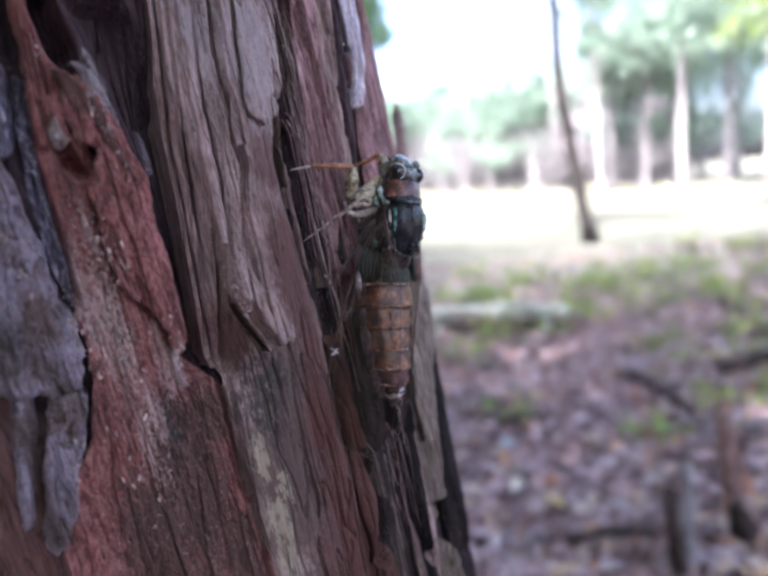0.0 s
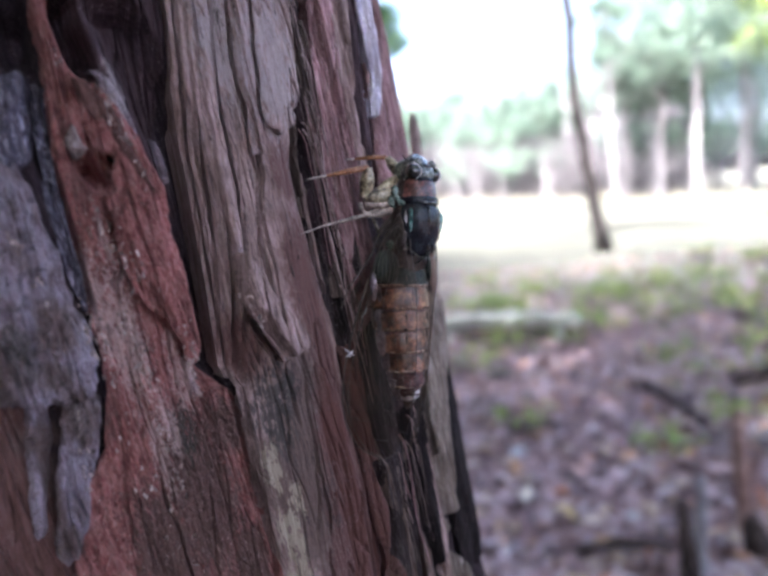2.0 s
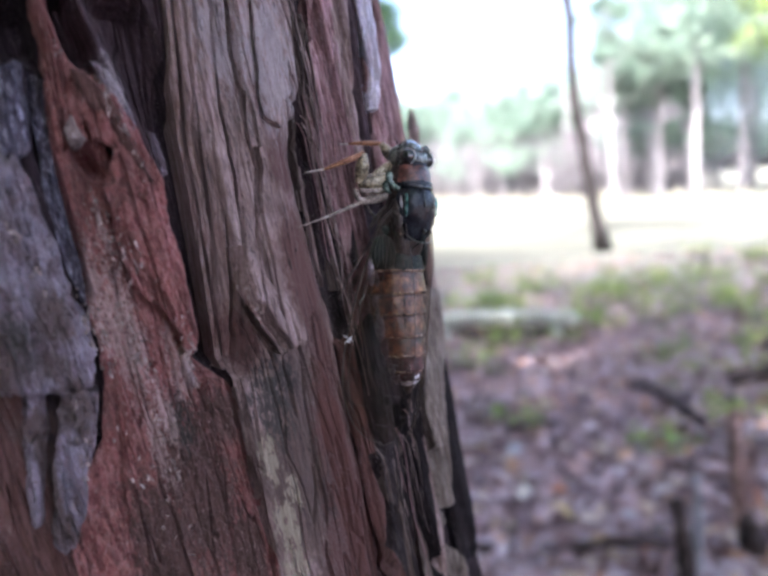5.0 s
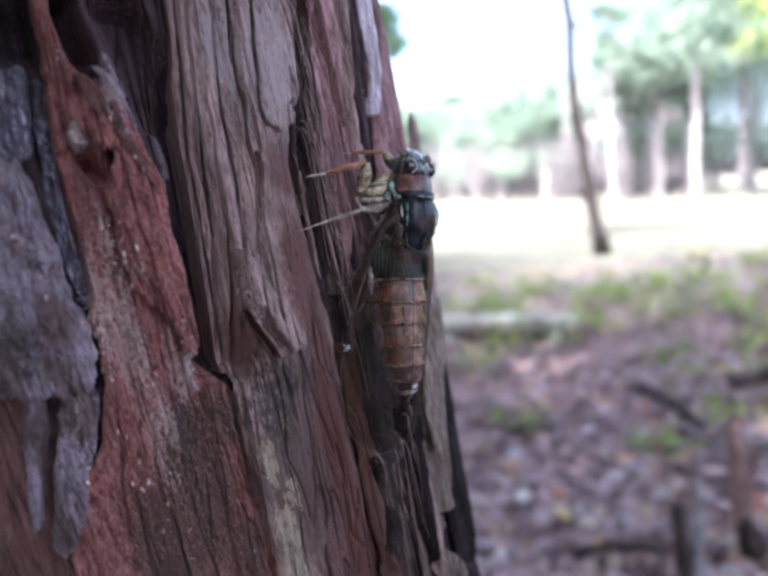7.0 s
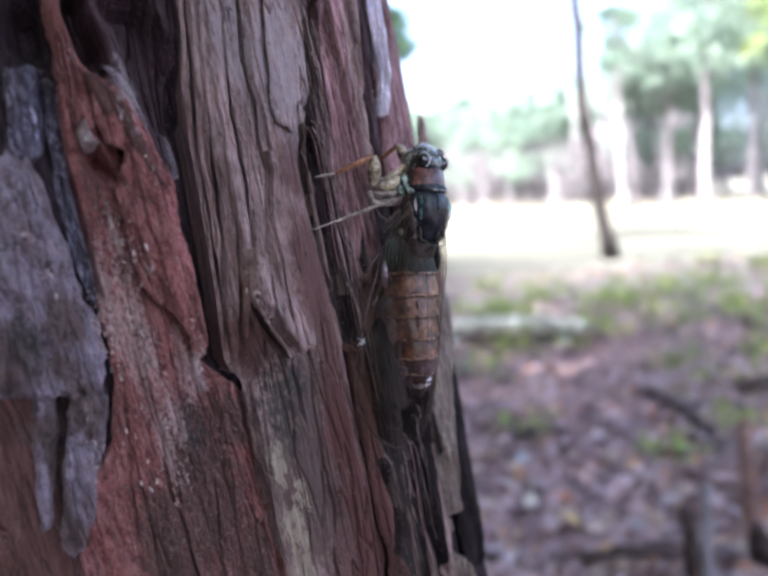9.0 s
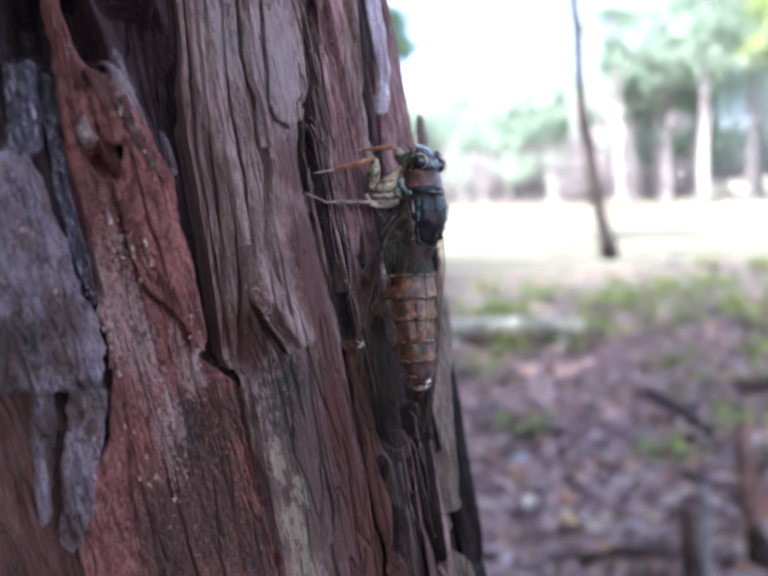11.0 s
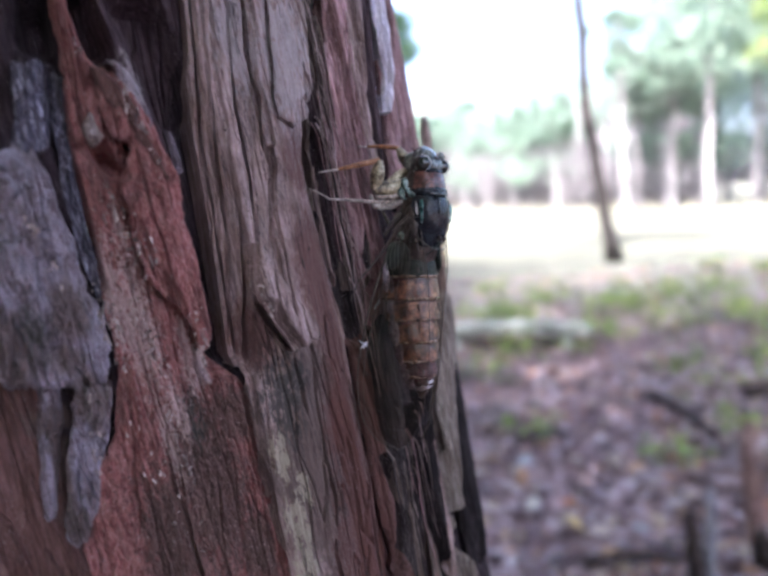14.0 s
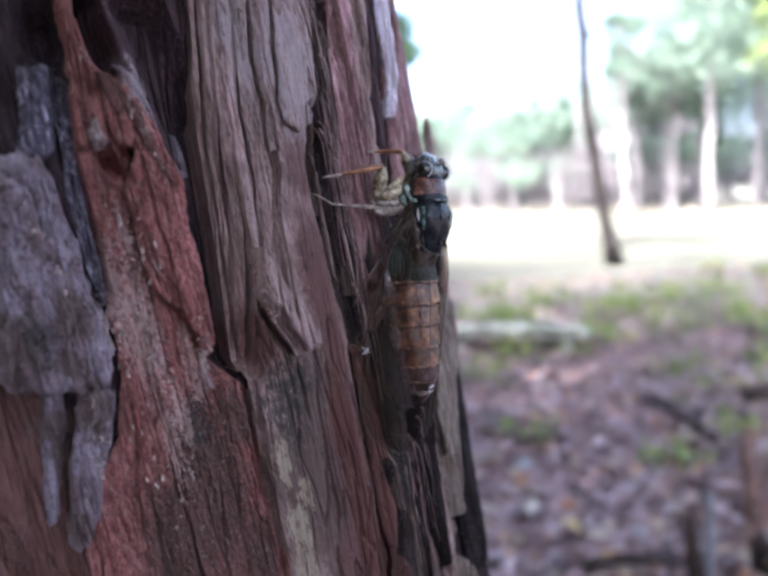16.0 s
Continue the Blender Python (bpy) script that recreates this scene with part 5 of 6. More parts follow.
copy_thing(LOOSE, pose(-1.7, 3.0, 0, 0, 0, 140))

# the dense wood that goes on behind and beside the near tree
def build_thicket():
    rng = np.random.default_rng(14)
    n = 900
    a = np.stack([rng.uniform(-15, -3.2, n), rng.uniform(-10, 18, n), 7.5 * rng.random(n) ** 0.9], -1)
    b = np.stack([rng.uniform(-15, 2.6, n), rng.uniform(-14, -5.2, n), 7.0 * rng.random(n) ** 0.9], -1)
    return crown_leaves(rng, np.concatenate([a, b]), 0.9, 22, 0.42)


tagged(part("thicket", mesh_of("thicket", *build_thicket(), GREEN)), "dense shady wood closing in behind the near tree", "woods", kind="stuff")

# the slim leaning tree at the edge of the shade
slim = make_tree([(0, 0, 0), (-0.13, 0, 0.8), (-0.31, 0, 1.87), (-0.36, 0, 3.1), (-0.3, 0.1, 6)], 0.085, 0.045, 4.0, 1.6, 7.0, 120, 26, 0.12, 43, SLIM_BARK,
                 "slim dark tree leaning at the edge of the shade")
slim.matrix_basis = pose(2.68, 8.25, 0)

# a young broad-leaved tree whose bright boughs hang in from the side, and a dark fir behind the near trunk
young = make_tree([(0, 0, 0), (0.1, 0, 5)], 0.05, 0.02, 2.9, 1.8, 5.2, 170, 26, 0.11, 47, DARK_TRUNK, "young broad-leaved tree with bright lime-green boughs", "", FRESH)
young.matrix_basis = pose(7.0, 10.4, 0)
fir = make_tree([(0, 0, 0), (0, 0, 8)], 0.1, 0.03, 5.0, 0.8, 6.6, 130, 30, 0.1, 48, DARK_TRUNK, "dark green fir standing in the clearing")
fir.matrix_basis = pose(0.2, 20.0, 0)

# the far wood beyond the clearing
FAR_LABEL = "tall pale-trunked tree across the sunlit clearing"
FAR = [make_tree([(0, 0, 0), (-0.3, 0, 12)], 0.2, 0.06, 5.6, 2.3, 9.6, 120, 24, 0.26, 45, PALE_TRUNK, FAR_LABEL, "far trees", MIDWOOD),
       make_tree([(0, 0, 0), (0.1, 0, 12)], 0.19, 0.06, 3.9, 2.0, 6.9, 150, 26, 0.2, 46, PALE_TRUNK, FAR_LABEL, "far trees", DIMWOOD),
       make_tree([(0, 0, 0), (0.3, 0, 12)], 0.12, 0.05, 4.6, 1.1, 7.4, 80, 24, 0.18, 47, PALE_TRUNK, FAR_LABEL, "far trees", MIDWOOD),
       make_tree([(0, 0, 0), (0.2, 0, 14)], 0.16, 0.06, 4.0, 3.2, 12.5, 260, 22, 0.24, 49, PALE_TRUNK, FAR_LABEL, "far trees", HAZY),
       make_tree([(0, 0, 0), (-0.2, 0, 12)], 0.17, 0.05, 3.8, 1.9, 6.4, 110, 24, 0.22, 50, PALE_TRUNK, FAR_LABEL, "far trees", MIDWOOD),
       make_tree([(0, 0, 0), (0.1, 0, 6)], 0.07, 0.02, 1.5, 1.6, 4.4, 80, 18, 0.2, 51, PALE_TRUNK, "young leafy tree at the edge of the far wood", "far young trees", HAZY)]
SPOTS = [(4.5, 65.6, 0), (6.5, 48, 4), (6.1, 59.4, 0), (9.1, 38, 4), (10.4, 28.9, 1), (11.4, 27.6, 1), (10.9, 23.4, 3), (12.4, 20.6, 3), (13.4, 25, 3), (9.0, 47, 4),
         (8.4, 24.5, 2), (13.6, 33, 3), (14.5, 31, 3), (2.6, 70, 0), (16.5, 30, 3), (8.4, 56, 4), (11, 44, 4), (15.2, 23.5, 3), (1.3, 62, 0), (7.6, 43, 4), (12.3, 36, 4),
         (7.3, 42, 5), (9.6, 38.5, 5), (11.3, 30.5, 5), (12.6, 27.5, 5), (5.6, 56, 5), (17, 31, 5), (13.6, 28.5, 5)]
rng = np.random.default_rng(9)
seen = set()
for x, y, k in SPOTS:
    m = pose(x, y, 0, 0, 0, rng.random() * 360)
    if k in seen:
        t = copy_thing(FAR[k], m)
    else:
        t = FAR[k]
        t.matrix_basis = m
        seen.add(k)


def build_far_woods():
    rng = np.random.default_rng(12)
    trunks, cents, low = [], [], []
    for k in range(620):
        f = 5.6 * rng.random()
        x, y = np.interp(f, range(8), [-1, 2, 5, 7, 9.2, 10.8, 12.2, 17]), np.interp(f, range(8), [80, 72, 62, 47, 37, 29, 23, 18])
        far = 1.03 + 0.6 * rng.random()
        x, y = x * far + rng.normal() * 0.6, y * far
        h = 0.9 + y * rng.uniform(0.1, 0.15)
        trunks.append(tube([(x, y, 0), (x + rng.normal() * 0.3, y, h)], [rng.uniform(0.06, 0.17), 0.05], 6))
        for j in range(2 if f < 4.6 else 0):
            cents.append((x + rng.normal() * 1.0, y + rng.normal() * 1.0, h * rng.uniform(0.72, 1.05)))
        for j in range(4):
            low.append((x + rng.normal() * 1.0, y + rng.normal() * 1.0, rng.random() * 0.085 * y))
    return joined(trunks), crown_leaves(rng, np.array(cents), 0.8, 12, 0.34), crown_leaves(rng, np.array(low), 0.9, 18, 0.2)


def build_brush():
    """Low pale growth added along the foot of the far wood in place of bright haze."""
    rng = np.random.default_rng(19)
    cents = []
    for k in range(420):
        f = rng.random() * 7
        x, y = np.interp(f, range(8), [-1, 2, 5, 7, 9.2, 10.8, 12.2, 17]), np.interp(f, range(8), [80, 72, 62, 47, 37, 29, 23, 18])
        far = rng.uniform(0.9, 1.04)
        h = 0.007 * y * (1.0 + 1.6 * vnoise(np.array([f * 3.1]), np.array([0.0]), 5)[0]) * rng.random()
        cents.append((x * far, y * far, h))
    return crown_leaves(rng, np.array(cents), 0.2, 12, 0.11)


# pale leaf colours stand in for the haze at the wood's foot
HAZE_BRUSH = leaf_material("bright_haze_brush", [(0.0, (0.24, 0.23, 0.17)), (0.5, (0.36, 0.35, 0.27)), (1.0, (0.46, 0.45, 0.36))], 0.3)
tagged(part("dry_brush", mesh_of("dry_brush", *build_brush(), HAZE_BRUSH)), "added pale brush standing in for bright haze along the far wood", "brush", kind="stuff")
tr, lv, lw = build_far_woods()
far_woods = tagged(new("far_woods"), "hazy wood of many thin trunks beyond the clearing", "woods", kind="stuff")
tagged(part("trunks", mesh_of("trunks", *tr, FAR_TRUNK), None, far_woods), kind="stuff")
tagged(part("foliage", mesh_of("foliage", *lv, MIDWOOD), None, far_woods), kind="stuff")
# grey leaf clumps added for the hazy shade between the trunks
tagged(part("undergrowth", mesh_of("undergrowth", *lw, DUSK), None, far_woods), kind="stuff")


# a splinter of bark that stands off the far side of the trunk
def build_splinter():
    t = np.linspace(0, 1, 40)
    base = on_trunk(9.0, -45.0, 2.0)
    top = np.array([0.0098, 0.2335, 0.929])
    pts = base + (top - base) * t[:, None]
    w = 0.0021 * np.clip(1.25 - 0.35 * t, 0, 1) * np.sqrt(np.clip((1.0 - t) / 0.10, 0.02, 1))
    v, f = tube(pts, w, 12)
    c = np.repeat(np.concatenate([pts[:1], pts, pts[-1:]]), 12, axis=0)
    d = v - c
    d[:, 1] *= 0.6
    v = c + d * (1 + 0.25 * fbm(v[:, 0] * 2500, v[:, 2] * 300, 77, 3)[:, None])
    me = mesh_of("bark_splinter", v, f, BARK["pink"])
    dress(me, v[:, 0] * 1000, v[:, 2] * 1000, v[:, 1] * 0, v[:, 1] * 0 + 60)
    return me


part("bark_splinter", build_splinter(), None, near_tree, "grey-brown upright splinter of bark")


# ---- the cicada: millimetres, head up z, belly y, its right x ----
def shell_material(name, cols, rough, scale, coat=0.3, spec=0.5, stops=(0.34, 0.52, 0.68)):
    m, nt, b = nodes_of(name, rough, spec)
    tc = nt.nodes.new("ShaderNodeTexCoord").outputs["Object"]
    n = noise_node(nt, tc, scale, 5, 0.65)
    col = ramp(nt, n, list(zip(stops, cols)))
    n2 = noise_node(nt, tc, scale * 3.2, 4, 0.7)
    col = mix(nt, 0.85, col, ramp(nt, n2, [(0.36, (0.3, 0.3, 0.3)), (0.55, (1, 1, 1)), (0.7, (1.7, 1.6, 1.5))]), "MULTIPLY")
    nt.links.new(col, b.inputs["Base Color"])
    b.inputs["Coat Weight"].default_value = coat
    b.inputs["Coat Roughness"].default_value = 0.15
    bump(nt, b, noise_node(nt, tc, scale * 5, 4, 0.6), 0.35, 0.0002)
    return m


SHELL_DARK = shell_material("glossy_blue_black_shell", [(0.009, 0.010, 0.014), (0.018, 0.020, 0.027), (0.040, 0.050, 0.056)], 0.15, 420, 0.0, 0.28)
HEAD = shell_material("speckled_grey_green_head", [(0.020, 0.023, 0.022), (0.095, 0.110, 0.100), (0.430, 0.460, 0.430)], 0.2, 520, 0.3)
FACE = shell_material("pale_grey_green_face", [(0.050, 0.060, 0.052), (0.200, 0.225, 0.190), (0.480, 0.510, 0.450)], 0.3, 560, 0.3)
SHELL_BROWN = shell_material("red_brown_shell", [(0.030, 0.012, 0.012), (0.115, 0.040, 0.033), (0.230, 0.092, 0.070)], 0.34, 420, 0.2)
SHELL_FLANK = shell_material("dark_brown_flank", [(0.020, 0.013, 0.011), (0.055, 0.036, 0.029), (0.150, 0.120, 0.098)], 0.36, 700, 0.15)
SHELL_GREEN = shell_material("blue_green_marking", [(0.030, 0.052, 0.048), (0.170, 0.265, 0.245), (0.520, 0.620, 0.590)], 0.25, 620, 0.4)
# teal that stands for the sky reflected in the glossy back plate
TEAL = shell_material("teal_sky_glint", [(0.020, 0.090, 0.090), (0.110, 0.330, 0.320), (0.560, 0.740, 0.720)], 0.16, 500, 0.6)
SHELL_OLIVE = shell_material("olive_marking", [(0.017, 0.020, 0.013), (0.052, 0.055, 0.036), (0.123, 0.123, 0.081)], 0.35, 800, 0.3)
HUMP = shell_material("dark_olive_cover", [(0.012, 0.016, 0.013), (0.024, 0.031, 0.026), (0.060, 0.072, 0.056)], 0.5, 500, 0.0, 0.2)
ABDOMEN = shell_material("orange_brown_abdomen", [(0.021, 0.010, 0.007), (0.135, 0.047, 0.025), (0.390, 0.195, 0.115)], 0.3, 340, 0.5, 0.45, (0.36, 0.5, 0.67))
ABDOMEN_LOW = shell_material("dark_red_abdomen", [(0.026, 0.011, 0.011), (0.080, 0.029, 0.030), (0.160, 0.072, 0.070)], 0.42, 320, 0.2, 0.35)
RIM = shell_material("pale_segment_rim", [(0.040, 0.022, 0.017), (0.330, 0.220, 0.165), (0.900, 0.800, 0.700)], 0.18, 420, 0.5)
WAX = shell_material("waxy_white_tip", [(0.290, 0.290, 0.304), (0.652, 0.652, 0.696), (0.870, 0.870, 0.913)], 0.6, 700, 0.0)
EYE = shell_material("glossy_black_eye", [(0.006, 0.007, 0.007), (0.014, 0.017, 0.016), (0.036, 0.032, 0.029)], 0.1, 300, 0.8)
LEG_OLIVE = shell_material("olive_yellow_leg", [(0.090, 0.068, 0.042), (0.400, 0.335, 0.215), (0.700, 0.620, 0.450)], 0.34, 480, 0.25, 0.5, (0.4, 0.52, 0.64))
LEG_ORANGE = shell_material("orange_shin", [(0.200, 0.080, 0.035), (0.400, 0.170, 0.075), (0.560, 0.320, 0.190)], 0.38, 900, 0.2)
LEG_PALE = shell_material("pale_brown_leg", [(0.120, 0.090, 0.078), (0.390, 0.320, 0.270), (0.700, 0.620, 0.560)], 0.38, 800, 0.2)
MARGIN = shell_material("mauve_grey_side_margin", [(0.087, 0.063, 0.076), (0.236, 0.186, 0.211), (0.403, 0.348, 0.383)], 0.4, 500, 0.2)
LEG_DUSK = shell_material("dull_brown_hind_leg", [(0.045, 0.033, 0.027), (0.120, 0.092, 0.077), (0.240, 0.190, 0.165)], 0.4, 800, 0.1)
VEIN = shell_material("brown_wing_vein", [(0.024, 0.017, 0.013), (0.056, 0.042, 0.032), (0.105, 0.086, 0.066)], 0.4, 500, 0.1)


def wing_material():
    m, nt, b = nodes_of("clear_brown_tinged_wing", 0.12, 0.5)
    tc = nt.nodes.new("ShaderNodeTexCoord").outputs["Object"]
    n = noise_node(nt, tc, 160, 4, 0.6)
    nt.links.new(ramp(nt, n, [(0.35, (0.06, 0.052, 0.048)), (0.65, (0.2, 0.185, 0.175))]), b.inputs["Base Color"])
    clear = nt.nodes.new("ShaderNodeBsdfTransparent")
    clear.inputs[0].default_value = (0.9, 0.86, 0.82, 1)
    film = ramp(nt, n, [(0.35, (0.02, 0.02, 0.02)), (0.7, (0.09, 0.09, 0.09))])
    mx = nt.nodes.new("ShaderNodeMixShader")
    nt.links.new(film, mx.inputs[0])
    nt.links.new(clear.outputs[0], mx.inputs[1])
    nt.links.new(b.outputs[0], mx.inputs[2])
    nt.links.new(mx.outputs[0], nt.nodes["Material Output"].inputs["Surface"])
    bump(nt, b, noise_node(nt, tc, 420, 3, 0.6), 0.5, 0.0003)
    return m


WING = wing_material()


def loft(sections, sides=48, steps=6, power=2.2, wave=0.0, seed=0):
    """Rings along z through sections (z, ridge, half width, back height, belly depth), smoothly joined."""
    s = np.array(sections, float)
    t = np.linspace(0, len(s) - 1, (len(s) - 1) * steps + 1)
    i = np.clip(np.floor(t).astype(int), 0, len(s) - 2)
    f = (t - i)[:, None]
    a, b, c, d = s[np.clip(i - 1, 0, None)], s[i], s[i + 1], s[np.clip(i + 2, None, len(s) - 1)]
    m1, m2 = (c - a) / 2, (d - b) / 2
    q = (2 * f ** 3 - 3 * f ** 2 + 1) * b + (f ** 3 - 2 * f ** 2 + f) * m1 + (-2 * f ** 3 + 3 * f ** 2) * c + (f ** 3 - f ** 2) * m2
    ang = np.arange(sides) * 2 * np.pi / sides
    cs, sn = np.cos(ang), np.sin(ang)
    sx, sy = np.sign(cs) * np.abs(cs) ** (2 / power), np.sign(sn) * np.abs(sn) ** (2 / power)
    rings = []
    for z, ridge, w, up, dn in q:
        y = np.where(sy < 0, sy * max(up, 0.01), sy * max(dn, 0.01)) - ridge
        rings.append(np.stack([sx * max(w, 0.01), y, np.full(sides, z)], -1))
    rings = [np.repeat(rings[0].mean(0)[None], sides, 0)] + rings + [np.repeat(rings[-1].mean(0)[None], sides, 0)]
    v = np.concatenate(rings)
    if wave:
        v = v + wave * fbm(v[:, :1] * 0.8 + seed, v[:, 2:] * 0.8 + v[:, 1:2] * 0.5, seed, 3)
    return v * MM, grid_faces(len(rings), sides, wrap=True)


def blob(centre, radii, turn=(0, 0, 0), seed=0, wave=0.0, rows=20, cols=28):
    """A rounded lobe: an ellipsoid with an uneven skin."""
    u = np.linspace(0, np.pi, rows)[:, None]
    a = (np.arange(cols) * 2 * np.pi / cols)[None]
    v = np.stack([np.sin(u) * np.cos(a), np.sin(u) * np.sin(a), np.cos(u) + 0 * a], -1).reshape(-1, 3)
    if wave:
        v = v * (1 + wave * fbm(v[:, 0] * 2 + seed, v[:, 2] * 2 + v[:, 1], seed, 3))[:, None]
    v = v * np.array(radii)
    r = np.array(Euler([radians(k) for k in turn]).to_matrix())
    return (v @ r.T + np.array(centre)) * MM, grid_faces(rows, cols, wrap=True)


def skin(name, vf, material, parent, label=""):
    return part(name, mesh_of(name, vf[0], vf[1], material), None, parent, label)


def curve_points(ctrl, n=24):
    """A smooth line through control points."""
    c = np.array(ctrl, float)
    t = np.linspace(0, len(c) - 1, n)
    i = np.clip(np.floor(t).astype(int), 0, len(c) - 2)
    f = (t - i)[:, None]
    a, b, d, e = c[np.clip(i - 1, 0, None)], c[i], c[i + 1], c[np.clip(i + 2, None, len(c) - 1)]
    m1, m2 = (d - a) / 2, (e - b) / 2
    return (2 * f ** 3 - 3 * f ** 2 + 1) * b + (f ** 3 - 2 * f ** 2 + f) * m1 + (-2 * f ** 3 + 3 * f ** 2) * d + (f ** 3 - f ** 2) * m2


cicada = tagged(new("cicada"), "brown and green cicada with clear wings clinging to the trunk", "insect")

# head
head = skin("head", loft([(9.2, 1.0, 3.6, 2.6, 3.0), (10.4, 1.4, 4.1, 2.9, 3.6), (12.2, 1.6, 3.9, 2.7, 3.8), (14.0, 1.3, 2.9, 1.9, 3.2), (15.2, 0.9, 1.7, 1.0, 2.2), (15.8, 0.6, 0.6, 0.4, 0.8)], wave=0.25, seed=3),
            HEAD, cicada, "speckled grey-green head")
skin("face", blob((-0.2, 2.0, 12.4), (2.7, 2.6, 2.7), (20, 0, 0), 5, 0.12), FACE, head, "pale grey-green ribbed face")
for sx in (-1, 1):
    skin("eye", blob((3.55 * sx, -2.7, 11.3), (1.75, 1.7, 1.75), (0, 0, 0), 7, 0.02), EYE, head, "round glossy black eye")
    skin("brow", blob((2.3 * sx, -3.3, 13.3), (1.2, 0.7, 1.0), (25, 20 * sx, 0), 9, 0.5), HEAD, head, "grey-green brow ridge")
    arc = np.radians(np.linspace(-70, 110, 14))[:, None]
    ring = np.array([3.55 * sx, -2.7, 11.3]) + 1.72 * (np.cos(arc) * np.array([0.6, -0.8, 0]) + np.sin(arc) * np.array([0, 0, 1.0])) + np.array([-0.48, -0.36, 0.0])
    skin("eye_ring", tube(ring * MM, 0.24 * MM * np.sin(np.linspace(0.15, 3.0, 14)), 6), WAX, head, "pale ring round the eye")
    skin("antenna", tube(np.array([(2.2 * sx, 0.2, 14.2), (2.7 * sx, 0.6, 15.0), (3.0 * sx, 1.4, 15.9)]) * MM, np.array([0.22, 0.1, 0.04]) * MM, 6), SHELL_DARK, head)
for k, (x, z) in enumerate([(-0.55, 12.7), (0.55, 12.7), (0.0, 13.5)]):
    skin("ocellus", blob((x, -4.2, z), (0.28, 0.22, 0.28)), SHELL_BROWN, head)

# thorax
thorax = skin("thorax", loft([(10.0, 0.5, 3.6, 2.6, 3.6), (7.5, 0.6, 4.4, 3.6, 4.6), (3.0, 0.4, 4.9, 4.2, 5.0), (-3.0, -0.3, 5.2, 4.2, 4.8), (-7.5, -1.2, 5.0, 3.6, 4.4), (-11.5, -2.2, 4.6, 3.0, 4.0)], wave=0.3, seed=11),
              SHELL_FLANK, cicada, "dark brown flank of the thorax")
pron = skin("pronotum", loft([(10.3, 1.0, 3.7, 2.9, 0.4), (9.3, 1.1, 4.3, 3.5, 0.5), (7.4, 1.0, 4.7, 4.0, 0.5), (5.8, 0.9, 5.0, 4.2, 0.5), (5.2, 0.9, 5.05, 4.25, 0.5)], wave=0.25, seed=13),
            SHELL_BROWN, thorax, "red-brown shield behind the head")
skin("shield_edge", loft([(10.6, 1.1, 3.6, 2.8, 0.6), (10.2, 1.15, 4.0, 3.2, 0.7), (9.7, 1.15, 4.2, 3.45, 0.7), (9.3, 1.1, 4.1, 3.3, 0.6)], wave=0.2, seed=15),
     SHELL_DARK, pron, "black front edge")
skin("shield_edge", loft([(6.3, 0.95, 4.7, 4.0, 0.6), (5.9, 1.0, 5.05, 4.32, 0.8), (5.3, 1.0, 5.2, 4.4, 0.8)], wave=0.2, seed=16),
     SHELL_DARK, pron, "black rear edge")
skin("collar", loft([(5.5, 0.9, 5.1, 4.2, 1.4), (5.1, 0.95, 5.35, 4.5, 1.6), (4.6, 0.9, 5.3, 4.45, 1.6), (4.3, 0.85, 5.0, 4.2, 1.2)], wave=0.1, seed=17), SHELL_DARK, thorax)
skin("collar_band", loft([(4.95, 1.0, 5.0, 4.56, 1.0), (4.75, 1.0, 5.05, 4.6, 1.0), (4.5, 1.0, 5.0, 4.52, 1.0)], steps=3), HEAD, thorax, "pale grey-green collar line")
meso = skin("mesonotum", loft([(4.6, 0.8, 4.7, 4.1, 0.4), (3.2, 0.9, 5.3, 4.7, 0.4), (0.5, 0.7, 5.7, 5.2, 0.5), (-2.5, 0.3, 5.6, 5.2, 0.5), (-5.0, -0.2, 4.8, 4.8, 0.5), (-6.9, -0.7, 3.6, 4.1, 0.4)], wave=0.18, seed=19),
            SHELL_DARK, thorax, "glossy black-green back plate")
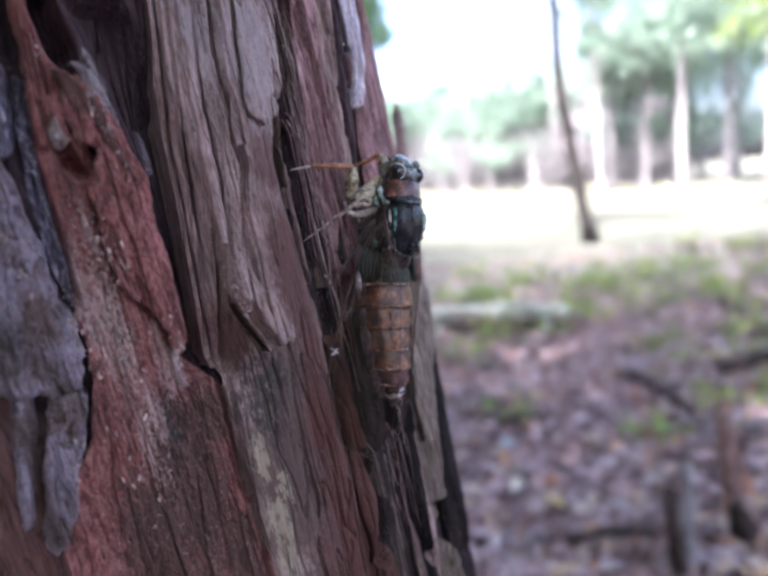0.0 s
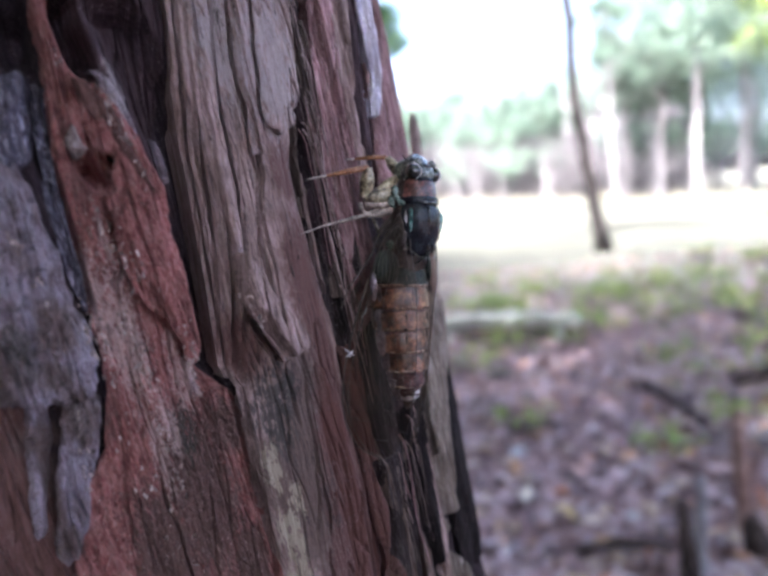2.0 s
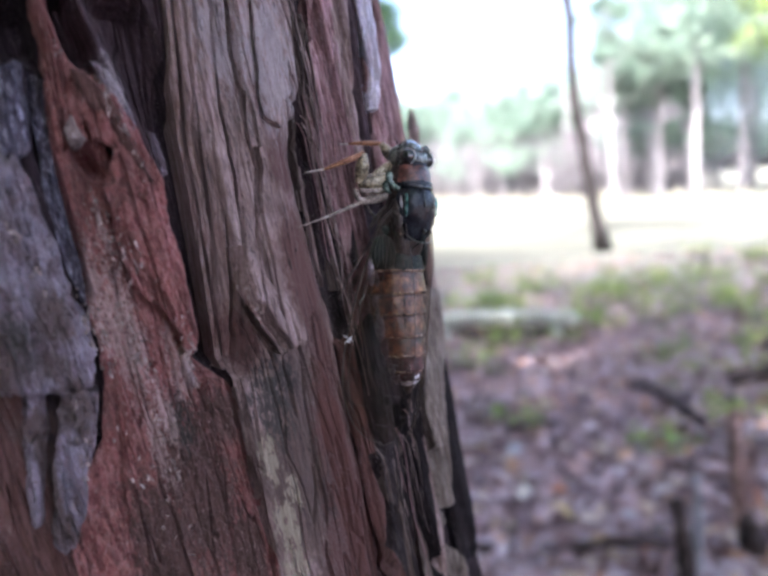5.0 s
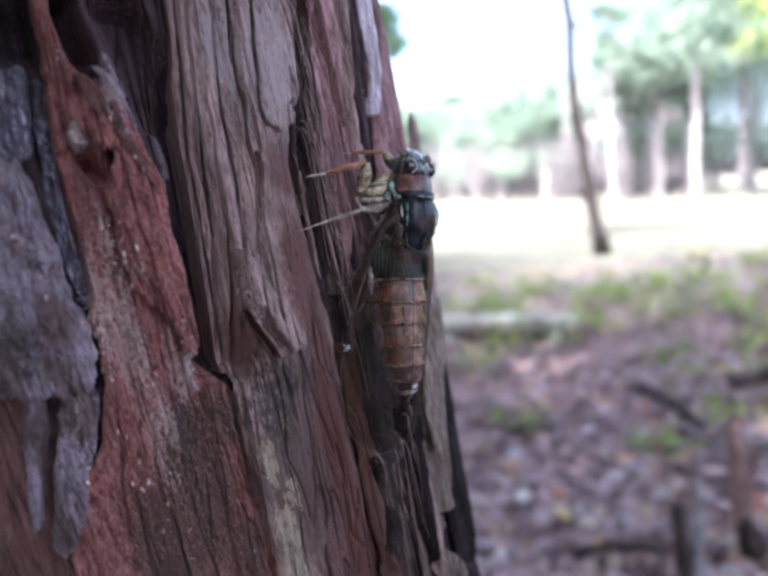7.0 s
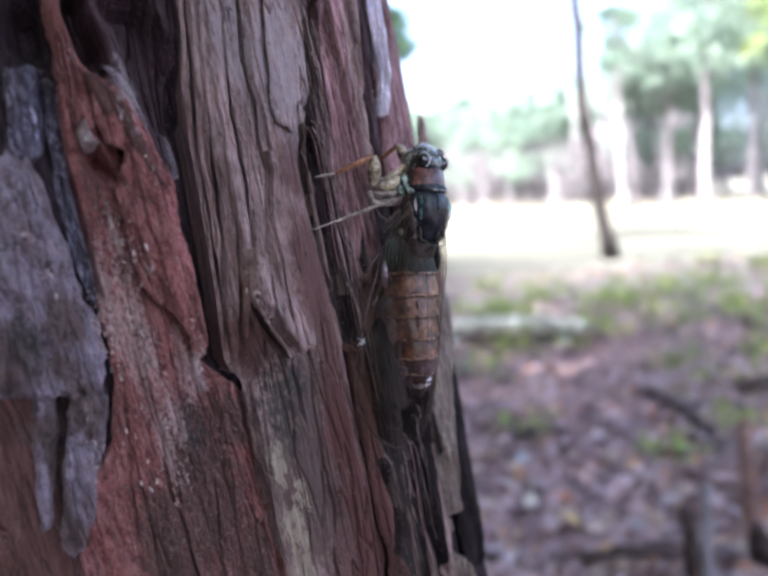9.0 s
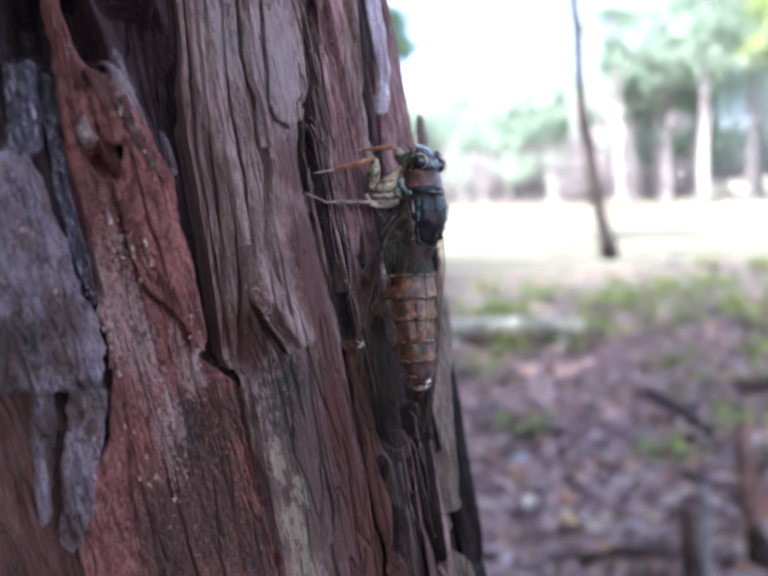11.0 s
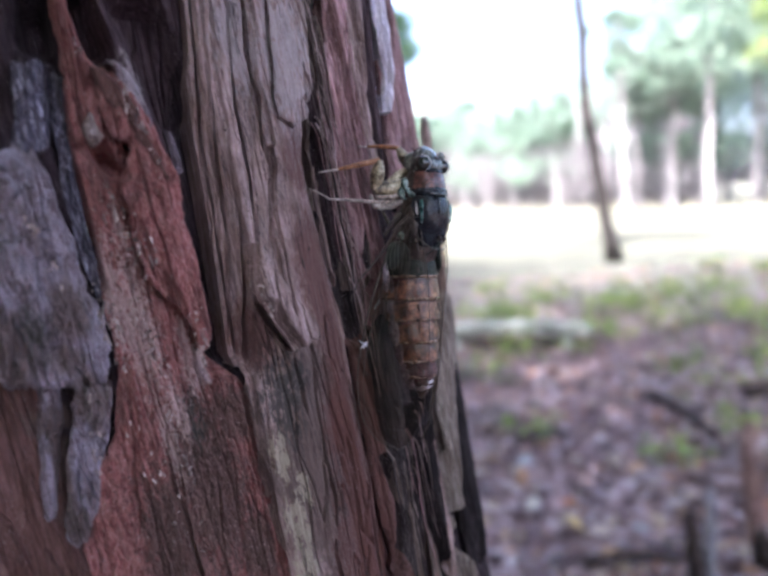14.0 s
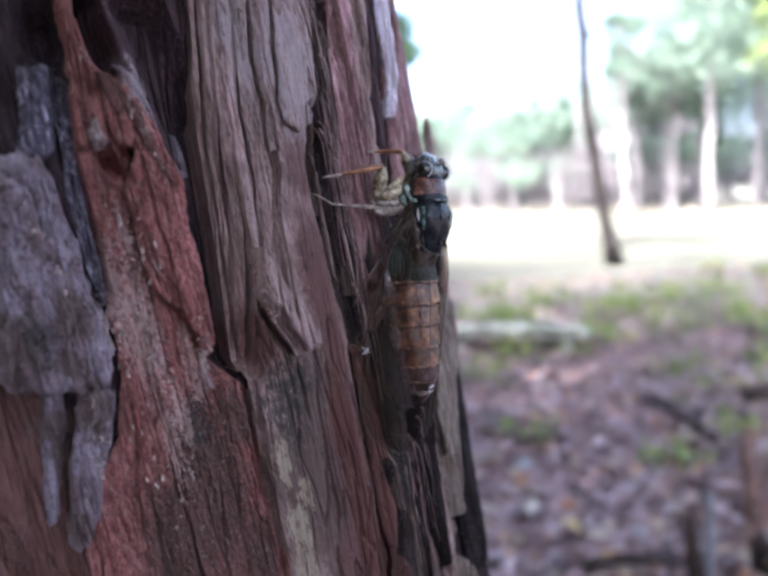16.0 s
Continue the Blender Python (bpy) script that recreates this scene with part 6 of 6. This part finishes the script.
for sx in (-1, 1):
    # sky glint down each side of the back plate, modelled and coloured in
    skin("side_marking", blob((4.6 * sx, -2.9, 0.7), (0.42, 1.5, 2.6), (8, 0, 38 * sx), 63, 0.3), TEAL, meso, "sky glint on the back plate, put in as blue-green colour")
    skin("side_marking", tube(curve_points([(5.1 * sx, -2.0, 2.9), (5.2 * sx, -2.25, 0.8), (4.95 * sx, -2.7, -1.6)], 14) * MM, 0.38 * MM * np.sin(np.linspace(0.4, 2.9, 14)), 8), WAX, meso, "white edge of the sky glint, put in as colour")
    skin("stripe", tube(curve_points([(1.5 * sx, -5.75, 3.9), (1.8 * sx, -5.95, 2.0), (1.5 * sx, -5.9, 0.2)], 14) * MM, 0.15 * MM, 6), HEAD, meso)
    skin("back_spot", blob((0.9 * sx, -5.1, -4.9), (0.4, 0.3, 0.6), (10, 0, 0), 24, 0.9), SHELL_FLANK, meso, "tan spot")
    skin("plate_rim", tube(curve_points([(4.9 * sx, -1.6, -4.4), (4.0 * sx, -3.3, -6.2), (2.2 * sx, -4.2, -7.2), (0.0, -4.5, -7.4)], 18) * MM, 0.15 * MM, 8), SHELL_OLIVE, meso, "olive lower rim")
    skin("wing_ridge", tube(curve_points([(5.75 * sx, -0.6, -1.6), (5.6 * sx, -1.2, -3.6), (4.9 * sx, -1.7, -5.6)], 12) * MM, 0.24 * MM, 8), LEG_PALE, thorax, "pale tan ridge")
    for k, (pts, r) in enumerate([([(4.0, 1.9, 8.6), (4.6, 1.3, 6.6), (4.9, 0.2, 5.0)], 0.75), ([(4.4, 2.6, 6.8), (4.9, 2.2, 5.0), (5.0, 1.0, 3.6)], 0.7), ([(4.9, 0.4, 5.2), (5.2, -0.8, 4.6), (5.2, -2.0, 4.4)], 0.5)]):
        p = curve_points(np.array(pts) * np.array([sx, 1, 1]), 16)
        rr = r * np.sin(np.linspace(0.4, 2.9, 16)) * (1 + 0.9 * fbm(np.linspace(0, 5, 16), np.zeros(16) + k, 23 + k, 3))
        v, f = tube(p * MM, rr * MM, 10)
        skin("shoulder", (v + 0.25 * MM * fbm(v * 1400, v[:, ::-1] * 1400, 29, 3), f), SHELL_GREEN, thorax, "mottled blue-green shoulder fold")
    skin("wing_hinge", blob((5.3 * sx, -0.6, -2.2), (1.0, 1.7, 3.0), (0, 0, 20 * sx), 25, 0.8), SHELL_FLANK, thorax, "dark brown wing hinge")
    skin("cross_arm", tube(curve_points([(0.0, -4.3, -6.2), (1.3 * sx, -4.0, -5.2), (2.6 * sx, -3.4, -4.6)], 10) * MM, 0.2 * MM, 8), HUMP, meso, "olive cross-shaped ridge")
    skin("cross_arm", tube(curve_points([(0.0, -4.2, -6.3), (1.2 * sx, -3.4, -7.6), (2.2 * sx, -2.4, -8.6)], 10) * MM, 0.2 * MM, 8), HUMP, meso, "olive cross-shaped ridge")
    cover = skin("drum_cover", blob((7.1 * sx, 1.7, -9.2), (1.25, 2.8, 3.8), (0, 0, -40 * sx), 27, 0.06), HUMP, thorax, "rounded dark green ribbed drum cover")
    for a in (-0.92, -0.62, -0.3, 0.0, 0.3, 0.62, 0.92):
        v = np.linspace(-0.92, 0.94, 18)
        out = 1.3 * np.sqrt(np.clip(1.02 - v ** 2 - 0.92 * a * a * (1 - v ** 2), 0.0, 1))
        lat = 2.8 * a * np.sqrt(np.clip(1 - v ** 2, 0.05, 1)) * (1 - 0.25 * v)
        pts = np.stack([(7.1 + 0.76 * out) * sx + 0.65 * lat * sx, 1.7 - 0.65 * out + 0.76 * lat, -9.2 + 3.8 * v], -1)
        skin("rib", tube(pts * MM, (0.13 if abs(a) > 0.9 else 0.075) * MM, 6), SHELL_OLIVE, cover)
    skin("side_fold", blob((9.1 * sx, 3.5, -13.4), (0.35, 0.75, 3.0), (0, 0, -40 * sx), 28, 0.25), MARGIN, thorax, "mauve side fold beside the drum cover")
    skin("hinge_knob", blob((6.1 * sx, 1.6, -4.4), (0.55, 0.7, 0.8), (0, 0, 0), 26, 0.8), SHELL_GREEN, thorax, "pale green knob at the wing root")

# abdomen: overlapping rings, the pale rim of each on top of the next
SPINE = [(-10.5, -2.6, 5.9, 4.0, 4.9), (-14.0, -3.2, 6.8, 4.6, 5.6), (-18.0, -3.3, 7.0, 4.9, 5.8), (-22.0, -3.1, 6.7, 4.9, 5.5), (-26.0, -2.7, 6.1, 4.7, 4.9),
         (-30.0, -2.1, 5.3, 4.3, 3.8), (-33.8, -1.5, 4.3, 3.6, 3.2), (-36.8, -1.0, 3.1, 2.6, 2.4), (-38.6, -0.8, 1.7, 1.6, 1.5)]
SP = np.array(SPINE)


def spine_at(z, grow=0.0):
    q = [np.interp(-z, -SP[:, 0], SP[:, k]) for k in range(1, 5)]
    return (z, q[0], q[1] + grow, q[2] + grow, q[3] + grow)


abdomen = skin("abdomen", loft(SPINE, wave=0.1, seed=31), ABDOMEN_LOW, cicada, "ringed orange-brown abdomen")
rng = np.random.default_rng(77)
EDGES = [-9.6, -13.6, -18.6, -23.3, -28.2, -32.5, -36.0, -38.2]
for k in range(7):
    z0, z1 = EDGES[k], EDGES[k + 1]
    n = [z0 + 0.25, z0 - 0.3, (z0 + z1) / 2, z1 + 0.5, z1 + 0.05]
    g = [-0.25, 0.0, 0.3, 0.46, 0.1]
    seg = skin("abdomen_segment", loft([spine_at(z, e) for z, e in zip(n, g)], wave=0.16, seed=33 + k), HUMP if k < 1 else ABDOMEN if k < 5 else ABDOMEN_LOW, abdomen)
    if k < 6:
        skin("segment_rim", loft([spine_at(z1 + 0.75, 0.2), spine_at(z1 + 0.55, 0.5), spine_at(z1 + 0.12, 0.42), spine_at(z1, 0.1)], steps=3, wave=0.14, seed=53 + k), RIM, abdomen, "pale rim of an abdomen ring")
    # dark streaks down the back and a pale plate along each side
    q = spine_at((z0 + z1) / 2)
    half = (z0 - z1) / 2
    for sx in (-1, 1):
        for u, w in ((0.55 + 0.08 * math.sin(3 * k), 0.22), (0.88, 0.28)):
            if (k + int(10 * u)) % 3 == 0:
                continue
            y = -q[1] - (q[3] + 0.2) * (1 - u ** 2.2) ** (1 / 2.2)
            skin("back_streak", blob((u * (q[2] + 0.2) * sx, y, (z0 + z1) / 2 + 0.5 * math.sin(5 * k + 9 * u)), (w, 0.24, half * rng.uniform(0.35, 0.6)), (0, 0, 40 * u * sx), 70 + 3 * k, 1.3, 14, 20), SHELL_FLANK, abdomen)
        skin("side_plate", blob(((q[2] - 0.05) * sx, -q[1] + 0.8, (z0 + z1) / 2), (0.55, 1.3, half * 1.12), (0, 0, 8 * sx), 90 + k, 0.7, 14, 18), MARGIN, abdomen, "mauve-grey side plate")
skin("tail_tip", loft([(-36.2, -1.0, 2.8, 2.6, 2.4), (-36.9, -0.9, 2.9, 2.7, 2.4), (-38.0, -0.8, 2.4, 2.3, 2.0), (-38.9, -0.9, 1.5, 1.4, 1.2)], wave=0.2, seed=61), WAX, abdomen, "waxy white tail tip")
skin("tail_point", loft([(-38.2, -0.8, 1.7, 1.6, 1.5), (-39.4, -0.8, 1.3, 1.3, 1.1), (-41.2, -0.9, 0.3, 0.3, 0.3)], wave=0.3, seed=62), SHELL_FLANK, abdomen, "dark tail point")


# wings: a clear sheet from its hinge, with the veins as thin rods upon it
COSTA = [(-5.4, -0.6, 0.5), (-7.6, 2.0, -3.0), (-8.7, 4.0, -9.5), (-10.9, 6.0, -18.0), (-12.9, 7.2, -27.0), (-14.0, 7.8, -34.5), (-13.4, 7.6, -42.5), (-10.0, 6.4, -48.8), (-4.6, 4.4, -52.2)]
INNER = [(-4.6, -2.8, -3.0), (-4.6, -3.4, -7.5), (-3.9, -3.9, -12.0), (-3.0, -3.6, -18.0), (-2.2, -3.1, -25.0), (-1.6, -2.4, -32.0), (-1.2, -1.2, -39.5), (-1.2, 0.6, -46.5), (-2.6, 3.2, -51.6)]


def wing_point(s, u, sx):
    """s from hinge to tip, u from the leading to the inner edge; bulges outward between."""
    a, b = curve_points(COSTA, 121), curve_points(INNER, 121)
    k = np.clip(np.asarray(s) * 120, 0, 120)
    i = np.clip(np.floor(k).astype(int), 0, 119)
    f = (k - i)[..., None]
    pa, pb = a[i] * (1 - f) + a[i + 1] * f, b[i] * (1 - f) + b[i + 1] * f
    u = np.asarray(u)[..., None]
    p = pa * (1 - u) + pb * u
    out = np.array([-0.76, -0.65, 0.0])
    belly = np.sin(np.pi * u) * np.sin(np.pi * np.clip(np.asarray(s), 0.02, 1))[..., None] ** 0.5
    p = p + out * 1.3 * belly
    p = p + out * (0.16 * fbm(np.asarray(s) * 16, np.asarray(u[..., 0]) * 7, 91, 2))[..., None]
    p[..., 0] *= -sx
    return p


VEIN_RUNS = [  # across at the hinge, across at the tip, start and end along the wing
    (0.07, 0.12, 0.03, 0.97), (0.18, 0.36, 0.04, 0.95), (0.34, 0.6, 0.05, 0.92), (0.52, 0.82, 0.06, 0.86), (0.8, 0.93, 0.06, 0.4)]


def build_wing(sx):
    s, u = np.meshgrid(np.linspace(0, 1, 90), np.linspace(0, 1, 30), indexing="ij")
    top = wing_point(s, u, sx).reshape(-1, 3)
    off = np.array([0.76 * sx, 0.65, 0.0]) * -0.05
    f = grid_faces(90, 30)
    v = np.concatenate([top, top + off])
    w = skin("wing", (v * MM, np.concatenate([f, f[:, ::-1] + len(top)])), WING, cicada, "clear brown-tinged veined wing")
    t = np.linspace(0, 1, 60)
    skin("leading_edge", tube(wing_point(t, 0 * t, sx) * MM, (0.4 - 0.3 * np.sqrt(t)) * MM, 8), VEIN, w, "brown leading edge")
    skin("inner_edge", tube(wing_point(t, 0 * t + 1, sx) * MM, (0.11 - 0.05 * t) * MM, 6), VEIN, w)
    skin("vein", tube(wing_point(0 * t[:20] + 1, np.linspace(0, 1, 20), sx) * MM, 0.1 * MM, 6), VEIN, w)
    for k, (u0, u1, s0, s1) in enumerate(VEIN_RUNS):
        q = np.linspace(0, 1, 40)
        uu = u0 + (u1 - u0) * q + 0.03 * np.sin(q * 6 + k)
        skin("vein", tube(wing_point(s0 + (s1 - s0) * q, uu, sx) * MM, ((0.16 if k == 0 else 0.06) * (1 - 0.65 * q)) * MM, 6), VEIN, w)
    for sc in (0.62, 0.74, 0.85):
        for k in range(4):
            def across(j):
                u0, u1, s0, s1 = VEIN_RUNS[j]
                q = (sc - s0) / (s1 - s0)
                return u0 + (u1 - u0) * q + 0.03 * math.sin(q * 6 + j)
            if (k + int(sc * 100)) % 2:
                continue
            q = np.linspace(0, 1, 8)
            skin("cross_vein", tube(wing_point(sc + 0.03 * q, across(k) + (across(k + 1) - across(k)) * q, sx) * MM, 0.06 * MM, 5), VEIN, w)
    return w


for sx in (-1, 1):
    w = build_wing(sx)
    for x, y, z, n in [(-9.1, 6.4, -19.4, 2), (-12.9, 7.2, -28.3, 3)]:
        for k in range(n):
            skin("wax_fleck", blob(((-x + 0.8) * sx, y - 1.0, z + 0.3 * k), (0.2, 0.2, 1.1), (30, (60 - 95 * k) * sx if n > 2 else -16 * sx, 0), 5 + k, 0.6, 10, 12), WAX, w, "white waxy fleck")

CICADA_ROWS = [
    (0.0, pose(0.00414, 0.14744, 0.89170, -0.995, 9.788, 50.853)),
    (0.5, pose(0.00496, 0.14753, 0.89180, -0.271, 8.999, 50.482)),
    (1.0, pose(0.00381, 0.14759, 0.89370, -1.542, 8.564, 50.309)),
    (1.5, pose(0.00399, 0.14789, 0.89470, -1.834, 7.909, 50.958)),
    (2.0, pose(0.00435, 0.14724, 0.89392, -0.856, 8.587, 50.227)),
    (2.5, pose(0.00439, 0.14746, 0.89445, -1.572, 9.692, 50.536)),
    (3.0, pose(0.00363, 0.14717, 0.89487, -1.305, 8.767, 50.546)),
    (3.5, pose(0.00378, 0.14790, 0.89547, -1.854, 7.735, 50.065)),
    (4.0, pose(0.00399, 0.14780, 0.89643, -2.695, 7.867, 51.329)),
    (6.5, pose(0.00392, 0.14695, 0.89480, -2.045, 8.365, 50.579)),
    (7.0, pose(0.00396, 0.14705, 0.89478, -2.078, 8.578, 50.369)),
    (7.5, pose(0.00392, 0.14721, 0.89470, -1.950, 8.292, 50.551)),
    (8.0, pose(0.00410, 0.14711, 0.89400, -2.369, 8.625, 50.924)),
    (8.5, pose(0.00400, 0.14705, 0.89471, -1.740, 7.417, 51.095)),
    (9.0, pose(0.00489, 0.14794, 0.89619, -2.068, 8.021, 51.643)),
    (11.5, pose(0.00448, 0.14740, 0.89468, -2.648, 7.397, 52.066)),
    (12.0, pose(0.00445, 0.14729, 0.89427, -2.174, 7.777, 51.663)),
    (12.5, pose(0.00441, 0.14742, 0.89450, -1.802, 7.059, 52.320)),
    (13.0, pose(0.00441, 0.14746, 0.89441, -1.714, 7.376, 52.622)),
    (13.5, pose(0.00435, 0.14756, 0.89463, -1.544, 6.800, 52.546)),
    (14.0, pose(0.00439, 0.14765, 0.89466, -1.643, 6.741, 51.944)),
    (14.5, pose(0.00431, 0.14793, 0.89452, -1.214, 6.532, 52.951)),
    (15.0, pose(0.00427, 0.14806, 0.89464, -1.254, 6.424, 52.622)),
    (15.5, pose(0.00406, 0.14805, 0.89464, -0.687, 5.606, 53.153)),
    (16.0, pose(0.00389, 0.14814, 0.89457, -1.358, 6.098, 53.601)),
]
cicada.matrix_basis = CICADA_ROWS[10][1]


# legs: a thigh and a shin that bend between the body and a foot that keeps its hold on the bark
def bone(name, length, r0, r1, bulge, material, label=""):
    t = np.linspace(0, 1, 14)
    r = r0 + (r1 - r0) * t + bulge * np.sin(np.pi * t) ** 1.3
    pts = np.stack([0.03 * length * np.sin(np.pi * t), 0 * t, t * length], -1)
    ob = skin(name, tube(pts * MM, r * MM, 10), material, cicada, label)
    return ob


def spikes(ob, length, count, size, material):
    for k in range(count):
        z = length * (0.3 + 0.6 * k / max(1, count - 1))
        skin("spine", tube(np.array([(0.2, 0, z), (0.2 + size * 0.7, 0.1, z + size * 0.7)]) * MM, np.array([0.16, 0.03]) * MM, 5), material, ob)


def aim(a, b, side):
    z = (b - a).normalized()
    y = z.cross(side).normalized()
    x = y.cross(z)
    m = Matrix((x, y, z)).transposed().to_4x4()
    m.translation = a * MM
    return m


LEGS = []  # thigh, shin, foot, root, knee, rows of (seconds, ankle, toe)


def add_leg(root, knee, ankle, toe, thick, thigh_mat, shin_mat, shoe_mat, teeth, moves=()):
    root, knee, ankle, toe = (Vector(v) for v in (root, knee, ankle, toe))
    l1, l2, l3 = (knee - root).length, (ankle - knee).length, (toe - ankle).length
    th = bone("thigh", l1, thick * 0.6, thick * 0.55, thick * 0.5, thigh_mat)
    if teeth:
        spikes(th, l1, 3, 1.0, thigh_mat)
    sh = bone("shin", l2, thick * 0.42, thick * 0.22, thick * 0.1, shin_mat)
    spikes(sh, l2, 4, 0.5, shin_mat)
    ft = bone("foot", l3, thick * 0.2, thick * 0.13, 0.02, shoe_mat)
    for sx in (-1, 1):
        skin("claw", tube(np.array([(0, 0, l3), (0.25 * sx, -0.25, l3 + 0.45), (0.3 * sx, 0.3, l3 + 0.7)]) * MM, np.array([0.1, 0.08, 0.02]) * MM, 5), VEIN, ft)
    LEGS.append((th, sh, ft, root, knee, l1, l2, ankle, toe, moves))


def hip(pts, r0, r1, bulge, material, label=""):
    t = np.linspace(0, 1, 16)
    skin("hip", tube(curve_points(pts, 16) * MM, (r0 + (r1 - r0) * t + bulge * np.sin(np.pi * t)) * MM, 12), material, cicada, label)


hip([(-0.5, 3.0, 11.4), (-3.2, 4.1, 9.5), (-6.0, 5.3, 7.6)], 0.55, 0.5, 0.55, LEG_OLIVE, "olive-yellow hip of the foreleg")
hip([(-1.6, 3.2, 9.8), (-4.0, 4.5, 8.4), (-7.2, 6.2, 7.4)], 0.4, 0.4, 0.35, LEG_PALE)
hip([(-2.6, 2.4, 4.3), (-5.2, 4.0, 2.9), (-7.6, 5.6, 2.1)], 1.0, 0.65, 0.2, LEG_PALE, "pale mottled hip of the middle leg")
hip([(-3.4, 2.6, 5.4), (-5.4, 4.0, 4.3), (-8.8, 6.5, 4.4)], 0.6, 0.4, 0.3, LEG_PALE)
hip([(-7.6, 5.6, 2.1), (-9.1, 6.7, 2.6), (-9.6, 7.2, 4.8)], 0.65, 0.4, 0.1, LEG_PALE)
hip([(-4.0, 3.0, 0.8), (-5.6, 4.6, -1.8), (-6.6, 5.8, -4.0)], 0.6, 0.35, 0.15, LEG_DUSK)
skin("hip", tube(curve_points([(-2.4, 2.4, 7.4), (-5.6, 4.2, 6.5), (-9.28, 6.39, 5.92)], 12) * MM, np.array([1.2, 1.3, 1.4, 1.5, 1.55, 1.6, 1.6, 1.55, 1.45, 1.3, 1.15, 1.0]) * MM, 12), LEG_OLIVE, cicada, "thick olive hip of the foreleg")
add_leg((-9.28, 6.39, 5.92), (-9.13, 4.66, 12.17), (-16.51, 9.9, 9.39), (-22.2, 9.8, 7.9), 1.5, LEG_OLIVE, LEG_ORANGE, LEG_PALE, True)
skin("hip", tube(curve_points([(2.0, 3.0, 9.0), (1.0, 3.4, 10.2), (-0.4, 3.6, 11.4)], 8) * MM, 0.9 * MM, 10), LEG_OLIVE, cicada)
add_leg((-0.4, 3.6, 11.4), (-2.4, 4.6, 15.9), (-5.9, 11.0, 15.5), (-8.9, 10.8, 14.9), 1.2, LEG_OLIVE, LEG_ORANGE, LEG_PALE, True,
        [(t, (x, y, z), (x - 3.0, y - 0.2, z - 0.5)) for t, x, y, z in [(0.0, -3.0, 9.5, 11.0), (0.5, -4.2, 9.3, 15.0), (1.0, -4.2, 11.0, 14.5), (1.5, -7.9, 6.8, 16.5), (2.0, -6.6, 10.8, 14.5), (3.0, -6.6, 10.8, 15.2), (4.0, -8.6, 10.6, 16.6),
                                                                       (6.5, -6.8, 10.9, 15.6), (8.0, -8.4, 10.6, 14.6), (9.0, -2.6, 11.0, 14.0), (11.5, -6.4, 11.0, 15.8), (12.5, -5.8, 11.0, 15.9), (14.5, -6.2, 11.0, 16.4), (16.0, -4.6, 11.2, 16.5)]])
skin("hip", tube(curve_points([(-1.2, 3.6, 4.2), (-2.6, 4.6, 3.8), (-4.0, 5.2, 3.4)], 8) * MM, 1.2 * MM, 10), SHELL_GREEN, cicada, "pale mottled hip")
add_leg((-3.2, 4.6, 3.4), (-7.63, 5.98, 2.5), (-19.0, 9.6, -1.71), (-24.4, 9.7, -3.6), 1.0, LEG_PALE, LEG_PALE, LEG_PALE, False,
        [(0.0, (-14.18, 9.6, -3.87), (-18.11, 9.4, -5.99)), (1.0, (-14.6, 9.6, -3.7), (-18.6, 9.4, -5.7)), (1.5, (-19.0, 9.6, -1.71), (-24.4, 9.7, -3.6)), (9.0, (-19.0, 9.6, -1.71), (-24.4, 9.7, -3.6)),
         (11.5, (-20.4, 9.7, 2.6), (-24.6, 9.9, 4.2)), (16.0, (-20.4, 9.7, 2.6), (-24.6, 9.9, 4.2))])
add_leg((-2.05, 4.4, -2.11), (-4.6, 6.9, -5.0), (-11.0, 9.0, -14.6), (-13.2, 8.8, -18.5), 0.7, LEG_DUSK, LEG_DUSK, LEG_DUSK, False)
add_leg((0.27, 5.2, 3.23), (-0.93, 8.6, -1.98), (-0.5, 11.0, 1.91), (-1.9, 11.0, 3.51), 0.9, LEG_PALE, LEG_OLIVE, LEG_PALE, False)


def motions():
    """Keys the cicada's body and bends its legs so that the feet keep their hold on the bark."""
    rest = CICADA_ROWS[10][1]
    walk(cicada, CICADA_ROWS)
    for th, sh, ft, root, knee, l1, l2, ankle, toe, moves in LEGS:
        rows = ([], [], [])
        for t, body in CICADA_ROWS:
            a, b = ankle, toe
            for (t0, a0, b0), (t1, a1, b1) in zip(moves, moves[1:]):
                if t0 <= t <= t1:
                    k = (t - t0) / (t1 - t0)
                    a, b = Vector(a0).lerp(Vector(a1), k), Vector(b0).lerp(Vector(b1), k)
            to_body = body.inverted() @ rest
            a, b = (to_body @ (a * MM)) / MM, (to_body @ (b * MM)) / MM
            way = a - root
            d = min(max(way.length, abs(l1 - l2) + 0.01), l1 + l2 - 0.01)
            way.normalize()
            bend = (knee - root) - way * (knee - root).dot(way)
            bend.normalize()
            c = (l1 * l1 - l2 * l2 + d * d) / (2 * d)
            k = root + way * c + bend * math.sqrt(max(l1 * l1 - c * c, 0.0))
            end = k + (a - k).normalized() * l2
            side = Vector((0.3, -1.0, 0.2))
            for row, m in zip(rows, (aim(root, k, side), aim(k, end, side), aim(end, b, side))):
                row.append((t, m))
        for ob, row in zip((th, sh, ft), rows):
            walk(ob, row)


motions()
